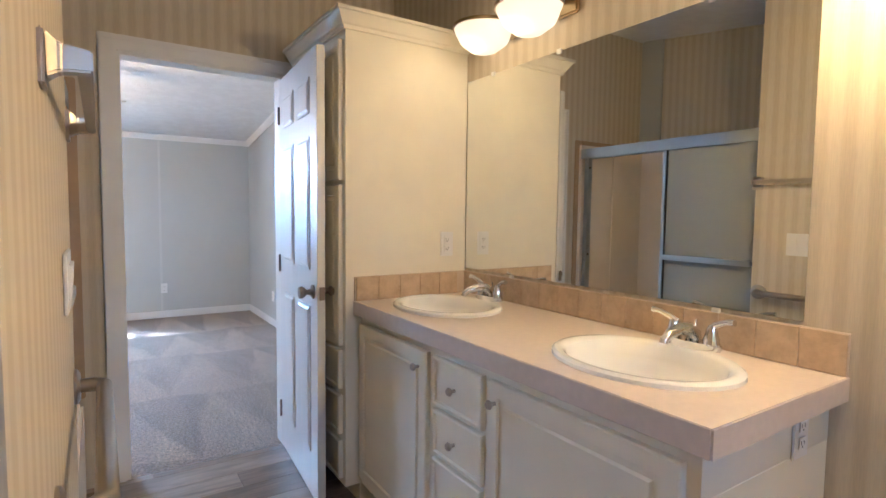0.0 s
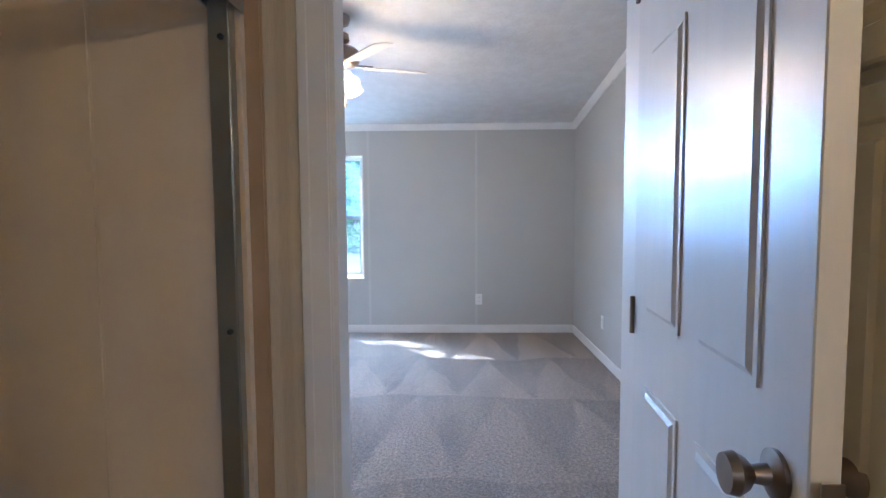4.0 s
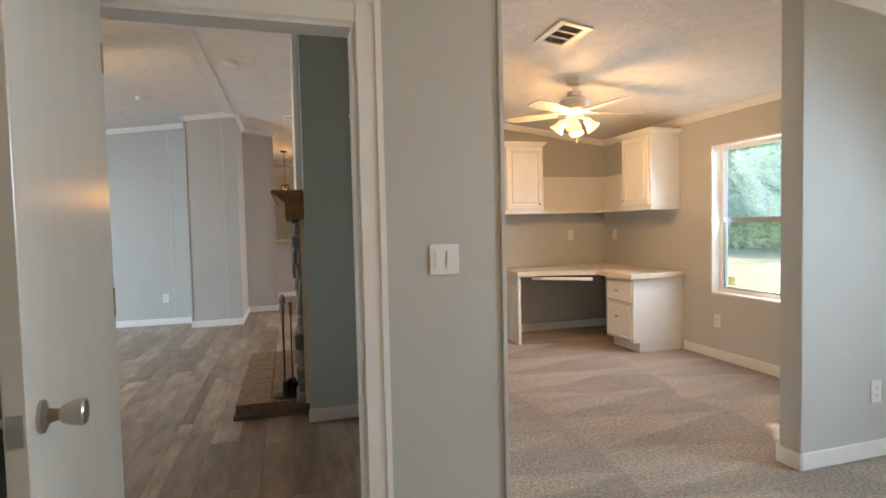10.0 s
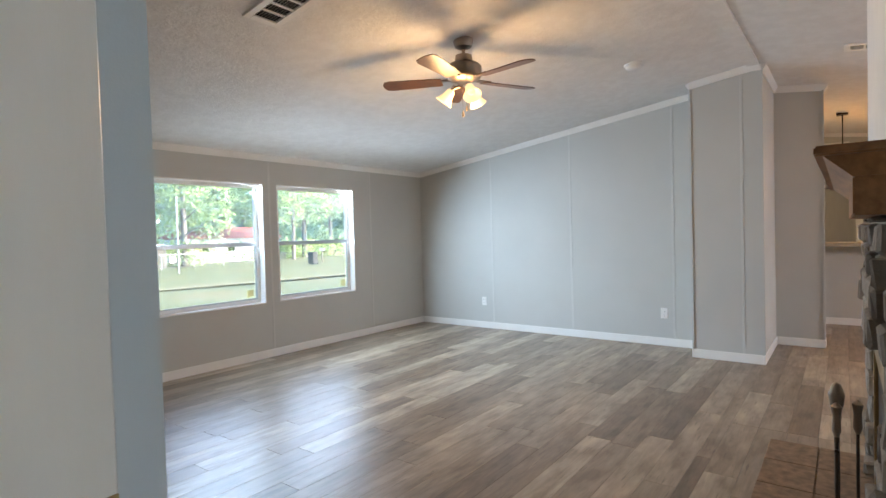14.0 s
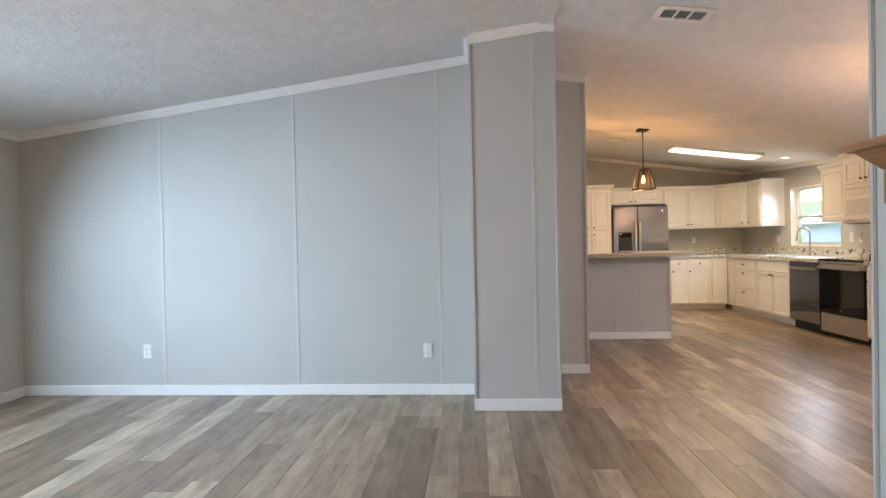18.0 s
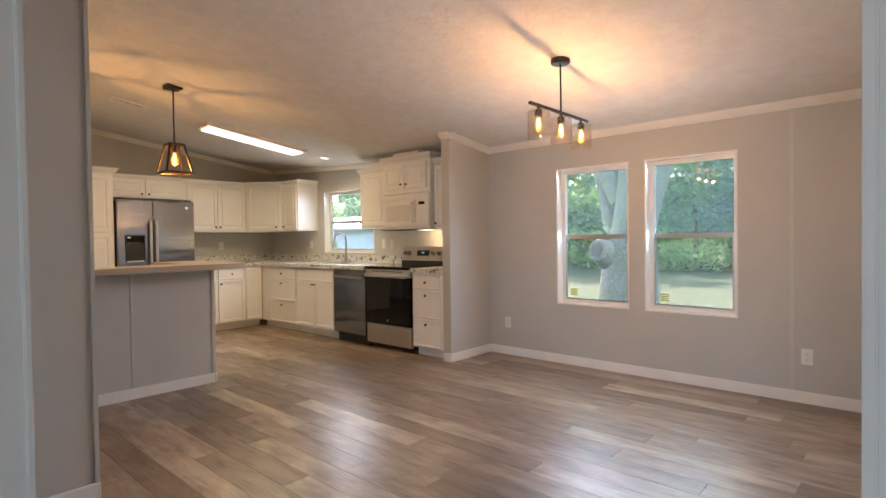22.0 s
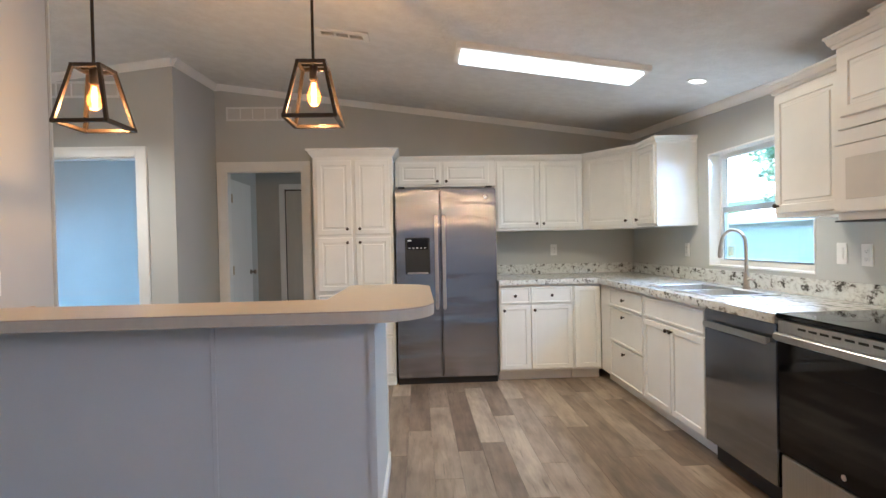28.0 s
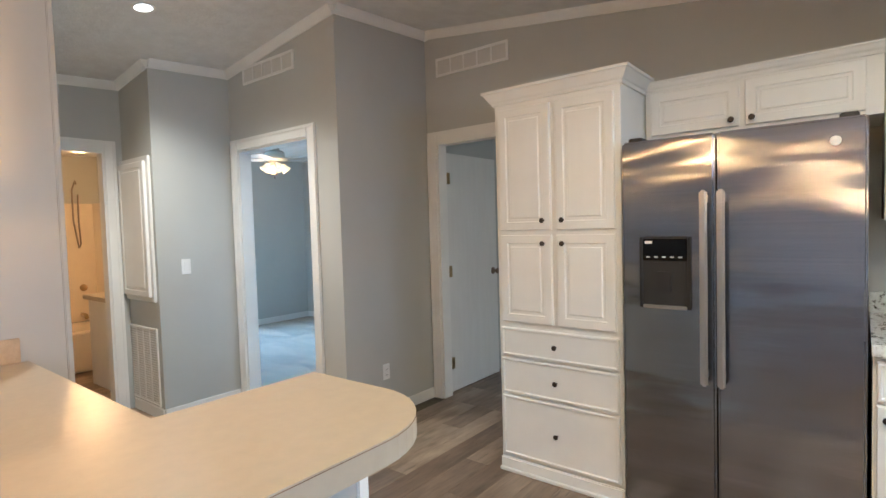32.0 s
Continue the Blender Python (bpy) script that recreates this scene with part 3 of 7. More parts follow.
def slab(name, x0, x1, mat="ceiling"):
    bm = bm_new()
    for y0, y1 in ((S - T, RIDGE), (RIDGE, N + T)):
        for xa, xe in ((x0, KINK), (KINK, x1)):
            v = [bm.verts.new((x, y, zc(y, x) + dz)) for dz in (0, 0.3) for x, y in ((xa, y0), (xe, y0), (xe, y1), (xa, y1))]
            for f in ((0, 3, 2, 1), (4, 5, 6, 7), (0, 1, 5, 4), (1, 2, 6, 5), (2, 3, 7, 6), (3, 0, 4, 7)):
                bm.faces.new([v[i] for i in f])
    return structure(name, bm, mat, "white stippled vaulted ceiling")


slab("ceiling", WEST - 4.3, EAST + 0.12)
structure("ceiling_seam", boxes((-7.5, -2.33, 2.70, 2.80, RIDGE_Z - 0.022, RIDGE_Z - 0.002)), "ceiling", "flat ceiling strip along the ridge")
structure("subfloor", boxes((WEST - 4.3, EAST + 0.12, S - T, N + T, -0.30, -0.012)), "greywood", "floor deck")


# trims that run along a wall face; side is the way the face looks
def run(name, mat, axis, at, side, a, e, z0, z1, thick, label):
    bm = bm_new()
    lo, hi = sorted((at, at + side * thick))
    if axis == "x":
        box(bm, a, e, lo, hi, z0, z1)
    else:
        box(bm, lo, hi, a, e, z0, z1)
    return structure(name, rounded(bm, min(thick, z1 - z0) * 0.3, 2), mat, label)


def crown(axis, at, side, a, e):
    """Crown moulding in the angle of wall and ceiling; it climbs with the ceiling on cross walls."""
    bm = bm_new()
    prof = ((0.0, 0.0), (0.0, -0.062), (0.012, -0.062), (0.02, -0.045), (0.036, -0.022), (0.042, -0.008), (0.042, 0.0))
    bend = KINK if axis == "x" else RIDGE
    marks = [a, bend, e] if a < bend < e else [a, e]
    rings = []
    for p in marks:
        ring = []
        for d, h in prof:
            x, y = (p, at + side * d) if axis == "x" else (at + side * d, p)
            ring.append(bm.verts.new((x, y, zc(y if axis == "y" else at + side * 0.02, x) + h + 0.002)))
        rings.append(ring)
    for r, q in zip(rings, rings[1:]):
        for k in range(len(prof)):
            j = (k + 1) % len(prof)
            bm.faces.new((r[k], r[j], q[j], q[k]))
    bm.faces.new(rings[0])
    bm.faces.new(rings[-1][::-1])
    bmesh.ops.recalc_face_normals(bm, faces=bm.faces[:])
    return structure("crown_moulding", bm, "trim", "white crown moulding")


def base(axis, at, side, a, e):
    return run("baseboard", "trim", axis, at, side, a, e, 0.0, 0.085, 0.013, "white baseboard")


def seam(axis, at, side, p, z1):
    return run("batten", "batten", axis, at, side, p - 0.012, p + 0.012, 0.085, z1 - 0.055, 0.0035, "thin painted wall batten")


def askew(ob):
    """The dining room's east wall runs a little out of square: its near end stands further east."""
    for q in ob.data.vertices:
        if q.co.x < -5.79 and q.co.y < N + 0.001:
            q.co.x += 0.075 * (N - q.co.y) / (N - 3.65)
    return ob


for axis, at, side, a, e in (
    ("x", N, -1, -2.22, EAST), ("y", EAST, -1, 2.90, N), ("y", -2.22, 1, OP[1], N), ("y", -2.33, -1, OP[1], N), ("x", N, -1, -5.73, -2.33),
    ("y", -5.73, 1, 4.24, N), ("x", S, 1, -7.93, -2.33), ("y", -7.93, 1, S, 2.22), ("x", 2.22, -1, -7.93, -7.53), ("y", -7.53, 1, 2.22, 2.81),
    ("x", 2.81, 1, -8.57, -7.53), ("y", -8.57, 1, 2.81, 3.225), ("x", 2.75, 1, -11.01, -8.69), ("y", -8.69, -1, 2.75, 3.225), ("x", 3.225, 1, -8.69, -8.57), ("x", N, -1, -9.09, -5.83), ("y", -5.83, -1, 3.65, N),
    ("y", -9.09, 1, 6.36, N), ("x", 6.36, -1, -9.19, -9.09), ("x", N, -1, WEST, -9.19), ("y", -9.19, -1, 6.36, N), ("y", WEST, 1, 2.70, N),
    ("x", 2.70, 1, WEST, -12.58), ("y", -12.58, 1, 1.38, 2.70), ("x", 1.38, 1, -12.58, -11.965), ("y", -11.965, 1, 0.85, 1.38),
    ("x", 0.85, 1, -11.965, -11.01), ("y", -11.01, -1, 0.85, 2.75), ("x", 2.90, 1, -0.88, EAST), ("x", 3.65, -1, -5.755, -5.38), ("x", 3.53, -1, -5.38, -3.68), ("y", -3.68, 1, 3.53, 3.87),
    ("y", 1.45, -1, -0.9, 2.03)):
    _m = crown(axis, at, side, a, e)
    if at == -5.83:
        askew(_m)
for axis, at, side, a, e in (
    ("x", N, -1, -2.22, EAST - 0.013), ("y", EAST, -1, 2.90, N), ("y", -2.22, 1, OP[1], N - 0.013), ("y", -2.33, -1, OP[1], N), ("x", OP[1], -1, -2.343, -2.207),
    ("y", -2.22, 1, LD[1] + 0.10, OP[0]), ("x", OP[0], 1, -2.343, -2.207), ("x", N, -1, -4.42, -2.343), ("y", -5.73, 1, 4.24, N),
    ("x", S, 1, -7.917, FRONT[0] - 0.07), ("y", -7.93, 1, S, 2.207), ("x", 2.22, -1, -7.93, -7.517), ("y", -7.53, 1, 2.22, 2.81), ("x", 2.81, 1, -8.557, -7.517),
    ("y", -8.57, 1, 2.823, 3.225), ("x", 2.75, 1, -10.2, -8.69), ("y", -8.69, -1, 2.763, 3.225), ("x", 3.225, 1, -8.703, -8.557), ("x", N, -1, -9.077, -5.843), ("y", -5.83, -1, 3.65, N - 0.013), ("y", -9.09, 1, 6.36, N),
    ("x", 6.36, -1, -9.19, -9.077), ("x", 2.70, 1, WEST + 0.013, -12.58), ("y", WEST, 1, 3.64, 3.81), ("x", 1.38, 1, -12.567, -11.965),
    ("y", -11.965, 1, 0.863, 1.38), ("x", 3.65, -1, -5.768, -5.38), ("y", -3.68, 1, 3.517, 3.87), ("y", -2.33, -1, S, 2.8), ("y", -10.21, 1, 2.763, 4.53),
    ("x", N, -1, WEST - 4.2, WEST - 0.1), ("x", S, 1, -15.437, -12.68), ("y", -15.45, 1, S, 2.60)):
    _m = base(axis, at, side, a, e)
    if at == -5.83:
        askew(_m)
for p in (-0.31, 0.80, 1.95):
    seam("y", -7.93, 1, p, zc(p))
seam("y", -7.53, 1, 2.65, zc(2.65))
for p in (-0.56, 0.56):
    seam("x", N, -1, p, zc(N))
seam("y", EAST, -1, 4.65, zc(4.65))
for p in (-3.89, -4.13, -5.39, -6.9):
    seam("x", S, 1, p, zc(S))
seam("x", N, -1, -6.37, zc(N))
for p in (5.66, 4.52):
    askew(seam("y", -5.83, -1, p, zc(p)))
seam("x", 3.65, -1, -5.68, zc(3.65))


def corner_bead(x, y, h, w=0.022):
    structure("corner_trim", rounded(boxes((x - w / 2, x + w / 2, y - w / 2, y + w / 2, 0.085, h)), 0.004), "wall", "painted outside corner trim")


for x, y in ((-7.53, 2.22), (-7.53, 2.81), (-8.57, 3.225), (-11.01, 2.75), (-5.755, 3.65), (-2.22, OP[0]), (-2.22, OP[1])):
    corner_bead(x, y, zc(y) - 0.05)


# door casings and jambs; sides: faces of the wall that carry a casing
def door_set(name, axis, lo, hi, a, e, head, sides=(-1, 1), w=0.07, mat="trim"):
    root = tagged(new(name), "white painted door casing and jamb", "door frame", "", "structure")
    bm = bm_new()
    t = 0.016

    def bx(p, q, u, v, z0, z1):
        b2 = boxes((p, q, u, v, z0, z1) if axis == "x" else (u, v, p, q, z0, z1))
        return b2
    part("jamb", bx(a, a + t, lo, hi, 0, head), mat, root)
    part("jamb", bx(e - t, e, lo, hi, 0, head), mat, root)
    part("head_jamb", bx(a + t, e - t, lo, hi, head - t, head), mat, root)
    for s in sides:
        u, v = (hi, hi + 0.015) if s > 0 else (lo - 0.015, lo)
        for p, q, z0, z1 in ((a - w, a + 0.004, 0, head + w), (e - 0.004, e + w, 0, head + w), (a + 0.004, e - 0.004, head - 0.004, head + w)):
            part("casing", rounded(bx(p, q, u, v, z0, z1), 0.005), mat, root)
        u2, v2 = (v, v + 0.006) if s > 0 else (u - 0.006, u)
        for p, q, z0, z1 in ((a - w + 0.004, a - w + 0.026, 0, head + w - 0.004), (e + w - 0.026, e + w - 0.004, 0, head + w - 0.004)):
            part("casing_bead", rounded(bx(p, q, u2, v2, z0, z1), 0.002), mat, root)
        part("casing_bead", rounded(bx(a - w + 0.026, e + w - 0.026, u2, v2, head + w - 0.026, head + w - 0.004), 0.002), mat, root)
    return root


door_set("door_1", "x", 2.792, 2.90, *BD, 2.0)
_d2 = door_set("door_2", "y", -2.33, -2.22, LD[1] - 0.83, LD[1], 1.945, w=0.09)
for _o in [o for o in _d2.children if (o.data.vertices[0].co.y < 3.0 and "head" not in o.name and max(v.co.y for v in o.data.vertices) < 3.0)]:
    bpy.data.objects.remove(_o)
part("jamb", boxes((-2.205, -2.09, LD[0] - 0.016, LD[0], 0, 1.945)), "trim", _d2)
door_set("door_3", "y", WEST - 0.1, WEST, 2.79, 3.56, 2.03, w=0.085)
door_set("door_4", "y", -12.68, -12.58, 1.485, 2.395, 2.03, w=0.085)
door_set("door_5", "x", 0.75, 0.85, -11.84, -11.12, 2.03, w=0.08)
door_set("door_6", "x", S - T, S, *FRONT, 1.96, sides=(1,))


# windows: white vinyl, single hung, set at the outer side of a deep white reveal
def window(name, a, e, lo, hi, at, out):
    """Window in a wall along x; at is the inner wall face, out the way to the yard."""
    root = tagged(new(name), "white vinyl single-hung window with clear glass", "window", "", "structure")

    def bx(x0, x1, d0, d1, z0, z1):
        y0, y1 = sorted((at + out * d0, at + out * d1))
        return boxes((x0, x1, y0, y1, z0, z1))
    r = 0.012
    part("window_reveal", bx(a, a + r, -0.004, 0.10, lo, hi), "trim", root)
    part("window_reveal", bx(e - r, e, -0.004, 0.10, lo, hi), "trim", root)
    part("window_reveal", bx(a + r, e - r, -0.004, 0.10, hi - r, hi), "trim", root)
    part("window_sill", rounded(bx(a + r, e - r, -0.006, 0.10, lo, lo + r), 0.003), "trim", root)
    f = 0.032
    a, e, lo, hi = a + r, e - r, lo + r, hi - r
    mid = lo + (hi - lo) * 0.497
    part("window_frame", bx(a, a + f, 0.082, 0.135, lo, hi), "plate", root)
    part("window_frame", bx(e - f, e, 0.082, 0.135, lo, hi), "plate", root)
    part("window_frame", bx(a + f, e - f, 0.082, 0.135, hi - f, hi), "plate", root)
    part("window_frame", bx(a + f, e - f, 0.082, 0.135, lo, lo + f), "plate", root)
    part("meeting_rail", rounded(bx(a + f, e - f, 0.085, 0.128, mid - 0.02, mid + 0.02), 0.003), "alu", root)
    s = 0.014
    for z0, z1 in ((lo + f, lo + f + s),):
        part("sash_rail", bx(a + f, e - f, 0.09, 0.11, z0, z1), "alu", root)
    part("sash_stile", bx(a + f, a + f + s, 0.09, 0.11, lo + f + s, mid - 0.02), "alu", root)
    part("sash_stile", bx(e - f - s, e - f, 0.09, 0.11, lo + f + s, mid - 0.02), "alu", root)
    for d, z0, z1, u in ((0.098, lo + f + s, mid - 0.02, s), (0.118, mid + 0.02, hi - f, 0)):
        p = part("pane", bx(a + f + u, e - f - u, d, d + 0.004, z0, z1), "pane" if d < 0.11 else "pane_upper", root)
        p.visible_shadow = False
    st = part("sticker", bx(a + f + s + 0.03, a + f + s + 0.11, 0.0955, 0.0978, lo + f + s + 0.015, lo + f + s + 0.095), "sticker", root, "yellow warning label")
    st.visible_shadow = False
    for k in range(4):
        part("print_line", bx(a + f + s + 0.038, a + f + s + 0.10 - 0.012 * (k % 2), 0.0945, 0.0954, lo + f + s + 0.028 + k * 0.017, lo + f + s + 0.035 + k * 0.017), "oak", st)
    return root


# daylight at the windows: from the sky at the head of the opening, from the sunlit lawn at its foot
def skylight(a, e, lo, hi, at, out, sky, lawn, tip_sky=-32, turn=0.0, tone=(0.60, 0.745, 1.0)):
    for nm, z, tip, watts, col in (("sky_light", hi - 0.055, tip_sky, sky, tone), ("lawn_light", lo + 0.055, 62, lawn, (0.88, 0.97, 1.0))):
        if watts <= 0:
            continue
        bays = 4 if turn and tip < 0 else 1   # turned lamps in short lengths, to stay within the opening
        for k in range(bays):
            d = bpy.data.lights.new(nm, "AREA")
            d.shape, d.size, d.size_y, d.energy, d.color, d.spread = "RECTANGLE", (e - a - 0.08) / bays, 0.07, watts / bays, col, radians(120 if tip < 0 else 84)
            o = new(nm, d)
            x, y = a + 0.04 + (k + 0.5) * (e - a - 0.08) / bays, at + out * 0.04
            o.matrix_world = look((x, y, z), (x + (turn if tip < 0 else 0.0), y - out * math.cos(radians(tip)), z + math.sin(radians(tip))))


def rail_light(a, e, lo, hi, at, out, watts):
    """Level daylight into the room, from the middle of the opening along the meeting rail."""
    d = bpy.data.lights.new("window_light", "AREA")
    d.shape, d.size, d.size_y, d.energy, d.color, d.spread = "RECTANGLE", e - a - 0.10, 0.03, watts, (0.52, 0.70, 1.0), radians(160)
    x, y, z = (a + e) / 2, at + out * 0.08, lo + 0.012 + (hi - lo - 0.024) * 0.497
    new("window_light", d).matrix_world = look((x, y, z), (x, y - out, z - 0.12))


for _k, _w in (("bed", 0.5), ("office", 0.35), ("dine_1", 0.38), ("dine_2", 0.38)):
    rail_light(*WIN[_k], SILL, HEAD, N, 1, _w)
for (_a0, _e0), _w in zip(LWIN + (BWIN,), (0.7, 0.7, 1.1)):
    rail_light(_a0, _e0, SILL + 0.015, HEAD, S, -1, _w)
window("window_1", *WIN["bed"], SILL, HEAD, N, 1)
window("window_2", *WIN["office"], SILL, HEAD, N, 1)
window("window_3", *WIN["dine_1"], SILL, HEAD, N, 1)
window("window_4", *WIN["dine_2"], SILL, HEAD, N, 1)
window("window_5", *KWIN, N, 1)
window("window_9", *UWIN, SILL, HEAD, N, 1)
# unseen bath window, added with its lamp to brighten the vanity's end panel
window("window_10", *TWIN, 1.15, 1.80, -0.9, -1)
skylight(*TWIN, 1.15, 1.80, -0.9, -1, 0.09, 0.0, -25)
# lamp at the unseen utility window, warmed to brighten the hall door's leaf
skylight(*UWIN, SILL, HEAD, N, 1, 1.0, 0.08, tone=(1.0, 0.94, 0.86))
for _k, _w in (("bed", 2.4), ("office", 1.5), ("dine_1", 1.0), ("dine_2", 1.0)):
    skylight(*WIN[_k], SILL, HEAD, N, 1, _w * 1.25, _w * 0.07, tone=(0.50, 0.73, 1.0) if _k == "bed" else (0.60, 0.745, 1.0))
skylight(*KWIN, N, 1, 0.85, 0.05)
for (_a0, _e0), _w, _tip, _turn in zip(LWIN + (BWIN,), (3.2, 3.2, 5.0), (-33, -33, -32), (-0.40, -0.40, 0.0)):   # living-room lamps turned west, aimed to brighten that room's west wall
    skylight(_a0, _e0, SILL + 0.015, HEAD, S, -1, _w, _w * 0.03, _tip, _turn, (0.52, 0.735, 1.0) if _turn else (0.44, 0.72, 1.0))
for _k, (_a0, _e0) in enumerate(LWIN + (BWIN,)):
    window("window_%d" % (6 + _k), _a0, _e0, SILL + 0.015, HEAD, S, -1)


# ---- kinds of things ----
def panel_door(w, h, t=0.02, frame_w=0.055, raised=True, arch=False):
    """A cabinet door or drawer front, its face towards -y, with a raised or a sunk panel. Origin: bottom left, back."""
    bm = bm_new()
    fs = box(bm, 0, w, -t, 0, 0, h)
    face = fs[2]
    bmesh.ops.bevel(bm, geom=[e for e in face.edges], offset=0.004, segments=1, affect="EDGES")
    face = min(bm.faces, key=lambda f: (round(f.calc_center_median().y, 4), -f.calc_area()))
    fw = min(frame_w, w * 0.28, h * 0.28)
    bmesh.ops.inset_region(bm, faces=[face], thickness=fw, depth=0)
    bmesh.ops.inset_region(bm, faces=[face], thickness=0.006, depth=-0.007)
    if raised:
        bmesh.ops.inset_region(bm, faces=[face], thickness=min(0.022, w * 0.08, h * 0.08), depth=0.0)
        bmesh.ops.inset_region(bm, faces=[face], thickness=0.008, depth=0.006)
    return bm


def knob(parent, x, y, z, mat="bronze", r=0.014):
    bm = lathe(bm_new(), [(0.006, 0.0), (0.0055, -0.012), (r * 0.8, -0.016), (r, -0.022), (r * 0.75, -0.028), (0.0, -0.03)], 14, (0, 0, 0), "y")
    return part("knob", bm, mat, parent, "", True, pose(x, y, z))


def front(parent, name, x, z, w, h, y=0.0, mat="cab", raised=True, kn=None, kmat="bronze", frame_w=0.055):
    d = part(name, panel_door(w, h, 0.02, frame_w, raised), mat, parent, "", False, pose(x, y, z))
    if kn:
        knob(d, kn[0], -0.02, kn[1], kmat)
    return d


def carcass(parent, w, d, z0, z1, mat="cab", toe=0.0, y=0.0):
    bm = boxes((0, w, y, d, z0 + toe, z1))
    part("body", rounded(bm, 0.002, 1), mat, parent)
    if toe:
        part("toe_kick", boxes((0.002, w - 0.002, y + 0.07, d, z0, z0 + toe)), mat, parent)


def cornice(parent, pts, z, mat="cab", h=0.07, out=0.05):
    """Crown along a path of (x, y); the moulding leans outwards to the right of the path."""
    bm = bm_new()
    prof = ((0, 0), (0.010, 0.0), (0.014, 0.014), (0.022, 0.02), (out * 0.85, h * 0.78), (out, h * 0.82), (out, h), (0, h))
    p = [Vector((x, y, 0)) for x, y in pts]
    rings = []
    for k, q in enumerate(p):
        d0 = (q - p[k - 1]).normalized() if k else (p[1] - q).normalized()
        d1 = (p[k + 1] - q).normalized() if k + 1 < len(p) else d0
        n0, n1 = Vector((d0.y, -d0.x, 0)), Vector((d1.y, -d1.x, 0))
        m = (n0 + n1) / max(0.3, 1 + n0.dot(n1))
        rings.append([bm.verts.new((q.x + m.x * a, q.y + m.y * a, z + c)) for a, c in prof])
    for r, q in zip(rings, rings[1:]):
        for k in range(len(prof)):
            j = (k + 1) % len(prof)
            bm.faces.new((r[k], r[j], q[j], q[k]))
    bm.faces.new(rings[0])
    bm.faces.new(rings[-1][::-1])
    bmesh.ops.recalc_face_normals(bm, faces=bm.faces[:])
    return part("crown", bm, mat, parent)


def outlet(x, y, z, rz, label="white duplex wall outlet", group="wall outlets", gfci=False, w=0.070):
    o = thing("wall_outlet", x, y, z, rz, label, "outlet", group)
    part("cover_plate", rounded(boxes((-w / 2, w / 2, -0.006, 0, -0.057, 0.057)), 0.0025), "plate", o)
    for dz in (-0.02, 0.02):
        s = part("socket", rounded(boxes((-0.017, 0.017, -0.009, -0.004, dz - 0.0145, dz + 0.0145)), 0.003), "plate", o)
        part("slots", boxes((-0.0075, -0.0055, -0.0095, -0.0085, dz - 0.003, dz + 0.006), (0.0055, 0.0075, -0.0095, -0.0085, dz - 0.003, dz + 0.006), (-0.002, 0.002, -0.0095, -0.0085, dz - 0.010, dz - 0.006)), "dark", s)
    return o


def switch(x, y, z, rz, gangs=1, label="white rocker light switch"):
    w = 0.07 + 0.046 * (gangs - 1)
    o = thing("light_switch", x, y, z, rz, label, "switch")
    part("cover_plate", rounded(boxes((-w / 2, w / 2, -0.006, 0, -0.058, 0.058)), 0.0025), "plate", o)
    for k in range(gangs):
        cx = (k - (gangs - 1) / 2) * 0.046
        bm = boxes((cx - 0.016, cx + 0.016, -0.0085, -0.004, -0.033, 0.033))
        for v in bm.verts:
            if v.co.y < -0.006 and v.co.z > 0:
                v.co.y -= 0.004
        part("rocker", rounded(bm, 0.0015), "plate", o)
    return o


def six_panel_leaf(parent, w, h, t=0.035, mat="leaf"):
    """Door slab from x = 0 (hinge) to w, thickness along y from 0 to t, with six moulded panels a side."""
    bm = bm_new()
    box(bm, 0, w, 0, t, 0, h)
    slab_ = part("leaf", rounded(bm, 0.002, 1), mat, parent)
    cols = ((0.11, w / 2 - 0.045), (w / 2 + 0.045, w - 0.11))
    rows = ((0.20, 0.86), (1.02, 1.60), (1.70, h - 0.11))
    for a, e in cols:
        for lo, hi in rows:
            for y0, s in ((0.0, -1), (t, 1)):
                b2 = bm_new()
                fs = box(b2, a, e, min(y0, y0 + s * 0.004), max(y0, y0 + s * 0.004), lo, hi)
                f = fs[2] if s < 0 else fs[4]
                bmesh.ops.inset_region(b2, faces=[f], thickness=0.012, depth=-0.0035)
                bmesh.ops.inset_region(b2, faces=[f], thickness=0.016, depth=0.0)
                bmesh.ops.inset_region(b2, faces=[f], thickness=0.014, depth=0.005)
                part("panel", b2, mat, slab_)
    return slab_


def door_knobs(parent, x, z, t, mat="pewter", tulip=False):
    for s, y0 in ((-1, 0.0), (1, t)):
        prof = [(0.031, 0.0), (0.031, 0.006), (0.014, 0.012), (0.011, 0.030), (0.020, 0.038), (0.027, 0.050), (0.024, 0.062), (0.0, 0.066)]
        if tulip:
            prof = prof[:4] + [(0.017, 0.034), (0.022, 0.046), (0.0255, 0.062), (0.026, 0.068), (0.022, 0.072), (0.0, 0.070)]
        part("door_knob", lathe(bm_new(), [(r, s * hh) for r, hh in prof], 20, (0, 0, 0), "y"), mat, parent, "round metal door knob", True, pose(x, y0, z))
    part("latch_plate", rounded(boxes((-0.001, 0.002, t / 2 - 0.012, t / 2 + 0.012, z - 0.028, z + 0.028)), 0.0005), mat, parent, "", False, pose(x + 0.0735, 0, 0))


def hinges(parent, y, heights, mat="brass"):
    for h in heights:
        part("hinge", tube(bm_new(), [(0.0, y, h - 0.045), (0.0, y, h + 0.045)], 0.006, 8), mat, parent)


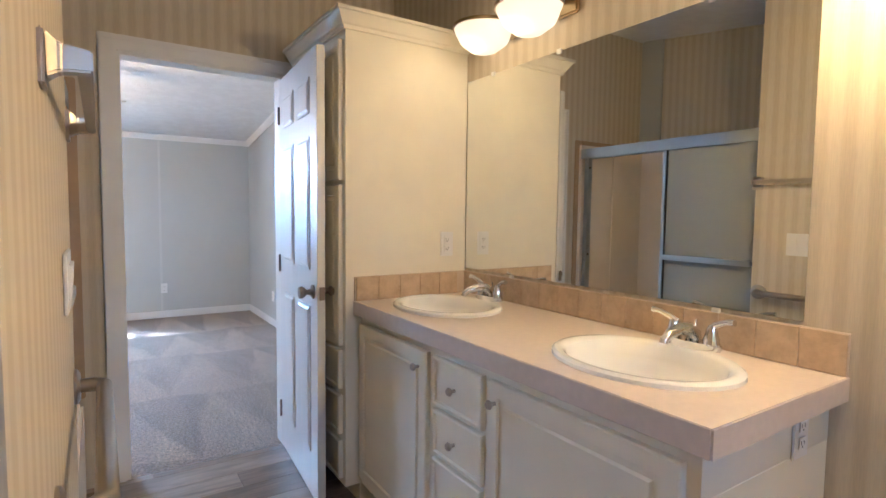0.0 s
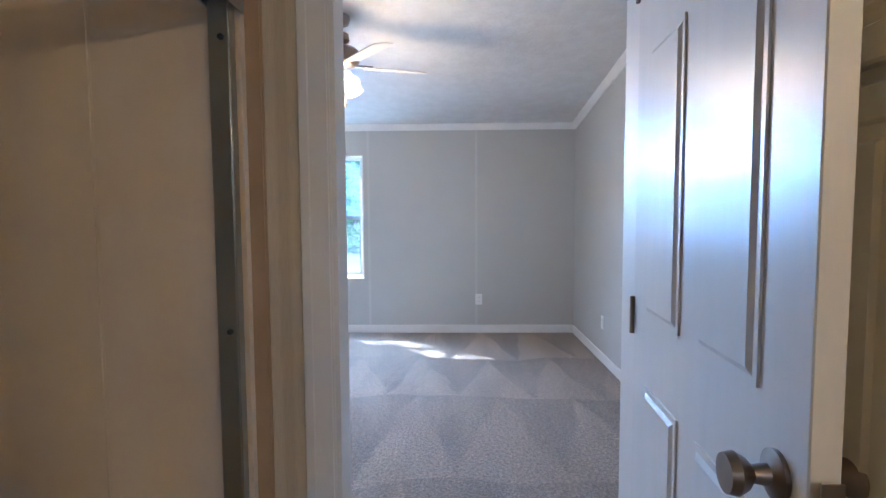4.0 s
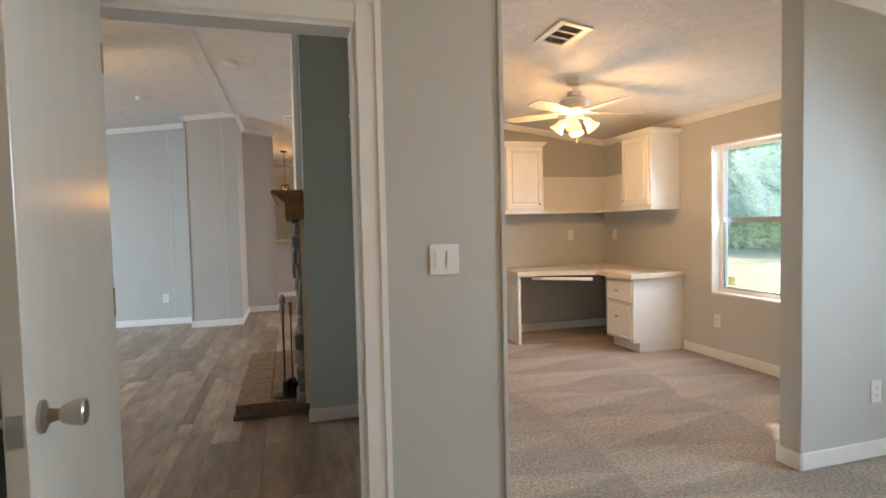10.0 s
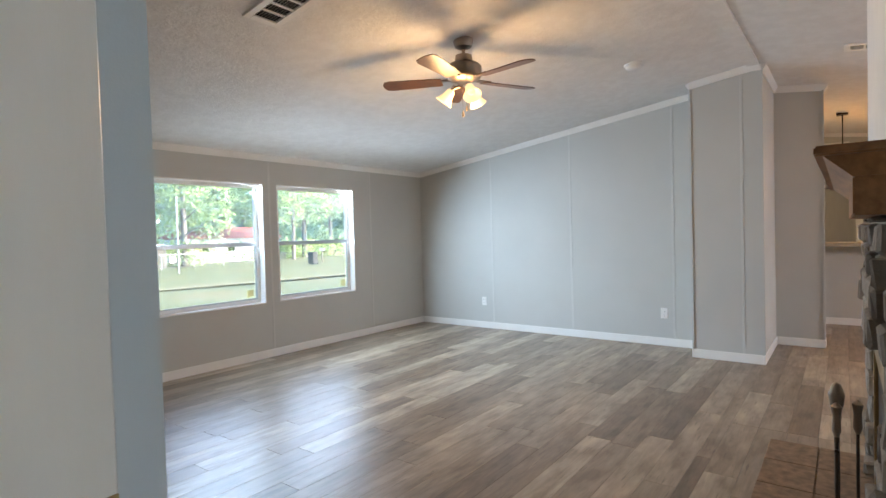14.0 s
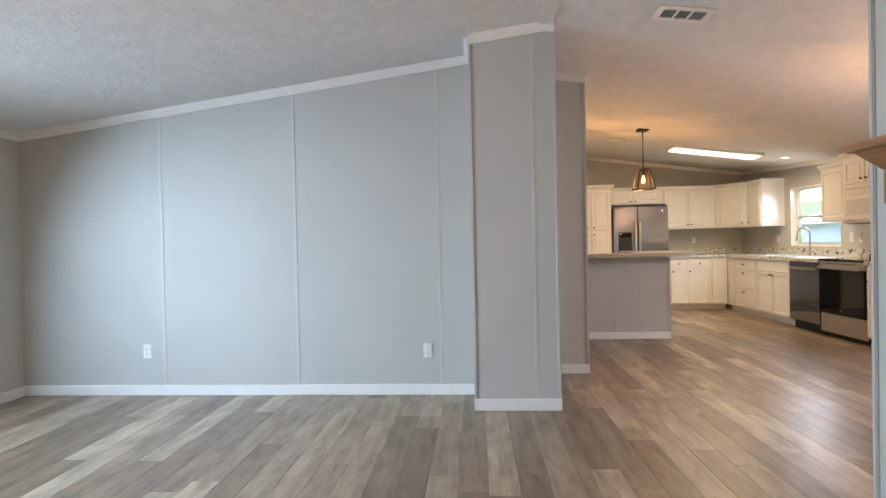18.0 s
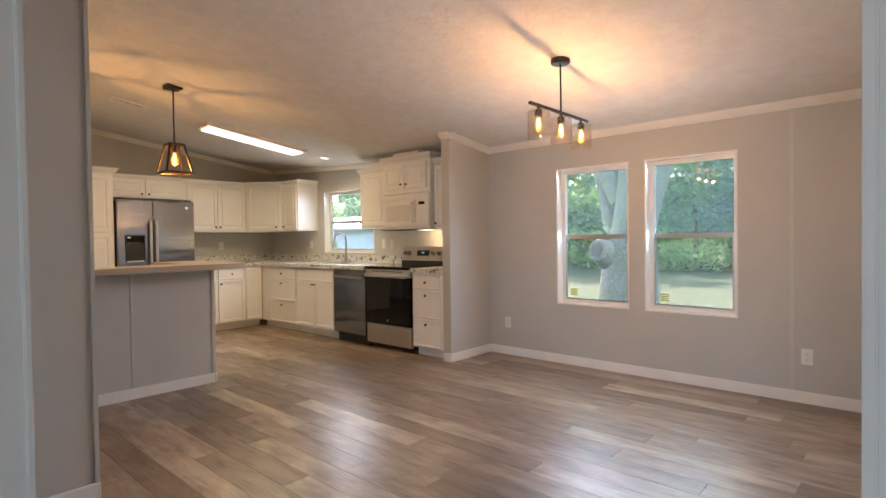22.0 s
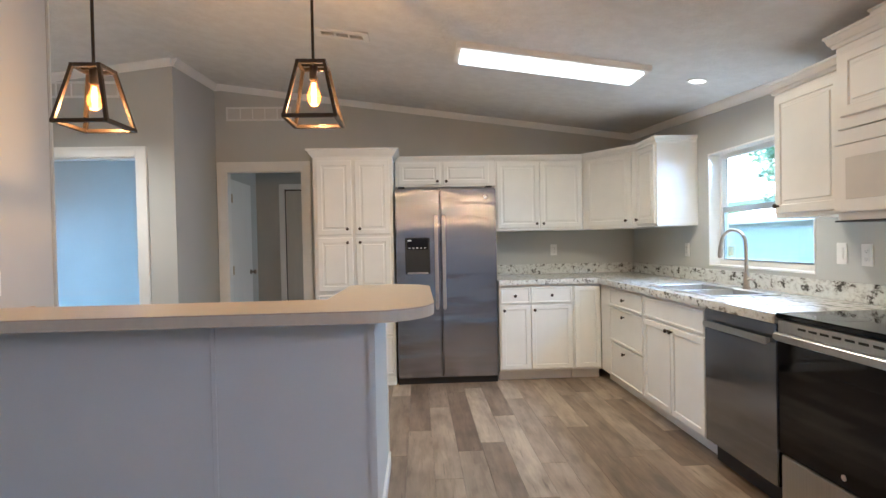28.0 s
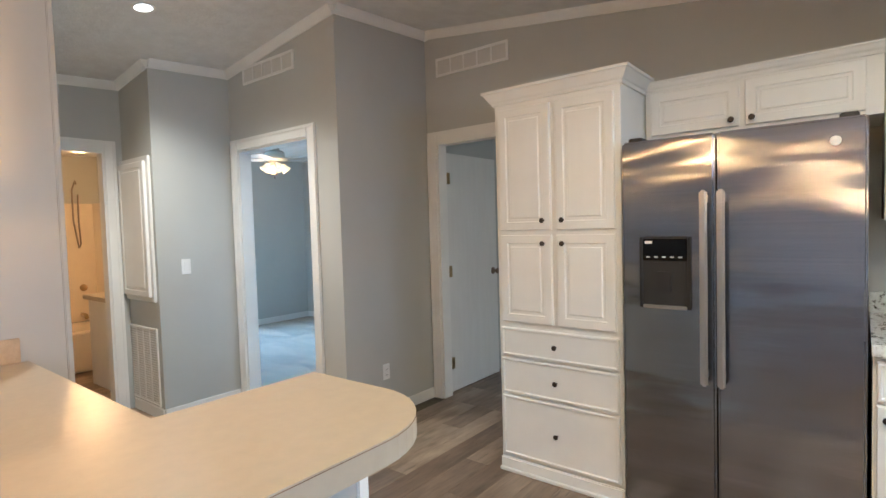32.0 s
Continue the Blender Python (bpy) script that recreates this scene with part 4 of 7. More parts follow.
def ceiling_fan(x, y, rz, drop, blade_mat, body_mat, label, lights=4, chain=True, blades=5, tilt=0.0, shade_out=0.085):
    """Ceiling fan on a short rod, with a light kit of bell shades."""
    top = zc(y, x)
    o = thing("ceiling_fan", x, y, top, rz, label, "ceiling fan", "ceiling fans")
    part("canopy", lathe(bm_new(), [(0.0, 0.035), (0.066, 0.03), (0.066, -0.012), (0.055, -0.045), (0.02, -0.06), (0.0, -0.06)], 24), body_mat, o, "", True)
    part("down_rod", tube(bm_new(), [(0, 0, -0.05), (0, 0, -drop + 0.02)], 0.011, 10), body_mat, o, "", True)
    z = -drop
    part("motor_housing", lathe(bm_new(), [(0.0, 0.03), (0.045, 0.028), (0.10, 0.012), (0.118, -0.005), (0.118, -0.065), (0.105, -0.085), (0.06, -0.10), (0.0, -0.10)], 32), body_mat, o, "", True)
    o.children[-1].location.z = z
    for k in range(blades):
        a = 2 * math.pi * k / blades
        hold = part("blade_iron", boxes((0.08, 0.20, -0.018, 0.018, -0.004, 0.004)), body_mat, o, "", False, pose(0, 0, z - 0.085, 0, 0, math.degrees(a)))
        bm = bm_new()
        prism(bm, [(0.15, -0.05), (0.50, -0.066), (0.535, -0.055), (0.55, -0.02), (0.55, 0.02), (0.535, 0.055), (0.50, 0.066), (0.15, 0.05)], -0.003, 0.003)
        part("blade", bm, blade_mat, hold, "", False, pose(0, 0, -0.008, 10, 0, 0))
    part("light_fitter", lathe(bm_new(), [(0.0, -0.09), (0.055, -0.10), (0.06, -0.14), (0.035, -0.165), (0.0, -0.17)], 20), body_mat, o, "", True)
    o.children[-1].location.z = z
    for k in range(lights):
        a = 360.0 * k / lights + 45
        arm = part("lamp_arm", tube(bm_new(), [(0.03, 0, -0.13), (0.06, 0, -0.135), (shade_out, 0, -0.15)], 0.009, 8), body_mat, o, "", True, pose(0, 0, z, 0, 0, a))
        bell = [(0.020, 0.0), (0.028, -0.012), (0.034, -0.045), (0.046, -0.075), (0.060, -0.098), (0.058, -0.098), (0.044, -0.073), (0.031, -0.044), (0.024, -0.013), (0.016, -0.003)]
        part("shade", lathe(bm_new(), bell, 20, (0, 0, 0), "z", True), "shade", arm, "frosted bell shade, lit", True, pose(shade_out, 0, -0.15, 0, -38, 0))
        part("bulb", lathe(bm_new(), [(0.012, 0.0), (0.014, -0.02), (0.026, -0.05), (0.024, -0.07), (0.0, -0.085)], 12), "shade", arm, "", True, pose(shade_out, 0, -0.15, 0, -38, 0))
    if chain:
        for dx, ln in ((0.03, 0.30), (-0.03, 0.25)):
            c = part("pull_chain", tube(bm_new(), [(dx, 0, -0.16), (dx, 0, -ln)], 0.0016, 6), body_mat, o, "", False, pose(0, 0, z))
            part("pull_knob", lathe(bm_new(), [(0.0, 0.0), (0.005, -0.004), (0.008, -0.028), (0.005, -0.036), (0.0, -0.037)], 10), "bronze", c, "", True, pose(dx, 0, -ln))
    return o


def lamp(name, x, y, z, watts, colour=(1.0, 0.62, 0.30), radius=0.13):
    d = bpy.data.lights.new(name, "POINT")
    d.energy, d.color, d.shadow_soft_size = watts * 0.24, colour, radius
    o = new(name, d)
    o.location = (x, y, z)
    return o


def register(x, y, rz, w, d, label="white ceiling air register with dark slots", rows=3):
    """A ceiling vent that follows the slope."""
    slope = math.degrees(math.atan(PITCH)) * (-1 if y > RIDGE else 1)
    o = new("ceiling_vent")
    tagged(o, label, "vent", "ceiling vents")
    o.matrix_basis = pose(x, y, zc(y, x) - 0.002, slope, 3.1 if x < KINK else 0, 0) @ pose(0, 0, 0, 0, 0, rz)
    t = 0.04
    part("frame", rounded(boxes((-w / 2, w / 2, -d / 2, -d / 2 + t, -0.012, 0.0), (-w / 2, w / 2, d / 2 - t, d / 2, -0.012, 0.0), (-w / 2, -w / 2 + t, -d / 2 + t, d / 2 - t, -0.012, 0.0), (w / 2 - t, w / 2, -d / 2 + t, d / 2 - t, -0.012, 0.0)), 0.002, 1), "plate", o)
    part("backing", boxes((-w / 2 + t, w / 2 - t, -d / 2 + t, d / 2 - t, -0.002, -0.0005)), "dark", o)
    for k in range(1, rows):
        p = -w / 2 + t + (w - 2 * t) * k / rows
        part("divider", boxes((p - 0.006, p + 0.006, -d / 2 + t, d / 2 - t, -0.010, -0.002)), "plate", o)
    n = max(3, int((d - 2 * t) / 0.016))
    for k in range(n):
        p = -d / 2 + t + (d - 2 * t) * (k + 0.5) / n
        bm = boxes((-w / 2 + t, w / 2 - t, -0.0055, 0.0055, -0.0008, 0.0008))
        part("slat", bm, "screen", o, "", False, pose(0, p, -0.006, 40, 0, 0))
    return o


def wall_grille(x, y, z, rz, w, h, cols, label="white wall transfer grille", vertical=False, category="grille"):
    o = thing("wall_grille", x, y, z, rz, label, category, "wall grilles")
    t = 0.018
    part("frame", rounded(boxes((-w / 2, w / 2, -0.012, 0, 0, t), (-w / 2, w / 2, -0.012, 0, h - t, h), (-w / 2, -w / 2 + t, -0.012, 0, t, h - t), (w / 2 - t, w / 2, -0.012, 0, t, h - t)), 0.002, 1), "plate", o)
    part("backing", boxes((-w / 2 + t, w / 2 - t, -0.003, -0.001, t, h - t)), "screen", o)
    for k in range(1, cols):
        p = -w / 2 + t + (w - 2 * t) * k / cols
        part("divider", boxes((p - 0.005, p + 0.005, -0.010, -0.003, t, h - t)), "plate", o)
    if vertical:
        n = 30
        for k in range(n):
            p = t + (h - 2 * t) * (k + 0.5) / n
            part("louvre", boxes((-w / 2 + t, w / 2 - t, -0.008, -0.003, p - 0.004, p + 0.003)), "plate", o)
    return o


# ---- bath ----
VX, VY0, VY1, VZ = 0.90, 0.49, 2.03, 0.905    # vanity front, ends and top
v = thing("vanity_cabinet", VX, VY0, 0, -90, "cream bathroom vanity cabinet with raised panel doors", "cabinet")
# local x runs towards -y of the room for a cabinet that faces -x
v.matrix_basis = pose(VX, VY1, 0, 0, 0, -90)
W_ = VY1 - VY0
carcass(v, W_, 1.449 - VX, 0, 0.74, "cream", 0.09)
part("rail", boxes((0.0, W_, 0.0, 0.02, 0.7402, 0.846), (0.0, 0.02, 0.02, 1.449 - VX, 0.7402, 0.846), (W_ - 0.02, W_, 0.02, 1.449 - VX, 0.7402, 0.846)), "cream", v)
front(v, "door", 0.02, 0.13, 0.55, 0.68, mat="cream", kn=(0.50, 0.62), kmat="nickel")
for z_, h_ in ((0.645, 0.165), (0.475, 0.155), (0.13, 0.33)):
    front(v, "drawer", 0.61, z_, 0.27, h_, mat="cream", kn=(0.135, h_ / 2), kmat="nickel", raised=False, frame_w=0.012)
front(v, "door", 0.91, 0.13, 0.60, 0.68, mat="cream", kn=(0.035, 0.62), kmat="nickel")
outlet(1.29, VY0 - 0.001, 0.79, 0, "white outlet on the vanity's end panel")
vt = thing("countertop", 1.16, 1.25, VZ, 0, "pinkish-beige laminate vanity countertop", "countertop")
bm = bm_new()
loops = [[(-0.295, -0.795), (0.289, -0.795), (0.289, 0.779), (-0.295, 0.779)]]
for y_ in (1.72, 0.80):
    loops.append([(1.135 - 1.16 + 0.185 * math.cos(2 * math.pi * k / 40), y_ - 1.25 + 0.228 * math.sin(2 * math.pi * k / 40)) for k in range(40)])
for lp in loops:
    vs = [bm.verts.new((x, y, 0.0)) for x, y in lp]
    for p, q in zip(vs, vs[1:] + vs[:1]):
        bm.edges.new((p, q))
bmesh.ops.triangle_fill(bm, use_beauty=True, edges=bm.edges[:])
ext = bmesh.ops.extrude_face_region(bm, geom=bm.faces[:])
for k in ext["geom"]:
    if isinstance(k, bmesh.types.BMVert):
        k.co.z = -0.058
bmesh.ops.recalc_face_normals(bm, faces=bm.faces[:])
part("slab", bm, "vtop", vt)
part("front_edge", rounded(boxes((-0.2985, -0.2955, -0.795, 0.779, -0.059, -0.001)), 0.001, 1), "vtop", vt, "laminate edge band")
part("end_edge", rounded(boxes((-0.2955, 0.289, -0.7985, -0.7955, -0.059, -0.001)), 0.001, 1), "vtop", vt, "laminate edge band")
bs = tagged(new("backsplash"), "tan ceramic tile backsplash", "backsplash", "", "structure")
part("grout_bed", boxes((1.441, 1.449, 0.455, 2.029, VZ, VZ + 0.104), (0.865, 1.441, 2.021, 2.029, VZ, VZ + 0.104)), "grout", bs)
_tw = 0.1045


def splash_tile(px, py, along):
    bm = bm_new()
    g = 0.0004
    if along == "y":
        box(bm, px, px + 0.007, py + g, py + _tw - g, VZ + g, VZ + 0.103)
    else:
        box(bm, px + g, px + _tw - g, py, py + 0.007, VZ + g, VZ + 0.103)
    part("tile", rounded(bm, 0.002, 1), "tile", bs)


for k in range(15):
    splash_tile(1.434, 0.455 + k * _tw, "y")
for k in range(5):
    splash_tile(0.870 + k * _tw, 2.014, "x")


def basin(y):
    o = thing("sink", 1.135, y, VZ, 0, "white oval porcelain drop-in sink", "sink", "vanity sinks")
    bm = bm_new()
    prof = [(1.0, 0.0), (1.0, 0.010), (0.97, 0.016), (0.90, 0.016), (0.84, 0.006), (0.80, -0.03), (0.68, -0.09), (0.42, -0.125), (0.10, -0.132), (0.0, -0.132)]
    rings = []
    for r, h in prof[:-1]:
        rings.append([bm.verts.new((0.205 * r * math.cos(2 * math.pi * k / 40), 0.25 * r * math.sin(2 * math.pi * k / 40), h)) for k in range(40)])
    for a, c in zip(rings, rings[1:]):
        for k in range(40):
            bm.faces.new((a[k], a[(k + 1) % 40], c[(k + 1) % 40], c[k]))
    bm.faces.new(rings[-1])
    bmesh.ops.recalc_face_normals(bm, faces=bm.faces[:])
    part("bowl", bm, "porcelain", o, "", True)
    part("drain", lathe(bm_new(), [(0.022, -0.131), (0.022, -0.127), (0.012, -0.126), (0.0, -0.127)], 16), "chrome", o, "chrome drain", True)
    f = thing("faucet", 1.345, y - 0.01, VZ + 0.014, 0, "chrome two-handle centerset faucet", "faucet", "vanity faucets")
    bm = bm_new()
    prism(bm, [(0.034 * math.cos(t), 0.086 * math.sin(t)) for t in [2 * math.pi * k / 28 for k in range(28)]], 0, 0.020)
    part("base_plate", rounded(bm, 0.005), "chrome", f, "", True)
    part("spout", tube(bm_new(), [(0.012, 0, 0.012), (0.004, 0, 0.036), (-0.022, 0, 0.052), (-0.065, 0, 0.056), (-0.105, 0, 0.048), (-0.128, 0, 0.034), (-0.131, 0, 0.024)], [0.022, 0.022, 0.020, 0.016, 0.0135, 0.012, 0.0115], 14), "chrome", f, "", True)
    for s in (-1, 1):
        h = part("handle_base", lathe(bm_new(), [(0.022, 0.016), (0.021, 0.032), (0.016, 0.046), (0.014, 0.060), (0.011, 0.066), (0.0, 0.068)], 18, (0, s * 0.056, 0)), "chrome", f, "", True)
        part("lever", tube(bm_new(), [(0.006, s * 0.050, 0.060), (0.0, s * 0.070, 0.074), (-0.006, s * 0.100, 0.086), (-0.010, s * 0.122, 0.088)], [0.010, 0.009, 0.008, 0.009], 10), "chrome", h, "", True)
    part("lift_rod", tube(bm_new(), [(0.018, 0, 0.015), (0.018, 0, 0.075)], 0.003, 8), "chrome", f)


basin(1.72)
basin(0.80)
mi = thing("wall_mirror", 1.449, 1.28, 1.01, 0, "large frameless wall mirror with clear clips", "mirror")
part("mirror_pane", boxes((-0.006, -0.001, -0.726, 0.742, 0.012, 0.895)), "mirror", mi)
for y_, z_ in ((-0.45, 0.895), (0.15, 0.895), (0.55, 0.895), (-0.5, 0.003), (0.4, 0.003)):
    part("clip", rounded(boxes((-0.011, 0.0, y_ - 0.012, y_ + 0.012, z_ - 0.011, z_ + 0.008)), 0.002), "plate", mi)
def vanity_light(y0, watts):
    vl = thing("vanity_light", 1.449, y0, 2.07, 0, "brass vanity light bar with lit frosted bowl shades", "wall light", "vanity lights")
    part("back_plate", rounded(boxes((-0.022, 0.0, 0.02, 0.62, -0.05, 0.045)), 0.008), "brass", vl)
    for y_ in (0.47, 0.19):
        a = part("arm", tube(bm_new(), [(-0.01, y_, 0.0), (-0.075, y_, 0.005), (-0.09, y_, -0.01)], 0.009, 8), "brass", vl, "", True)
        part("shade", lathe(bm_new(), [(0.0, -0.105), (0.055, -0.098), (0.100, -0.064), (0.126, -0.012), (0.130, 0.0), (0.124, 0.0), (0.096, -0.058), (0.05, -0.088), (0.0, -0.094)], 24, (-0.10, y_, 0.0), "z", True), "bowl", a, "lit frosted glass bowl", True)
        part("rim", lathe(bm_new(), [(0.128, -0.006), (0.134, -0.006), (0.134, 0.007), (0.128, 0.007)], 24, (-0.10, y_, 0.0), "z", True), "brass", a, "", True)
        lamp("vanity_bulb", 1.26, y0 + y_, 1.93, watts, (1.0, 0.59, 0.22), 0.0)


vanity_light(1.31, 0.13)
# unseen second fixture, added out of view as the bath's main light
vanity_light(-0.12, 2.9)
lc = thing("linen_cabinet", 0.826, 2.72, 0, -90, "tall cream linen cabinet with panel doors and drawers", "cabinet")
carcass(lc, 0.69, 0.62, 0, 2.04, "cream", 0.09)
cornice(lc, [(0.0, 0.0), (0.69, 0.0), (0.69, 0.62)], 2.035, "cream", 0.075, 0.055)
for z_, h_ in ((1.42, 0.58), (0.71, 0.69)):
    front(lc, "door", 0.03, z_, 0.63, h_, mat="cream", kn=None)
for z_ in (0.52, 0.32, 0.12):
    front(lc, "drawer", 0.03, z_, 0.63, 0.17, mat="cream", kn=(0.315, 0.085), kmat="nickel", raised=False, frame_w=0.012)
outlet(1.335, 2.029, 1.14, 0, "white outlet on the cream cabinet side")

bl = thing("bath_door", BD[1] - 0.018, 2.80, 0.008, 266, "white six-panel door standing open into the bath", "door")
six_panel_leaf(bl, 0.71, 1.965)
door_knobs(bl, 0.65, 0.93, 0.035)
hinges(bl, -0.004, (0.2, 1.0, 1.78), "pewter")

switch(-0.096, 1.196, 1.144, 90, 3, "white three-gang rocker switch on wallpaper")


def bar_on_brackets(name, y0, y1, z, out, mat, label, category, flat):
    o = thing(name, -0.097, (y0 + y1) / 2, z, 0, label, category)
    h = (y1 - y0) / 2
    for s in (-1, 1):
        if flat:
            bm = boxes((0, 0.007, s * h - 0.030, s * h + 0.030, -0.036, 0.034))
            br = part("wall_plate", rounded(bm, 0.003), mat, o)
            bm = boxes((0.006, out + 0.009, s * h - 0.012, s * h + 0.012, -0.012, 0.016))   # a flared arm, wide at the wall
            for q in bm.verts:
                if q.co.x < 0.02:
                    q.co.y = s * h + (q.co.y - s * h) * 1.9
                    q.co.z *= 2.1
            bmesh.ops.bisect_plane(bm, geom=bm.verts[:] + bm.edges[:] + bm.faces[:], plane_co=(0.022, 0, 0), plane_no=(1, 0, 0))
            for q in bm.verts:
                if 0.02 < q.co.x < 0.024:
                    q.co.y = s * h + (q.co.y - s * h) * 0.75
                    q.co.z *= 0.72
            part("arm", rounded(bm, 0.003), mat, br)
        else:
            br = part("flange", lathe(bm_new(), [(0.040, 0.0), (0.040, 0.006), (0.030, 0.012), (0.0, 0.012)], 24, (0, s * h, 0), "x"), mat, o, "", True)
    if flat:
        part("bar", rounded(boxes((out - 0.009, out + 0.009, -h - 0.012, h + 0.012, -0.012, 0.014)), 0.003), mat, o)
    else:
        pts = [(0.005, -h, 0), (out - 0.02, -h, 0), (out, -h + 0.02, 0), (out, h - 0.02, 0), (out - 0.02, h, 0), (0.005, h, 0)]
        part("bar", tube(bm_new(), pts, 0.016, 14), mat, o, "", True)
    return o


bar_on_brackets("towel_bar", 0.80, 1.435, 1.47, 0.048, "nickel", "brushed nickel towel bar on wallpaper", "towel bar", True)
bar_on_brackets("grab_bar", 0.79, 1.405, 0.875, 0.058, "nickel", "brushed nickel grab bar on wallpaper", "grab bar", False)
# shower stall: almond surround, aluminium sliding doors
SX, SY0, SY1 = -0.17, 1.446, 2.745
st = tagged(new("shower_surround"), "almond fibreglass shower surround", "shower", "", "structure")
part("back_panel", boxes((-0.899, -0.87, SY0, 2.77, 0, 1.81)), "shower", st)
part("end_panel", boxes((-0.87, SX + 0.02, 2.752, 2.776, 0, 1.815)), "shower", st)
part("end_panel", boxes((-0.87, -0.221, SY0 - 0.02, SY0 + 0.005, 0, 1.81)), "shower", st)
part("panel_rib", rounded(boxes((-0.56, -0.50, 2.742, 2.753, 0.14, 1.80)), 0.005), "shower", st)
part("pan", boxes((-0.87, SX + 0.02, SY0 + 0.005, 2.752, 0, 0.12)), "shower", st)
part("threshold", rounded(boxes((SX - 0.05, SX + 0.05, SY0 + 0.002, 2.752, 0.0, 0.42)), 0.012), "shower", st)
part("surround_trim", rounded(boxes((SX + 0.0, SX + 0.058, 2.777, 2.791, 0.43, 1.852)), 0.004), "tan", st, "tan wood-look edge trim")
part("surround_trim", rounded(boxes((-0.87, SX + 0.0, 2.777, 2.791, 1.816, 1.852)), 0.004), "tan", st, "tan wood-look edge trim")
sd = thing("shower_door", SX, SY0, 0.42, 0, "sliding shower door with frosted glass and aluminium frame", "shower door")
L_ = SY1 - SY0
part("top_track", rounded(boxes((-0.030, 0.030, 0, L_, 1.300, 1.355)), 0.004), "alu", sd)
part("track_lip", rounded(boxes((-0.033, -0.029, 0, L_, 1.288, 1.360), (0.029, 0.033, 0, L_, 1.288, 1.360)), 0.001, 1), "alu", sd)
part("bottom_track", rounded(boxes((-0.028, 0.028, 0, L_, 0.0, 0.025)), 0.003), "alu", sd)
part("jamb", rounded(boxes((-0.02, 0.02, 0.0, 0.022, 0.025, 1.30)), 0.003), "alu", sd)
jb = part("jamb", rounded(boxes((-0.026, 0.022, L_ - 0.060, L_ - 0.026, 0.025, 1.30)), 0.003), "alu", sd)
for z_ in (0.10, 0.572, 1.22):
    part("bumper", lathe(bm_new(), [(0.007, 0.0), (0.007, -0.006), (0.004, -0.010), (0.0, -0.010)], 12, (0.004, L_ - 0.060, z_), "y"), "rubber", jb, "", True)
for x_, a, e in ((0.013, 0.024, 0.592), (-0.013, 0.04, 0.575)):
    p = part("door_panel", boxes((x_ - 0.003, x_ + 0.003, a, e, 0.04, 1.31)), "frost", sd, "frosted glass panel")
    p.visible_shadow = False
    part("stile", rounded(boxes((x_ - 0.010, x_ + 0.010, e - 0.004, e + 0.020, 0.03, 1.31)), 0.003), "alu", p)
    part("gasket", boxes((x_ - 0.006, x_ + 0.0105, e - 0.013, e - 0.004, 0.03, 1.31)), "rubber", p, "black glazing gasket")
tb = part("towel_rail", rounded(boxes((0.052, 0.062, 0.02, 0.575, 0.585, 0.618)), 0.003), "alu", sd)
part("rail_bracket", boxes((0.016, 0.053, 0.555, 0.575, 0.588, 0.615)), "alu", tb)
part("rail_bracket", boxes((0.016, 0.053, 0.02, 0.04, 0.588, 0.615)), "alu", tb)

# ---- bedroom ----
outlet(0.585, N - 0.001, 0.355, 0)
outlet(-1.85, N - 0.001, 0.335, 0)
outlet(EAST - 0.001, 5.91, 0.335, -90)
outlet(-2.219, 6.25, 0.335, 90)
switch(-2.219, 4.0, 1.09, 90, 2, "white double rocker switch on grey wall")
ceiling_fan(-0.36, 4.80, 20, 0.20, "blade", "pewter", "ceiling fan with white blades and lit bell shades", 3)
lamp("bedroom_fan_light", -0.36, 4.80, zc(4.8) - 0.50, 10.0)
register(-3.32, 5.13, 0, 0.36, 0.22)
bd = thing("bedroom_door", -2.198, 2.864, 0.01, 6.5, "flat white door standing wide open into the bedroom", "door")
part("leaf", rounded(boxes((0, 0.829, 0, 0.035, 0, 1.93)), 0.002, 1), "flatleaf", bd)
door_knobs(bd, 0.757, 0.868, 0.035, "nickel", True)
for z_ in (0.2, 0.99, 1.75):
    part("hinge", rounded(boxes((0.001, 0.024, 0.034, 0.0375, z_ - 0.045, z_ + 0.045)), 0.0008, 1), "brass", bd, "brass hinge leaf")

# ---- office ----
OW, DT = -5.73, 0.735
dk = thing("corner_desk", -5.2, 6.6, 0, 0, "white built-in corner desk with wood-look top", "desk")
dk.location = (0, 0, 0)
bm = bm_new()
prism(bm, [(OW + 0.001, 5.60), (OW + 0.62, 5.60), (OW + 0.62, 5.85), (-4.93, 6.40), (-4.40, 6.40), (-4.40, N - 0.001), (OW + 0.001, N - 0.001)], DT - 0.045, DT)
part("desktop", rounded(bm, 0.004), "desktop", dk)
part("end_panel", boxes((OW + 0.06, OW + 0.58, 5.62, 5.65, 0.0, DT - 0.045)), "cab", dk)
part("keyboard_tray", rounded(boxes((-0.30, 0.30, -0.02, 0.25, 0.0, 0.02)), 0.003), "rubber", dk, "dark keyboard tray", False, pose(-5.05, 6.06, DT - 0.085, 0, 0, 55))
part("tray_lip", rounded(boxes((-0.30, 0.30, -0.035, -0.02, -0.006, 0.026)), 0.003), "cab", dk, "", False, pose(-5.05, 6.06, DT - 0.085, 0, 0, 55))
dw = thing("desk_drawers", -4.86, 6.45, 0, 0, "white drawer pedestal under the desk", "cabinet")
carcass(dw, 0.42, 0.548, 0, DT - 0.047, "cab", 0.09)
front(dw, "drawer", 0.02, 0.47, 0.38, 0.19, raised=False, frame_w=0.012, kn=(0.19, 0.095), kmat="nickel")
front(dw, "drawer", 0.02, 0.12, 0.38, 0.33, raised=False, frame_w=0.012, kn=(0.19, 0.20), kmat="nickel")
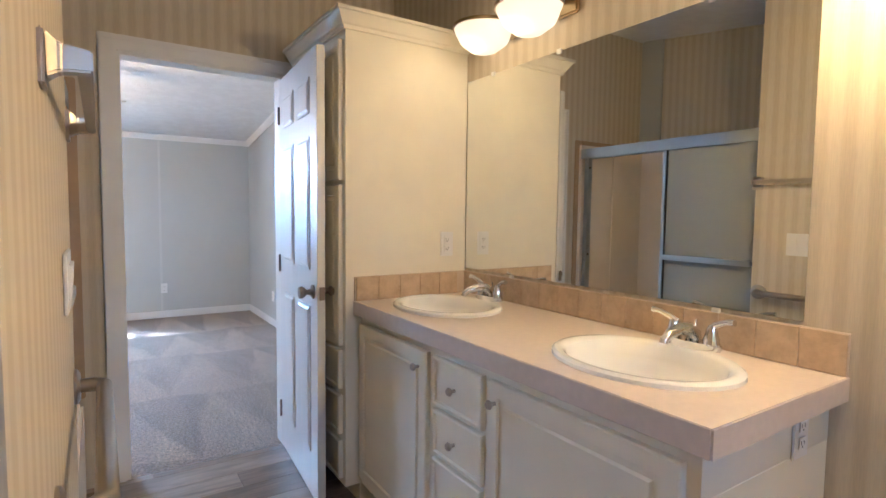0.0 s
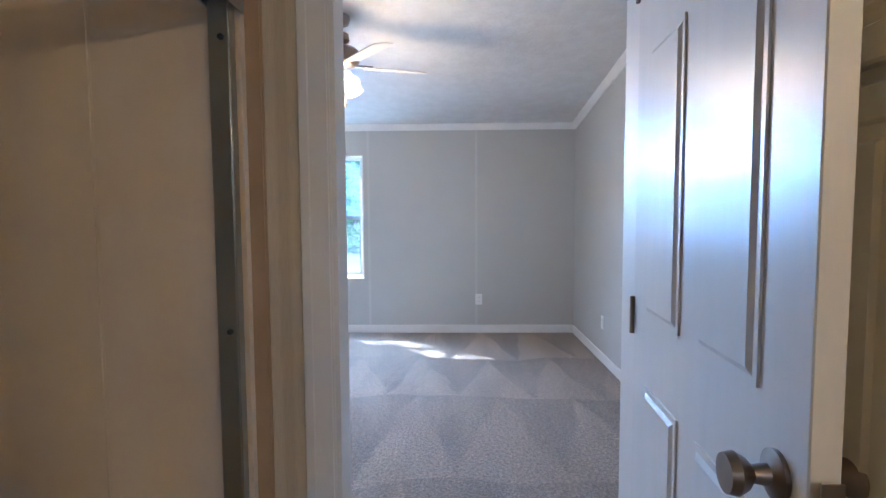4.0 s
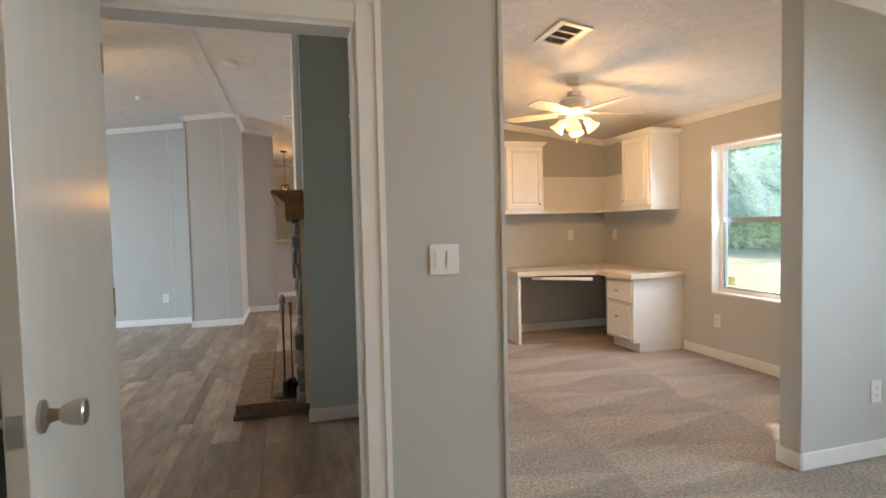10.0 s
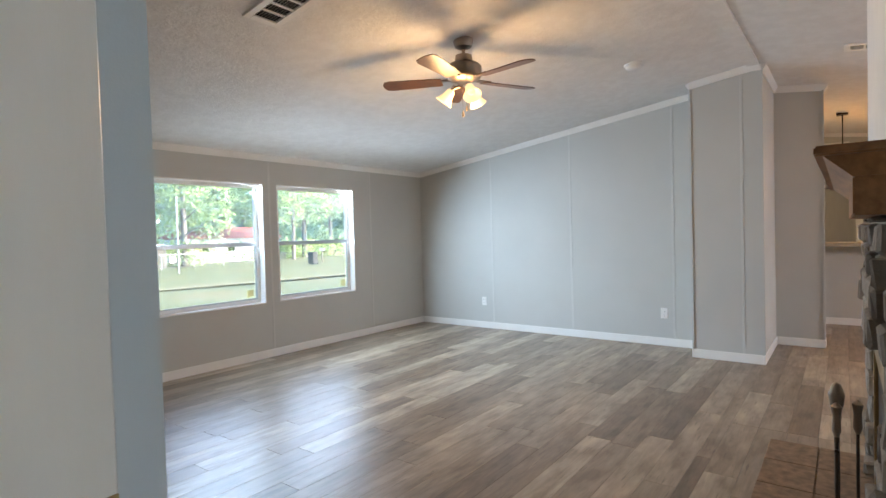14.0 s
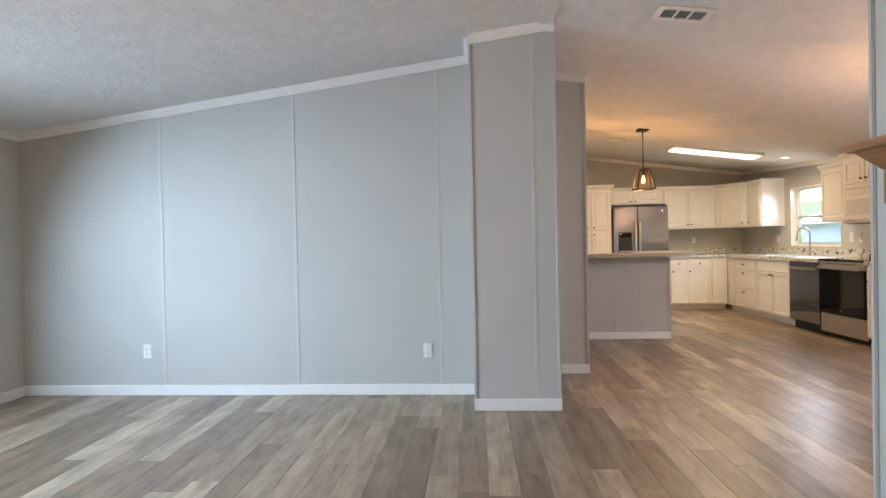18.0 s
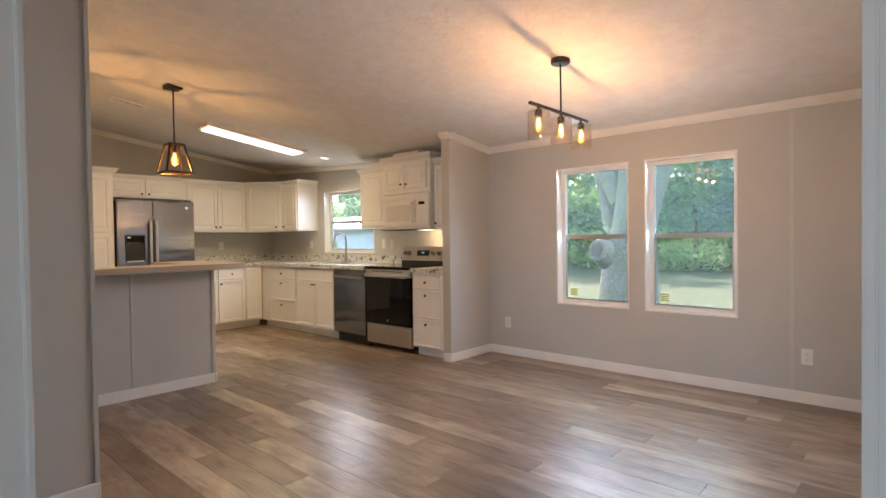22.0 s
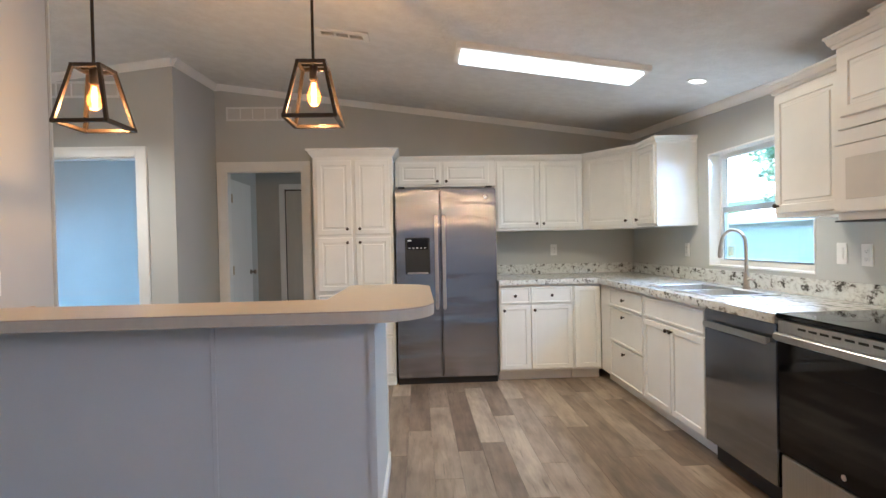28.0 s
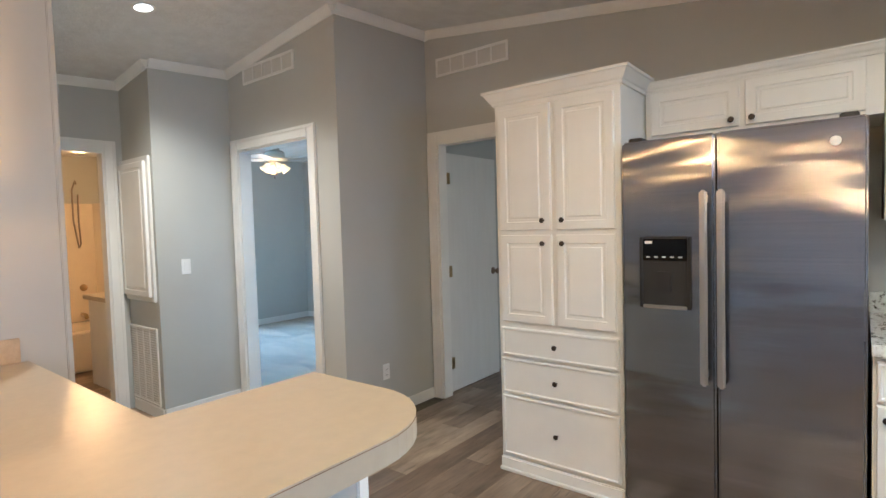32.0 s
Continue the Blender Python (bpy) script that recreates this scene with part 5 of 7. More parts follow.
uc = thing("wall_cabinet", -4.92, 6.68, 1.345, 0, "white office wall cabinet with one panel door", "cabinet", "office wall cabinets")
carcass(uc, 0.44, 0.319, 0.012, 0.70, "cab")
front(uc, "door", 0.02, 0.03, 0.40, 0.65, kn=(0.04, 0.05), kmat="nickel")
cornice(uc, [(0.0, 0.30), (0.0, 0.0), (0.44, 0.0), (0.44, 0.319)], 0.69, "cab", 0.045, 0.035)
uc2 = thing("wall_cabinet", OW + 0.32, 5.35, 1.345, 90, "white office wall cabinet with one panel door", "cabinet", "office wall cabinets")
carcass(uc2, 0.70, 0.319, 0.012, 0.70, "cab")
front(uc2, "door", 0.27, 0.03, 0.41, 0.65, kn=(0.37, 0.05), kmat="nickel")
cornice(uc2, [(0.0, 0.0), (0.70, 0.0), (0.70, 0.30)], 0.69, "cab", 0.045, 0.035)
sh = thing("corner_shelf", OW + 0.15, 6.85, 1.345, 0, "white open shelf between the office wall cabinets", "shelf")
bm = bm_new()
prism(bm, [(0.001 - 0.15, -1.50), (0.32 - 0.15, -1.50), (0.32 - 0.15, -0.17), (1.25 - 0.15, -0.17), (1.25 - 0.15, 0.149), (0.001 - 0.15, 0.149)], -0.018, 0.010)
part("board", rounded(bm, 0.003), "cab", sh)
part("back_panel", boxes((-0.149, -0.142, -0.80, 0.141, 0.012, 0.40), (-0.142, 0.66, 0.141, 0.148, 0.012, 0.40)), "cab", sh)
outlet(OW + 0.001, 6.55, 1.08, 90, "white outlet above the desk")
outlet(-5.52, N - 0.001, 1.08, 0, "white outlet above the desk")
outlet(-4.02, N - 0.001, 0.335, 0)
ceiling_fan(-4.02, 5.62, 10, 0.17, "blade", "blade", "white ceiling fan with lit bell shades", 4)
lamp("office_fan_light", -4.02, 5.62, zc(5.62) - 0.46, 12.0, (1.0, 0.56, 0.22))


# ---- living room ----
bk = thing("bookcase", -3.66, 3.87, 0, 0, "white built-in bookcase with empty shelves", "bookcase")
BW = 1.30
part("side_panel", boxes((0.0, 0.045, 0.0, 0.30, 0, 1.86)), "trim", bk)
part("side_panel", boxes((BW - 0.045, BW, 0.0, 0.30, 0, 1.86)), "trim", bk)
part("back_panel", boxes((0.045, BW - 0.045, 0.28, 0.30, 0.06, 1.86)), "cab", bk)
part("plinth", boxes((0.045, BW - 0.045, 0.01, 0.28, 0.0, 0.09)), "trim", bk)
part("top_panel", boxes((0.045, BW - 0.045, 0.0, 0.28, 1.82, 1.86)), "trim", bk)
for z_ in (0.34, 0.66, 1.0, 1.36):
    part("shelf", rounded(boxes((0.045, BW - 0.045, 0.006, 0.28, z_ - 0.02, z_ + 0.005)), 0.003), "trim", bk)
cornice(bk, [(0.0, 0.05), (0.0, 0.0), (BW, 0.0), (BW, 0.05)], 1.85, "trim", 0.075, 0.05)
wall("wall_over_bookcase", -3.66, -2.33, 3.90, 4.19, "wall", [(-3.64, -2.38, 0.0, 1.93)], "x")

# fireplace: stacked stone under an oak mantel, brown tiled hearth
fp = thing("fireplace", -4.60, 3.53, 0, 0, "stacked stone fireplace with black firebox", "fireplace")
FX0, FX1 = -0.76, 0.85
part("mortar", boxes((FX0, -0.42, -0.028, -0.001, 0.10, 1.28), (0.42, FX1, -0.028, -0.001, 0.10, 1.28), (-0.42, 0.42, -0.028, -0.001, 0.78, 1.28)), "grout", fp)
part("firebox", boxes((-0.42, 0.42, -0.02, -0.001, 0.10, 0.78)), "black", fp, "black metal firebox")
part("firebox_frame", rounded(boxes((-0.44, -0.38, -0.035, -0.02, 0.10, 0.78), (0.38, 0.44, -0.035, -0.02, 0.10, 0.78), (-0.38, 0.38, -0.035, -0.02, 0.70, 0.78)), 0.004), "brass", fp, "brass firebox frame")
_r = random.Random(3)
z_ = 0.102
while z_ < 1.26:
    h_ = min(_r.uniform(0.055, 0.12), 1.28 - z_)
    x_ = FX0
    while x_ < FX1 - 0.01:
        w_ = min(_r.uniform(0.10, 0.27), FX1 - x_)
        if not (x_ + w_ > -0.44 and x_ < 0.44 and z_ < 0.79):
            d_ = _r.uniform(0.045, 0.085)
            bm = boxes((x_ + 0.004, x_ + w_ - 0.004, -d_, -0.025, z_ + 0.004, z_ + h_ - 0.004))
            bmesh.ops.bevel(bm, geom=bm.edges[:], offset=0.010, segments=1, affect="EDGES", clamp_overlap=True)
            for q in bm.verts:
                q.co += Vector((_r.uniform(-0.004, 0.004), _r.uniform(-0.005, 0.005), _r.uniform(-0.004, 0.004)))
            part("stone", bm, "stone", fp)
        x_ += w_
    z_ += h_
hs = thing("hearth", -4.60, 3.28, 0, 0, "low brown tiled hearth slab", "hearth")
part("slab", boxes((-0.755, 0.73, -0.21, 0.22, 0, 0.085)), "hearth", hs)
for k in range(5):
    for j in range(2):
        a, c = -0.755 + k * 0.297, -0.215 + j * 0.22
        part("tile", rounded(boxes((a + 0.003, a + 0.294, c + 0.003, c + 0.217, 0.085, 0.095)), 0.002, 1), "hearth", hs)
part("edge_trim", rounded(boxes((-0.765, 0.74, -0.228, -0.215, 0, 0.03), (0.735, 0.748, -0.215, 0.22, 0, 0.03)), 0.003), "greywood", hs)
mt = thing("mantel", -4.60, 3.53, 1.28, 0, "oiled oak fireplace mantel with stepped moulding", "mantel")
part("beam", rounded(boxes((-0.80, 0.87, -0.115, -0.001, 0.0, 0.10)), 0.004), "oak", mt)
bm = bm_new()
for (a0, a1, d0, zz0), (c0, c1, d1, zz1) in (((-0.80, 0.87, 0.115, 0.10), (-0.83, 0.90, 0.175, 0.155)),):
    vs = [bm.verts.new(p) for p in ((a0, -0.001, zz0), (a1, -0.001, zz0), (a1, -d0, zz0), (a0, -d0, zz0), (c0, -0.001, zz1), (c1, -0.001, zz1), (c1, -d1, zz1), (c0, -d1, zz1))]
    for f in ((0, 1, 2, 3), (7, 6, 5, 4), (3, 2, 6, 7), (2, 1, 5, 6), (0, 3, 7, 4), (1, 0, 4, 5)):
        bm.faces.new([vs[i] for i in f])
bmesh.ops.recalc_face_normals(bm, faces=bm.faces[:])
part("cove", bm, "oak", mt)
part("shelf", rounded(boxes((-0.85, 0.92, -0.195, -0.001, 0.155, 0.18)), 0.005), "oak", mt)
structure("chimney_breast", boxes((-5.38, -3.90, 3.492, 3.528, 1.462, zc(3.5))), "trim", "white painted chimney breast panel")
# fire tools
ft = thing("fireplace_tools", -3.98, 3.375, 0.095, 0, "dark bronze fireplace tool set on a stand", "fire tools")
part("base", lathe(bm_new(), [(0.085, 0.0), (0.085, 0.012), (0.06, 0.022), (0.012, 0.03), (0.0, 0.03)], 20), "bronze", ft, "", True)
part("pole", tube(bm_new(), [(0, 0, 0.02), (0, 0, 0.60)], 0.007, 10), "bronze", ft, "", True)
part("rack", tube(bm_new(), [(-0.07, 0, 0.50), (0, 0, 0.505), (0.07, 0, 0.50)], 0.006, 8), "bronze", ft)
part("finial", lathe(bm_new(), [(0.008, 0.60), (0.018, 0.62), (0.022, 0.65), (0.012, 0.68), (0.0, 0.69)], 14), "pewter", ft, "", True)
for x_, y_, kind in ((-0.06, 0.0, "poker"), (0.06, 0.0, "shovel"), (0.0, 0.05, "brush")):
    p = part(kind, tube(bm_new(), [(x_, y_, 0.10), (x_, y_, 0.57)], 0.0045, 8), "bronze", ft)
    part("handle", lathe(bm_new(), [(0.006, 0.54), (0.012, 0.56), (0.010, 0.60), (0.015, 0.63), (0.0, 0.645)], 12, (x_, y_, 0)), "pewter", p, "", True)
    if kind == "shovel":
        part("blade", rounded(boxes((x_ - 0.05, x_ + 0.05, y_ - 0.012, y_ + 0.012, 0.035, 0.13)), 0.006), "black", p)
    elif kind == "brush":
        part("bristles", lathe(bm_new(), [(0.02, 0.12), (0.04, 0.10), (0.05, 0.03), (0.0, 0.03)], 12, (x_, y_, 0)), "black", p)

ceiling_fan(-4.91, 1.40, 10, 0.17, "walnut", "pewter", "ceiling fan with walnut blades and lit bell shades", 3)
lamp("living_fan_light", -4.91, 1.40, zc(1.4) - 0.50, 10.0)
register(-3.75, 1.05, 90, 0.40, 0.22, rows=4)
register(-7.22, 3.57, 90, 0.34, 0.20)


def smoke_alarm(x, y):
    o = new("smoke_alarm")
    tagged(o, "round white smoke alarm on the ceiling", "smoke alarm", "smoke alarms")
    o.matrix_basis = pose(x, y, zc(y), math.degrees(math.atan(PITCH)) * (-1 if y > RIDGE else 1), 0, 0)
    part("base", lathe(bm_new(), [(0.07, 0.0), (0.07, -0.012), (0.0, -0.012)], 28), "plate", o, "", True)
    part("cover", lathe(bm_new(), [(0.062, -0.012), (0.060, -0.028), (0.045, -0.038), (0.0, -0.038)], 28), "plate", o, "", True)


smoke_alarm(-6.46, 2.02)
smoke_alarm(-5.27, 3.0)


def can_light(x, y, watts=3.2, label="small round recessed ceiling light, lit"):
    o = new("recessed_light")
    tagged(o, label, "ceiling light", "recessed lights")
    s = math.degrees(math.atan(PITCH)) * (-1 if y > RIDGE else 1)
    o.matrix_basis = pose(x, y, zc(y, x), s, 3.1 if x < KINK else 0, 0)
    part("trim_ring", lathe(bm_new(), [(0.068, 0.0), (0.066, -0.006), (0.05, -0.004), (0.05, 0.0)], 28, (0, 0, 0), "z", True), "plate", o, "", True)
    part("lens", lathe(bm_new(), [(0.05, -0.002), (0.04, -0.004), (0.0, -0.005)], 24), "can", o, "", True)
    d = bpy.data.lights.new("recessed_bulb", "SPOT")
    d.energy, d.color, d.spot_size, d.spot_blend, d.shadow_soft_size = watts, (1.0, 0.86, 0.68), radians(130), 0.8, 0.05
    ob = new("recessed_bulb", d)
    ob.matrix_world = look((x, y, zc(y, x) - 0.03), (x, y, 0))


can_light(-4.32, 2.97, 1.0)
can_light(-11.45, 6.58, 1.3)
can_light(-11.66, 2.10, 9.0)
outlet(-7.929, -0.15 - 0.305, 0.36, 90)
outlet(-7.929, 1.845, 0.35, 90)
outlet(-3.96, S + 0.001, 0.335, 180)
switch(-3.615, S + 0.001, 1.10, 180, 3, "white three-gang rocker switch")
fd = thing("front_door", FRONT[0] + 0.018, S - T + 0.02, 0.01, 0, "white panelled front door, closed", "door")
six_panel_leaf(fd, FRONT[1] - FRONT[0] - 0.036, 1.93, 0.04)
door_knobs(fd, 0.76, 0.95, 0.04, "brass")

# ---- dining ----
def filament(bulb, x, top, bottom):
    """The glowing loops inside a clear bulb; light passes the thin glass."""
    bulb.visible_shadow = False
    bm = bm_new()
    n_ = 5
    for k in range(n_):
        a, c = 2 * math.pi * k / n_, 2 * math.pi * (k + 0.5) / n_
        tube(bm, [(x + 0.005 * math.cos(a), 0.005 * math.sin(a), top), (x + 0.011 * math.cos(a), 0.011 * math.sin(a), (top + bottom) / 2), (x + 0.006 * math.cos(a), 0.006 * math.sin(a), bottom)], 0.0022, 6)
        tube(bm, [(x + 0.006 * math.cos(a), 0.006 * math.sin(a), bottom), (x + 0.010 * math.cos(c), 0.010 * math.sin(c), (top + bottom) / 2), (x + 0.005 * math.cos(c), 0.005 * math.sin(c), top)], 0.0022, 6)
    part("filament", bm, "bulb", bulb, "bright glowing filament").visible_shadow = False


outlet(-6.28, N - 0.001, 0.335, 0)
outlet(-8.86, N - 0.001, 0.335, 0)
CX, CY = -7.41, 5.555
ch = thing("chandelier", CX, CY, zc(CY), 0, "black linear chandelier with three clear glass cylinder shades", "chandelier")
part("canopy", lathe(bm_new(), [(0.0, 0.02), (0.062, 0.02), (0.062, -0.018), (0.055, -0.026), (0.0, -0.026)], 28), "black", ch, "", True)
part("rod", tube(bm_new(), [(0, 0, -0.02), (0, 0, -0.33)], 0.006, 10), "black", ch, "", True)
bar_ = part("bar", rounded(boxes((-0.37, 0.37, -0.009, 0.009, -0.347, -0.329)), 0.002), "black", ch, "", False, pose(0, 0, 0, 0, 0, 90))
for x_ in (-0.27, 0.0, 0.27):
    s_ = part("socket", lathe(bm_new(), [(0.010, -0.34), (0.010, -0.36), (0.023, -0.365), (0.023, -0.405), (0.0, -0.405)], 18, (x_, 0, 0)), "black", bar_, "", True)
    g_ = part("shade", lathe(bm_new(), [(0.022, -0.372), (0.066, -0.372), (0.069, -0.376), (0.069, -0.535), (0.066, -0.535), (0.066, -0.377), (0.022, -0.376)], 28, (x_, 0, 0), "z", True), "clear", bar_, "clear glass cylinder shade", True)
    g_.visible_shadow = False
    _bl = part("bulb", lathe(bm_new(), [(0.010, -0.405), (0.011, -0.415), (0.015, -0.432), (0.020, -0.452), (0.021, -0.465), (0.019, -0.48), (0.013, -0.492), (0.0, -0.498)], 16, (x_, 0, 0)), "amberglass", bar_, "glowing filament bulb", True)
    filament(_bl, x_, -0.415, -0.480)
for k in (-0.27, 0.0, 0.27):
    a_ = radians(90)
    lamp("chandelier_bulb", CX + k * math.cos(a_), CY + k * math.sin(a_), zc(CY) - 0.55, 3.5, (1.0, 0.50, 0.20), 0.012)


def pendant(x, y, drop):
    """Black open lantern on a rod: four slanting bars between a small top and a wide foot."""
    o = thing("pendant_light", x, y, zc(y, x), 0, "black open-frame pendant lantern with filament bulb", "pendant light", "bar pendants")
    part("canopy", rounded(boxes((-0.06, 0.06, -0.06, 0.06, -0.025, 0.02)), 0.003), "lantern", o)
    part("rod", tube(bm_new(), [(0, 0, -0.02), (0, 0, -drop)], 0.0065, 10), "lantern", o, "", True)
    zt, zb, a, c, t = -drop, -drop - 0.238, 0.055, 0.105, 0.008
    for q, z0, nm in ((a, zt, "top_ring"), (c, zb, "bottom_ring")):
        part(nm, rounded(boxes((-q - t, q + t, -q - t, -q + t, z0 - t, z0 + t), (-q - t, q + t, q - t, q + t, z0 - t, z0 + t), (-q - t, -q + t, -q + t, q - t, z0 - t, z0 + t), (q - t, q + t, -q + t, q - t, z0 - t, z0 + t)), 0.0015, 1), "lantern", o)
    part("cross_bar", boxes((-a, a, -0.006, 0.006, zt - 0.005, zt + 0.006), (-0.006, 0.006, -a, a, zt - 0.004, zt + 0.005)), "lantern", o)
    for sx in (-1, 1):
        for sy in (-1, 1):
            part("bar", tube(bm_new(), [(sx * a, sy * a, zt), (sx * c, sy * c, zb)], t * 1.25, 4), "lantern", o)
    part("socket", lathe(bm_new(), [(0.018, zt), (0.018, zt - 0.06), (0.014, zt - 0.065), (0.0, zt - 0.065)], 16), "lantern", o, "", True)
    bl = part("bulb", lathe(bm_new(), [(0.012, zt - 0.065), (0.014, zt - 0.08), (0.020, zt - 0.10), (0.027, zt - 0.122), (0.029, zt - 0.138), (0.026, zt - 0.155), (0.017, zt - 0.169), (0.0, zt - 0.176)], 18), "amberglass", o, "glowing filament bulb", True)
    filament(bl, 0.0, zt - 0.075, zt - 0.158)
    lamp("pendant_bulb", x, y, zc(y, x) + zt - 0.19, 4.1, (1.0, 0.50, 0.17), 0.012)
    return o


pendant(-10.35, 4.29, 0.49)
pendant(-10.345, 3.38, 0.62)


# ---- kitchen ----
CF, CT = 6.36, 0.91      # front of the north units, worktop height
WF = -12.72              # front of the west units
TOP = CT - 0.04


def base_unit(name, x, y, rz, w, d, label, fronts, toe=0.09, group="kitchen base units"):
    o = thing(name, x, y, 0, rz, label, "cabinet", group)
    carcass(o, w, d, 0, TOP, "cab", toe)
    for kind, fx, fz, fw, fh, kn in fronts:
        front(o, kind, fx, fz, fw, fh, raised=False, frame_w=0.05 if kind == "door" else 0.012, kn=kn)
    return o


D_ = N - CF - 0.001
base_unit("base_cabinet", -9.62 + 0.003, CF, 0, 0.424, D_, "white three-drawer kitchen base cabinet", [
    ("drawer", 0.012, 0.70, 0.40, 0.145, (0.2, 0.07)), ("drawer", 0.012, 0.405, 0.40, 0.28, (0.2, 0.23)), ("drawer", 0.012, 0.11, 0.40, 0.28, (0.2, 0.23))])
base_unit("sink_cabinet", -11.80, CF, 0, 0.83, D_, "white kitchen sink base cabinet with two shaker doors", [
    ("drawer_front", 0.012, 0.70, 0.806, 0.145, None), ("door", 0.012, 0.11, 0.40, 0.575, (0.375, 0.545)), ("door", 0.418, 0.11, 0.40, 0.575, (0.025, 0.545))])
base_unit("base_cabinet", -12.718, CF, 0, 0.916, D_, "white three-drawer kitchen base cabinet beside the corner", [
    ("drawer", 0.258, 0.70, 0.645, 0.145, (0.32, 0.07)), ("drawer", 0.258, 0.405, 0.645, 0.28, (0.32, 0.23)), ("drawer", 0.258, 0.11, 0.645, 0.28, (0.32, 0.23))])
base_unit("base_cabinet", WF, 5.435, 90, 0.665, 0.779, "white kitchen base cabinet with two drawers and two doors", [
    ("drawer", 0.012, 0.70, 0.265, 0.145, (0.13, 0.07)), ("drawer", 0.285, 0.70, 0.37, 0.145, (0.185, 0.07)),
    ("door", 0.012, 0.11, 0.265, 0.575, (0.03, 0.53)), ("door", 0.285, 0.11, 0.37, 0.575, (0.03, 0.53))])
base_unit("corner_cabinet", WF, 6.102, 90, 0.255, 0.779, "white corner base cabinet with a narrow door", [("door", 0.012, 0.11, 0.232, 0.735, None)])

wt = thing("kitchen_worktop", -12.0, 6.6, CT, 0, "granite-look laminate kitchen worktop with upstand", "countertop")
wt.location = (0, 0, 0)
SKX0, SKX1, SKY0, SKY1 = -11.82, -11.06, 6.43, 6.84
FE, WE = CF - 0.035, WF + 0.035
for r in ((-13.499, SKX0, FE, N - 0.001), (SKX0, SKX1, FE, SKY0), (SKX0, SKX1, SKY1, N - 0.001), (SKX1, -10.362, FE, N - 0.001), (-9.618, -9.192, FE, N - 0.001), (-13.499, WE, 5.432, FE)):
    part("slab", boxes((*r, TOP, CT)), "granite", wt)
part("nosing", rounded(boxes((WE - 0.01, WE + 0.006, 5.432, FE - 0.006, TOP - 0.004, CT + 0.002), (WE - 0.01, -10.362, FE - 0.006, FE + 0.006, TOP - 0.004, CT + 0.002)), 0.004), "granite", wt)
part("nosing", rounded(boxes((-9.618, -9.192, FE - 0.006, FE + 0.006, TOP - 0.004, CT + 0.002)), 0.004), "granite", wt)
part("upstand", rounded(boxes((-13.479, -10.362, N - 0.021, N - 0.001, CT, CT + 0.10)), 0.003), "granite", wt)
part("upstand", rounded(boxes((-13.499, -13.479, 5.432, N - 0.021, CT, CT + 0.10)), 0.003), "granite", wt)
part("upstand", rounded(boxes((-9.618, -9.192, N - 0.021, N - 0.001, CT, CT + 0.10)), 0.003), "granite", wt)

sk = thing("kitchen_sink", (SKX0 + SKX1) / 2, (SKY0 + SKY1) / 2, CT, 0, "double-bowl stainless steel kitchen sink", "sink")
hw, hd = (SKX1 - SKX0) / 2, (SKY1 - SKY0) / 2
part("rim", rounded(boxes((-hw - 0.012, hw + 0.012, -hd - 0.012, -hd + 0.018, 0.0, 0.006), (-hw - 0.012, hw + 0.012, hd - 0.05, hd + 0.012, 0.0, 0.006), (-hw - 0.012, -hw + 0.018, -hd + 0.018, hd - 0.05, 0.0, 0.006), (hw - 0.018, hw + 0.012, -hd + 0.018, hd - 0.05, 0.0, 0.006), (-0.015, 0.015, -hd + 0.018, hd - 0.05, 0.0, 0.005)), 0.002, 1), "steelh", sk)
for a, e in ((-hw + 0.018, -0.015), (0.015, hw - 0.018)):
    y0, y1, t = -hd + 0.018, hd - 0.05, 0.004
    part("bowl", boxes((a, e, y0, y1, -0.17, -0.166), (a, a + t, y0, y1, -0.166, 0.0), (e - t, e, y0, y1, -0.166, 0.0), (a + t, e - t, y0, y0 + t, -0.166, 0.0), (a + t, e - t, y1 - t, y1, -0.166, 0.0)), "steelh", sk)
    part("strainer", lathe(bm_new(), [(0.04, -0.166), (0.04, -0.162), (0.02, -0.163), (0.0, -0.163)], 18, ((a + e) / 2, 0, 0)), "steel", sk, "", True)
kf = thing("kitchen_faucet", -11.40, 6.865, CT + 0.006, 0, "brushed gooseneck kitchen faucet with side lever", "faucet")
part("base", lathe(bm_new(), [(0.027, 0.0), (0.027, 0.008), (0.02, 0.02), (0.019, 0.10), (0.016, 0.11), (0.0, 0.11)], 20), "nickel", kf, "", True)
_g = [(0, 0, 0.10), (0, 0, 0.29)] + [(-0.09 * (1 - math.cos(a)) * 0.98, -0.09 * (1 - math.cos(a)) * 0.35, 0.29 + 0.10 * math.sin(a)) for a in [math.pi * k / 10 for k in range(1, 10)]] + [(-0.18, -0.065, 0.27)]
part("neck", tube(bm_new(), _g, 0.0115, 14), "nickel", kf, "", True)
part("spray_head", tube(bm_new(), [(-0.178, -0.064, 0.285), (-0.183, -0.066, 0.225), (-0.185, -0.066, 0.20)], [0.014, 0.017, 0.013], 14), "nickel", kf, "", True)
part("lever", tube(bm_new(), [(0.018, 0, 0.06), (0.05, -0.005, 0.068), (0.10, -0.01, 0.066)], [0.010, 0.008, 0.006], 10), "nickel", kf, "", True)

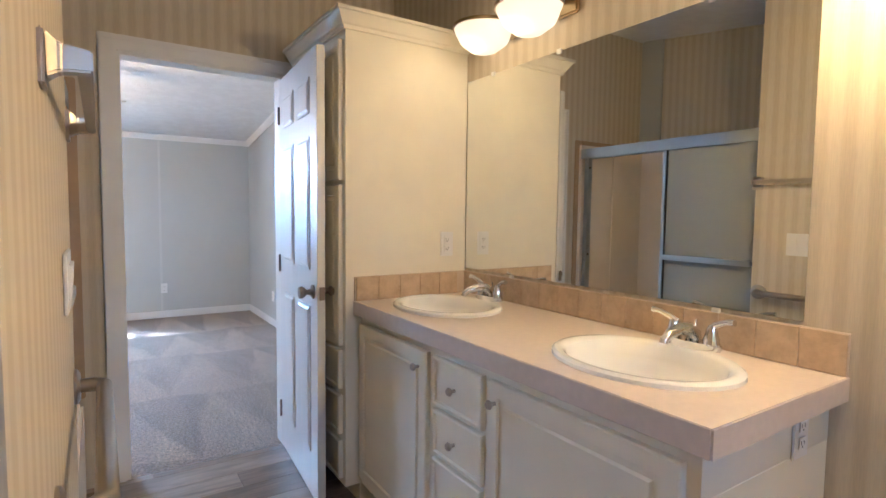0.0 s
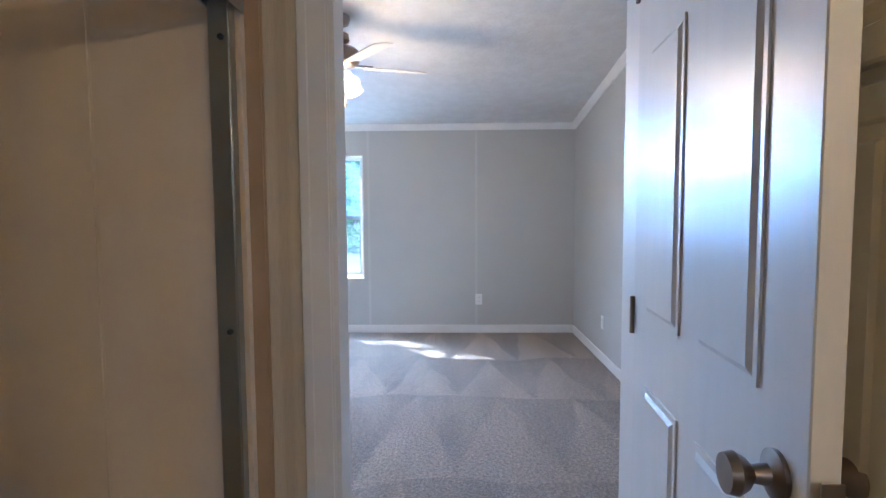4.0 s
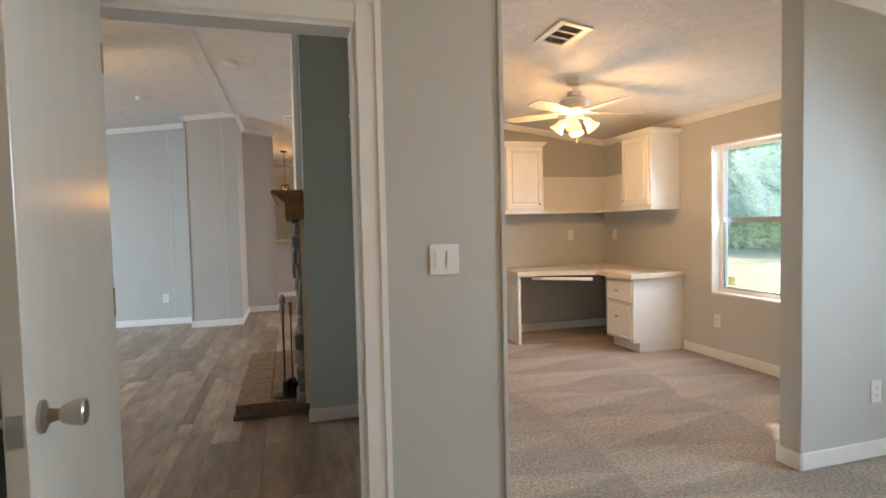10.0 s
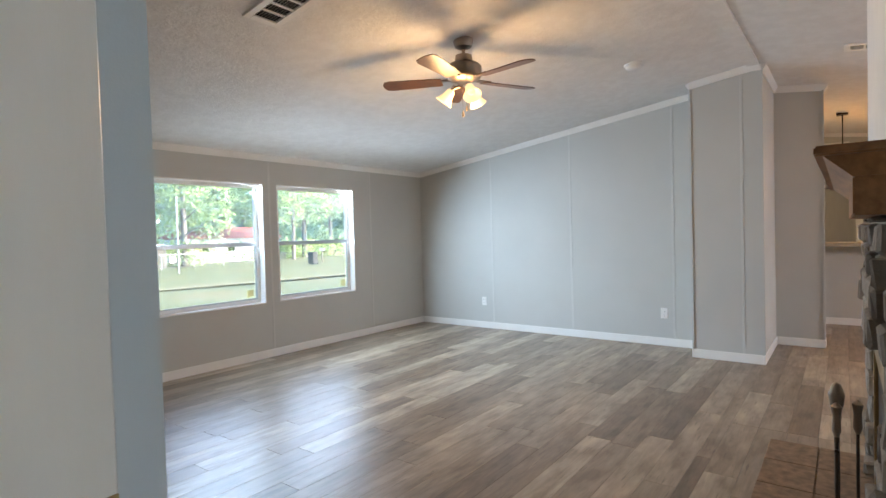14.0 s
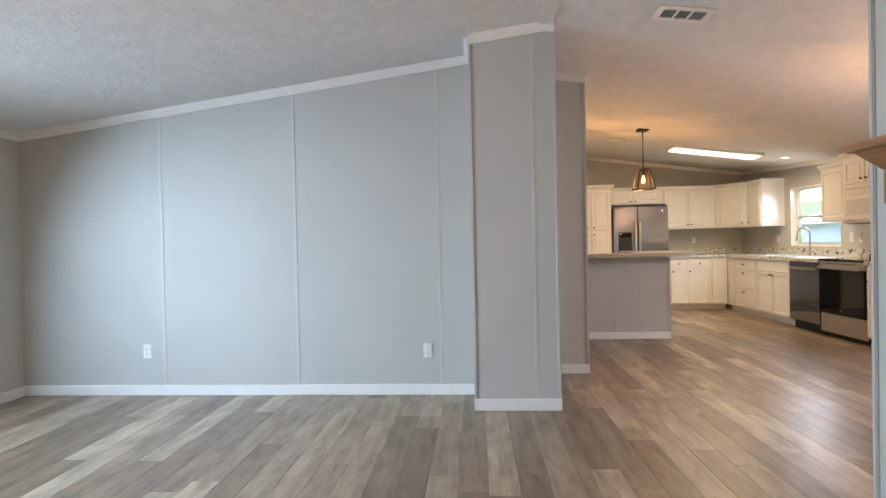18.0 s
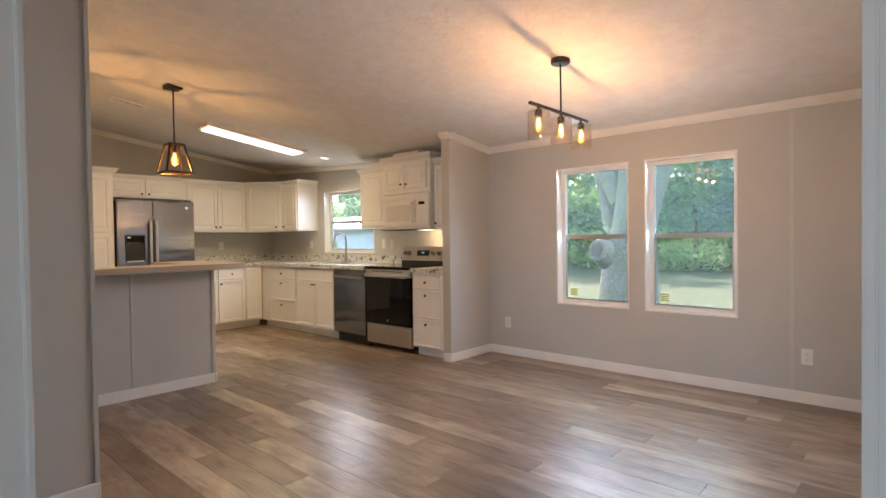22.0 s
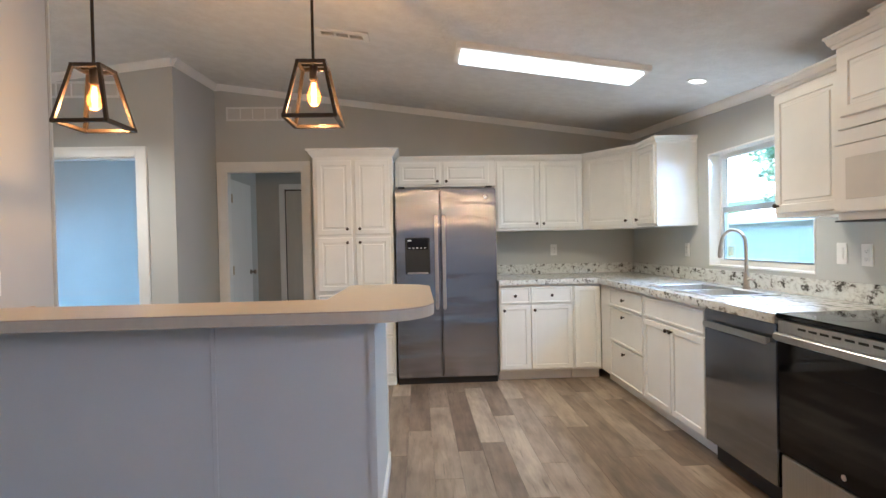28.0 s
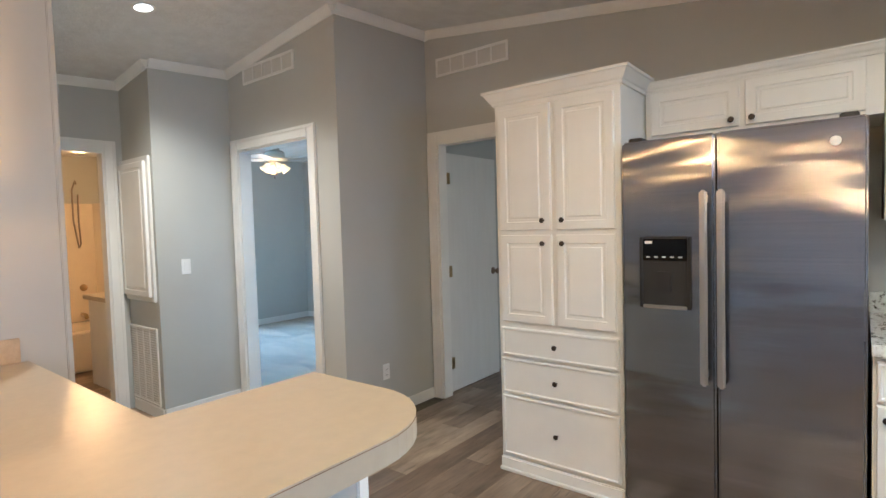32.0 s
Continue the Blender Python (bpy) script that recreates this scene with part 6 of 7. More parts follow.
# fridge, dishwasher, range, microwave
fr = thing("refrigerator", -12.71, 4.525, 0, 90, "stainless side-by-side refrigerator with water dispenser", "refrigerator")
FWd, FH = 0.90, 1.74
part("case", boxes((0.004, FWd - 0.004, 0.065, 0.74, 0.03, FH - 0.02)), "rubber", fr)
part("base_grille", boxes((0.01, FWd - 0.01, 0.03, 0.70, 0.0, 0.055)), "rubber", fr, "black base grille")
part("door", rounded(boxes((0.004, 0.395, 0.0, 0.062, 0.06, FH)), 0.010, 3), "steel", fr, "freezer door")
part("door", rounded(boxes((0.402, FWd - 0.004, 0.0, 0.062, 0.06, FH)), 0.010, 3), "steel", fr)
for x_ in (0.343, 0.409):
    h = part("handle", rounded(boxes((x_, x_ + 0.031, -0.055, -0.035, 0.67, 1.50)), 0.008, 3), "steelh", fr, "long bar handle")
    for z_ in (0.70, 1.45):
        part("handle_post", boxes((x_ + 0.006, x_ + 0.025, -0.036, 0.001, z_, z_ + 0.03)), "steelh", h)
dp = part("dispenser", rounded(boxes((0.085, 0.300, -0.006, 0.004, 0.985, 1.305)), 0.006), "rubber", fr, "black water and ice dispenser")
part("control_panel", rounded(boxes((0.10, 0.285, -0.010, -0.005, 1.20, 1.295)), 0.003), "blackglass", dp)
part("display", boxes((0.16, 0.225, -0.0115, -0.0098, 1.245, 1.268)), "blackglass", dp)
part("recess", boxes((0.11, 0.275, -0.008, -0.005, 1.0, 1.19)), "dark", dp, "dark dispenser alcove")
part("dispenser_rim", rounded(boxes((0.083, 0.098, -0.010, 0.0, 0.985, 1.305), (0.287, 0.302, -0.010, 0.0, 0.985, 1.305), (0.098, 0.287, -0.010, 0.0, 1.297, 1.307)), 0.003, 1), "rubber", dp)
for k in range(5):
    part("touch_key", boxes((0.115 + k * 0.034, 0.130 + k * 0.034, -0.0112, -0.0100, 1.212, 1.218)), "screen", dp)
part("label", boxes((0.108, 0.140, -0.0112, -0.0100, 1.275, 1.287)), "plate", dp)
part("tray", rounded(boxes((0.10, 0.285, -0.02, -0.005, 0.985, 1.0)), 0.003), "steelh", dp)
part("paddle", boxes((0.165, 0.22, -0.014, -0.008, 1.06, 1.15)), "rubber", dp)
part("badge", lathe(bm_new(), [(0.018, 0.001), (0.018, -0.002), (0.0, -0.003)], 20, (0.80, 0.0, 1.655), "y"), "plate", fr, "", True)
for x_ in (0.03, FWd - 0.09):
    part("hinge_cap", rounded(boxes((x_, x_ + 0.06, 0.02, 0.12, FH - 0.005, FH + 0.018)), 0.004), "rubber", fr)

dwm = thing("dishwasher", -10.967, CF - 0.012, 0, 0, "stainless dishwasher with bar handle", "dishwasher")
part("tub", boxes((0.004, 0.601, 0.03, 0.60, 0.10, 0.865)), "rubber", dwm)
part("door", rounded(boxes((0.003, 0.602, -0.012, 0.03, 0.115, 0.862)), 0.005), "steel", dwm)
part("kick_plate", boxes((0.01, 0.595, 0.05, 0.10, 0.0, 0.105)), "rubber", dwm)
part("handle", rounded(boxes((0.035, 0.57, -0.045, -0.030, 0.765, 0.80)), 0.006), "steelh", dwm)
for x_ in (0.05, 0.54):
    part("handle_post", boxes((x_, x_ + 0.018, -0.032, -0.011, 0.772, 0.793)), "steelh", dwm)

rg = thing("range", -10.358, CF - 0.012, 0, 0, "freestanding range with black glass top and oven door", "range")
RW = 0.736
part("body", boxes((0.0, RW, 0.03, 0.645, 0.03, 0.895)), "black", rg)
part("drawer", rounded(boxes((0.006, RW - 0.006, -0.005, 0.03, 0.06, 0.275)), 0.005), "steelh", rg)
od = part("oven_door", rounded(boxes((0.004, RW - 0.004, -0.014, 0.03, 0.285, 0.80)), 0.006), "blackglass", rg, "black glass oven door")
part("oven_window", rounded(boxes((0.12, RW - 0.12, -0.0148, -0.013, 0.42, 0.70)), 0.0006, 1), "blackglass", od)
part("badge", lathe(bm_new(), [(0.012, 0.0), (0.012, -0.002), (0.0, -0.0025)], 16, (RW / 2, -0.014, 0.33), "y"), "steelh", od)
part("vent_trim", rounded(boxes((0.004, RW - 0.004, -0.014, 0.03, 0.805, 0.885)), 0.004), "steelh", rg)
for k in range(8):
    part("vent_slot", rounded(boxes((0.13 + k * 0.062, 0.175 + k * 0.062, -0.0155, -0.013, 0.858, 0.868)), 0.0008, 1), "dark", rg)
hb = part("oven_handle", rounded(boxes((0.025, RW - 0.025, -0.058, -0.035, 0.800, 0.838)), 0.008, 3), "steelh", rg)
for x_ in (0.035, RW - 0.06):
    part("handle_post", boxes((x_, x_ + 0.025, -0.038, -0.012, 0.806, 0.832)), "steelh", hb)
ck = part("cooktop", rounded(boxes((-0.006, RW + 0.006, -0.02, 0.56, 0.893, 0.916)), 0.005), "blackglass", rg)
for x_, y_, r_ in ((0.19, 0.13, 0.10), (0.55, 0.13, 0.085), (0.19, 0.41, 0.075), (0.55, 0.41, 0.10)):
    part("burner_ring", lathe(bm_new(), [(r_, 0.9162), (r_ - 0.003, 0.9164), (r_ - 0.005, 0.9162)], 40, (x_, y_, 0), "z", True), "rubber", ck)
bg = bm_new()
vs = [bg.verts.new(p) for p in ((0, 0.56, 0.90), (RW, 0.56, 0.90), (RW, 0.645, 0.90), (0, 0.645, 0.90), (0, 0.60, 1.12), (RW, 0.60, 1.12), (RW, 0.645, 1.12), (0, 0.645, 1.12))]
for f in ((0, 3, 2, 1), (4, 5, 6, 7), (0, 1, 5, 4), (1, 2, 6, 5), (2, 3, 7, 6), (3, 0, 4, 7)):
    bg.faces.new([vs[i] for i in f])
bgp = part("backguard", rounded(bg, 0.006), "steelh", rg, "brushed steel control panel")
part("lower_panel", boxes((0.005, RW - 0.005, 0.553, 0.5615, 0.905, 0.96)), "rubber", bgp)
tilt_ = math.degrees(math.atan2(0.04, 0.22))
part("display", boxes((-0.10, 0.10, -0.003, 0.001, -0.03, 0.035)), "blackglass", bgp, "dark display", False, pose(RW * 0.46, 0.587, 1.045, -tilt_, 0, 0))
part("clock_digits", boxes((-0.022, -0.012, -0.0042, -0.003, 0.0, 0.016), (-0.006, 0.004, -0.0042, -0.003, 0.0, 0.016), (0.010, 0.020, -0.0042, -0.003, 0.0, 0.016)), "clock", bgp, "", False, pose(RW * 0.46, 0.587, 1.045, -tilt_, 0, 0))
for x_ in (0.05, 0.115, 0.51, 0.595, 0.68):
    part("control_knob", lathe(bm_new(), [(0.026, 0.0), (0.026, -0.006), (0.022, -0.010), (0.020, -0.030), (0.0, -0.031)], 22, (0, 0, 0), "y"), "pewter", bgp, "", True, pose(x_, 0.584, 1.045, -tilt_, 0, 0))

mw = thing("microwave", -10.33, 6.58, 1.325, 0, "white microwave oven mounted above the range", "microwave")
part("body", rounded(boxes((0.0, 0.755, 0.02, 0.418, 0.0, 0.395)), 0.004), "plate", mw)
mdo = part("door", rounded(boxes((0.004, 0.545, -0.004, 0.02, 0.035, 0.325)), 0.005), "plate", mw)
part("door_window", rounded(boxes((0.075, 0.46, -0.0055, -0.003, 0.09, 0.27)), 0.001, 1), "screen", mdo, "pale grey window")
part("handle", rounded(boxes((0.505, 0.53, -0.045, -0.025, 0.06, 0.30)), 0.006, 2), "plate", mdo)
for z_ in (0.07, 0.27):
    part("handle_post", boxes((0.51, 0.525, -0.027, -0.003, z_, z_ + 0.02)), "plate", mdo)
cp = part("control_panel", rounded(boxes((0.55, 0.752, -0.004, 0.02, 0.035, 0.325)), 0.004), "plate", mw)
part("display", boxes((0.60, 0.69, -0.006, -0.003, 0.265, 0.295)), "blackglass", cp)
for r_ in range(7):
    part("keypad_row", boxes(*[(0.615 + c_ * 0.028, 0.629 + c_ * 0.028, -0.0048, -0.0035, 0.06 + r_ * 0.027, 0.065 + r_ * 0.027) for c_ in range(3)]), "screen", cp)
part("top_trim", rounded(boxes((0.004, 0.751, 0.0, 0.02, 0.33, 0.39)), 0.003), "plate", mw)
part("badge", lathe(bm_new(), [(0.010, 0.0), (0.010, -0.002), (0.0, -0.0025)], 14, (0.375, 0.0, 0.36), "y"), "steelh", mw)
part("underside", boxes((0.01, 0.745, 0.0, 0.40, -0.008, 0.0)), "rubber", mw)
part("hood_lamp", boxes((0.48, 0.60, 0.10, 0.18, -0.011, -0.008)), "can", mw)
lamp("hood_bulb", -9.79, 6.80, 1.285, 1.6, (1.0, 0.72, 0.42), 0.03)

UB, UT = 1.355, 2.045


def wall_unit(x, y, rz, w, d, z0, z1, label, fronts, crown_pts=None, kmat="bronze", ch_=0.05):
    o = thing("wall_cabinet", x, y, z0, rz, label, "cabinet", "kitchen wall cabinets")
    carcass(o, w, d, 0, z1 - z0, "cab")
    for fx, fz, fw, fh, kn in fronts:
        front(o, "door", fx, fz, fw, fh, kn=kn, kmat=kmat)
    if crown_pts:
        cornice(o, crown_pts, z1 - z0 - 0.012, "cab", ch_, 0.035)
    return o


h_ = UT - UB - 0.05
UX = -13.10
wall_unit(UX, 5.475, 90, 0.855, 0.399, UB, UT, "white two-door kitchen wall cabinet", [(0.015, 0.025, 0.41, h_, (0.38, 0.04)), (0.43, 0.025, 0.41, h_, (0.03, 0.04))], [(0.0, 0.0), (0.855, 0.0)])
wall_unit(UX, 4.52, 90, 0.953, 0.399, 1.79, UT, "white two-door cabinet above the refrigerator", [(0.03, 0.02, 0.40, 0.21, (0.37, 0.03)), (0.455, 0.02, 0.44, 0.21, (0.03, 0.03))], [(0.0, 0.0), (0.953, 0.0)])
# diagonal corner unit
dg = thing("wall_cabinet", -13.3, 6.8, UB, 0, "white diagonal corner kitchen wall cabinet", "cabinet", "kitchen wall cabinets")
dg.location = (0, 0, UB)
bm = bm_new()
prism(bm, [(-13.499, 6.332), (UX, 6.332), (-12.602, 6.66), (-12.602, N - 0.001), (-13.499, N - 0.001)], 0, UT - UB)
part("body", bm, "cab", dg)
a_ = math.degrees(math.atan2(6.66 - 6.332, -12.602 - UX))
ln_ = math.hypot(6.66 - 6.332, -12.602 - UX)
d_ = part("door", panel_door(ln_ - 0.10, h_), "cab", dg, "", False, pose(UX, 6.332, 0.025, 0, 0, a_) @ pose(0.05, 0, 0))
knob(d_, ln_ - 0.15, -0.02, 0.04)
cornice(dg, [(UX, 6.332), (-12.602, 6.66)], UT - UB - 0.012, "cab", 0.05, 0.035)
wall_unit(-12.60, 6.66, 0, 0.375, N - 6.661, UB, UT, "white one-door kitchen wall cabinet beside the window", [(0.02, 0.025, 0.335, h_, (0.03, 0.04))], [(0.0, 0.0), (0.375, 0.0), (0.375, 0.33)])
wall_unit(-10.82, 6.66, 0, 0.488, N - 6.661, UB, 2.03, "white one-door kitchen wall cabinet beside the window", [(0.02, 0.025, 0.445, h_ - 0.02, (0.03, 0.04))], [(0.0, 0.33), (0.0, 0.0), (0.488, 0.0)], ch_=0.06)
wall_unit(-10.33, 6.60, 0, 0.755, N - 6.601, 1.725, 2.10, "white two-door cabinet above the microwave", [(0.04, 0.05, 0.325, 0.28, (0.295, 0.05)), (0.385, 0.05, 0.325, 0.28, (0.03, 0.05))], [(0.0, 0.38), (0.0, 0.0), (0.755, 0.0), (0.755, 0.38)], ch_=0.06)
wall_unit(-9.572, 6.66, 0, 0.380, N - 6.661, 1.315, 2.03, "white one-door kitchen wall cabinet beside the wall end", [(0.02, 0.025, 0.34, 0.66, (0.03, 0.04))], [(0.0, 0.0), (0.38, 0.0)], ch_=0.06)
hc = thing("vent_chase", -10.13, 6.625, 2.10, 0, "wooden vent cover box above the microwave cabinet", "vent cover")
part("box", rounded(boxes((0.0, 0.36, 0.0, 0.25, 0.0, zc(6.875) - 2.102)), 0.003), "cab", hc)
cornice(hc, [(0.0, 0.12), (0.0, 0.0), (0.36, 0.0), (0.36, 0.12)], zc(6.625) - 2.10 - 0.075, "cab", 0.05, 0.03)

pn = thing("pantry_cabinet", -12.76, 3.81, 0, 90, "tall white pantry cabinet with four doors and three drawers", "cabinet")
PW = 0.70
carcass(pn, PW, 0.739, 0, 2.045, "cab", 0.0)
for x_, kx in ((0.03, 0.265), (0.365, 0.04)):
    front(pn, "door", x_, 1.345, 0.305, 0.655, kn=(kx, 0.05))
    front(pn, "door", x_, 0.845, 0.305, 0.475, kn=(kx, 0.43))
for z_, hh in ((0.655, 0.155), (0.445, 0.195), (0.095, 0.335)):
    front(pn, "drawer", 0.02, z_, 0.66, hh, raised=False, frame_w=0.010, kn=(0.33, hh / 2))
part("base_trim", rounded(boxes((0.0, PW, -0.02, 0.0, 0.0, 0.075)), 0.006), "cab", pn)
part("shoe_trim", rounded(boxes((0.0, PW, -0.034, -0.02, 0.0, 0.02)), 0.004), "cab", pn)
cornice(pn, [(0.0, 0.70), (0.0, 0.0), (PW, 0.0), (PW, 0.34)], 2.03, "cab", 0.075, 0.055)

# breakfast bar
bw = tagged(new("bar_half_wall"), "grey painted half wall under the breakfast bar", "half wall", "", "structure")
part("panel", boxes((-10.33, -10.21, 2.752, 4.53, 0, 0.985), (-11.05, -10.33, 4.41, 4.53, 0, 0.985)), "wall", bw)
part("corner_batten", rounded(boxes((-10.213, -10.200, 4.505, 4.537, 0.0, 0.985)), 0.003), "wall", bw)
part("batten", rounded(boxes((-10.210, -10.204, 3.88, 3.90, 0.085, 0.985)), 0.002, 1), "wall", bw)
part("end_batten", rounded(boxes((-11.062, -11.03, 4.525, 4.536, 0.0, 0.985)), 0.003), "trim", bw)
part("baseboard", rounded(boxes((-11.05, -10.197, 4.53, 4.543, 0.0, 0.085)), 0.004), "trim", bw)
bt = thing("breakfast_bar", -10.2, 4.2, 1.03, 0, "beige laminate L-shaped breakfast bar top with rounded corners", "bar top")
bt.location = (0, 0, 0)


def arc(cx, cy, r, a0, a1, n=10):
    return [(cx + r * math.cos(radians(a0 + (a1 - a0) * k / n)), cy + r * math.sin(radians(a0 + (a1 - a0) * k / n))) for k in range(n + 1)]


R1, R2 = 0.24, 0.20
ol = [(-9.93, 2.752)] + arc(-9.93 - R1, 4.78 - R1, R1, 0, 90) + arc(-11.08 + R2, 4.78 - R2, R2, 90, 180) + [(-11.08, 4.33), (-10.34, 4.33), (-10.34, 2.752)]
bm = bm_new()
prism(bm, ol, 0.985, 1.03)
bmesh.ops.bevel(bm, geom=[e for e in bm.edges if abs(e.verts[0].co.z - e.verts[1].co.z) < 1e-5], offset=0.003, segments=1, affect="EDGES")
part("top", bm, "bar", bt)
part("edge_line", prism(bm_new(), [(x + (0.0012 if x > -10.3 else 0), y + (0.0012 if y > 4.5 else 0)) for x, y in ol], 1.0262, 1.0272), "hearth", bt, "dark joint line along the edge")
lcn = thing("lower_counter", -10.6, 3.8, 0, 0, "beige laminate counter behind the breakfast bar", "countertop")
lcn.location = (0, 0, 0)
part("top", rounded(boxes((-10.87, -10.331, 2.752, 4.409, 0.845, 0.885)), 0.004), "bar", lcn)
part("upstand", rounded(boxes((-10.84, -10.345, 2.752, 2.768, 0.886, 0.985)), 0.003), "tile", lcn, "tan upstand")
part("base", boxes((-10.82, -10.331, 2.752, 4.409, 0.0, 0.845)), "cab", lcn)
switch(-10.60, 2.751, 1.115, 180, 1, "white rocker switch beside the bar")

outlet(-13.499, 6.14, 1.155, 90, "white outlet above the worktop")
outlet(-12.40, N - 0.001, 1.155, 0, "white outlet above the worktop")
switch(-10.78, N - 0.001, 1.16, 0, 1, "white rocker switch beside the window")
outlet(-10.62, N - 0.001, 1.155, 0, "white outlet above the worktop")

# fluorescent ceiling fixture
fl = new("ceiling_light")
tagged(fl, "long flush fluorescent ceiling light, lit", "ceiling light")
fl.matrix_basis = pose(-11.40, 5.59, zc(5.59, -11.40), -math.degrees(math.atan(PITCH)), 0, 0)
part("frame", rounded(boxes((-0.145, 0.145, -0.61, 0.61, -0.045, -0.0)), 0.006), "plate", fl)
part("diffuser", rounded(boxes((-0.115, 0.115, -0.575, 0.575, -0.062, -0.045)), 0.006), "tube", fl, "lit white diffuser")
al = bpy.data.lights.new("fluorescent_tubes", "AREA")
al.shape, al.size, al.size_y, al.energy, al.color = "RECTANGLE", 0.22, 1.12, 2.2, (1.0, 0.78, 0.49)
alo = new("fluorescent_tubes", al)
alo.matrix_basis = pose(-11.40, 5.59, zc(5.59, -11.40) - 0.085, -math.degrees(math.atan(PITCH)), 0, 0)
register(-11.40, 4.275, 90, 0.34, 0.15)

# ---- hall and the rooms beyond ----
wall_grille(WEST + 0.001, 3.14, 2.53, 90, 0.65, 0.14, 5)
wall_grille(-12.579, 1.945, 2.52, 90, 0.65, 0.135, 5)
fpn = thing("access_panel", -11.964, 1.08, 0.88, 90, "white raised-panel access door on the hall wall", "access panel")
part("frame", rounded(boxes((-0.27, 0.27, -0.02, 0, 0.0, 1.08)), 0.004), "trim", fpn)
part("door", panel_door(0.46, 1.0, 0.022, 0.05), "trim", fpn, "", False, pose(-0.23, -0.02, 0.04))
wall_grille(-11.964, 1.08, 0.09, 90, 0.50, 0.59, 4, "white return-air grille low on the hall wall", True)
switch(-12.17, 1.381, 1.13, 180, 1)
outlet(-12.95, 2.701, 0.335, 180)
hdr = thing("hall_door", WEST - 0.108, 2.772, 0.01, 180.4, "flat white door standing open into the utility room", "door")
part("leaf", rounded(boxes((0.0, 0.76, 0.0, 0.035, 0, 1.96)), 0.002, 1), "leaf", hdr)
for z_ in (0.25, 1.0, 1.75):
    part("hinge", rounded(boxes((-0.006, 0.030, -0.036, 0.003, z_ - 0.045, z_ + 0.045)), 0.001, 1), "brass", hdr, "brass hinge")
door_knobs(hdr, 0.69, 0.95, 0.035, "pewter")
ud = thing("utility_door", WEST - 1.298, 3.06, 0.01, 90, "plain beige door at the end of the utility room", "door")
part("leaf", rounded(boxes((0.012, 0.688, -0.02, 0.0, 0, 1.935)), 0.002, 1), "flatleaf", ud)
# dark strips put in for the shade between leaf and casing
part("rebate", boxes((0.0, 0.012, -0.006, 0.0, 0, 1.95), (0.688, 0.70, -0.006, 0.0, 0, 1.95), (0.012, 0.688, -0.006, 0.0, 1.935, 1.95)), "dark", ud, "dark strip standing in for the shaded gap round the leaf")
part("casing", rounded(boxes((-0.07, 0.0, -0.03, 0, 0, 2.02), (0.70, 0.77, -0.03, 0, 0, 2.02), (0.0, 0.70, -0.03, 0, 1.95, 2.02)), 0.003), "trim", ud)
ceiling_fan(-14.20, -0.40, 30, 0.16, "blade", "blade", "white ceiling fan with lit globe shades in the back bedroom", 4)
lamp("back_bedroom_fan_light", -14.2, -0.40, zc(-0.4, -14.2) - 0.46, 3.0)
outlet(WEST - 4.199, 0.3, 0.335, 90)
# hall bath: tub surround, shower hose, toilet, vanity end
tbn = thing("bathtub", -11.9, -1.05, 0, 0, "almond bathtub with surround in the hall bath", "bathtub")
part("tub", rounded(boxes((-0.60, 0.95, -0.46, 0.28, 0.0, 0.42)), 0.03), "shower", tbn)
part("surround", boxes((-0.62, 1.20, -0.468, -0.45, 0.42, 1.75), (-0.625, -0.60, -0.45, 0.30, 0.42, 1.75)), "shower", tbn)
part("shower_hose", tube(bm_new(), [(-0.45, -0.44, 1.97), (-0.43, -0.40, 2.0), (-0.40, -0.42, 1.9), (-0.40, -0.42, 1.55), (-0.44, -0.42, 1.25), (-0.46, -0.42, 1.3), (-0.45, -0.42, 1.55), (-0.46, -0.43, 1.85)], 0.009, 8), "pewter", tbn, "", True)
part("spout", tube(bm_new(), [(-0.44, -0.45, 0.50), (-0.44, -0.34, 0.50), (-0.44, -0.31, 0.47)], 0.02, 12), "brass", tbn, "", True)
part("valve", lathe(bm_new(), [(0.04, 0.0), (0.035, 0.02), (0.015, 0.05), (0.0, 0.055)], 16, (-0.47, -0.45, 0.80), "y"), "brass", tbn, "", True)
tlt = thing("toilet", -11.62, -0.28, 0, 0, "white toilet in the hall bath", "toilet")
part("bowl", lathe(bm_new(), [(0.10, 0.0), (0.11, 0.15), (0.17, 0.30), (0.19, 0.38), (0.0, 0.385)], 24), "porcelain", tlt, "", True)
part("seat", lathe(bm_new(), [(0.19, 0.385), (0.20, 0.40), (0.18, 0.415), (0.0, 0.418)], 24), "porcelain", tlt, "", True)
hv = thing("hall_bath_vanity", -12.52, -0.25, 0, 0, "white vanity cabinet in the hall bath", "cabinet")
part("body", boxes((0.0, 0.50, 0.0, 0.90, 0.0, 0.80)), "cab", hv)
part("top", rounded(boxes((0.0, 0.54, -0.02, 0.92, 0.80, 0.84)), 0.004), "bar", hv)
lamp("hall_bath_light", -11.9, 0.1, 2.0, 11.0, (1.0, 0.52, 0.20), 0.05)


# ---- outdoors ----
def field(name, half, cells, mat, z, label):
    bm = bm_new()
    rng = random.Random(5)
    xs = [((2 * k / cells - 1) ** 3) * half - 5 for k in range(cells + 1)]
    ys = [((2 * k / cells - 1) ** 3) * half + 3 for k in range(cells + 1)]
    g = [[bm.verts.new((x, y, z + (0.12 * noise.noise(Vector((x * 0.08, y * 0.08, 0))) if max(abs(x + 5), abs(y - 3)) > 14 else 0))) for x in xs] for y in ys]
    for j in range(cells):
        for k in range(cells):
            bm.faces.new((g[j][k], g[j][k + 1], g[j + 1][k + 1], g[j + 1][k]))
    return structure(name, bm, mat, label)


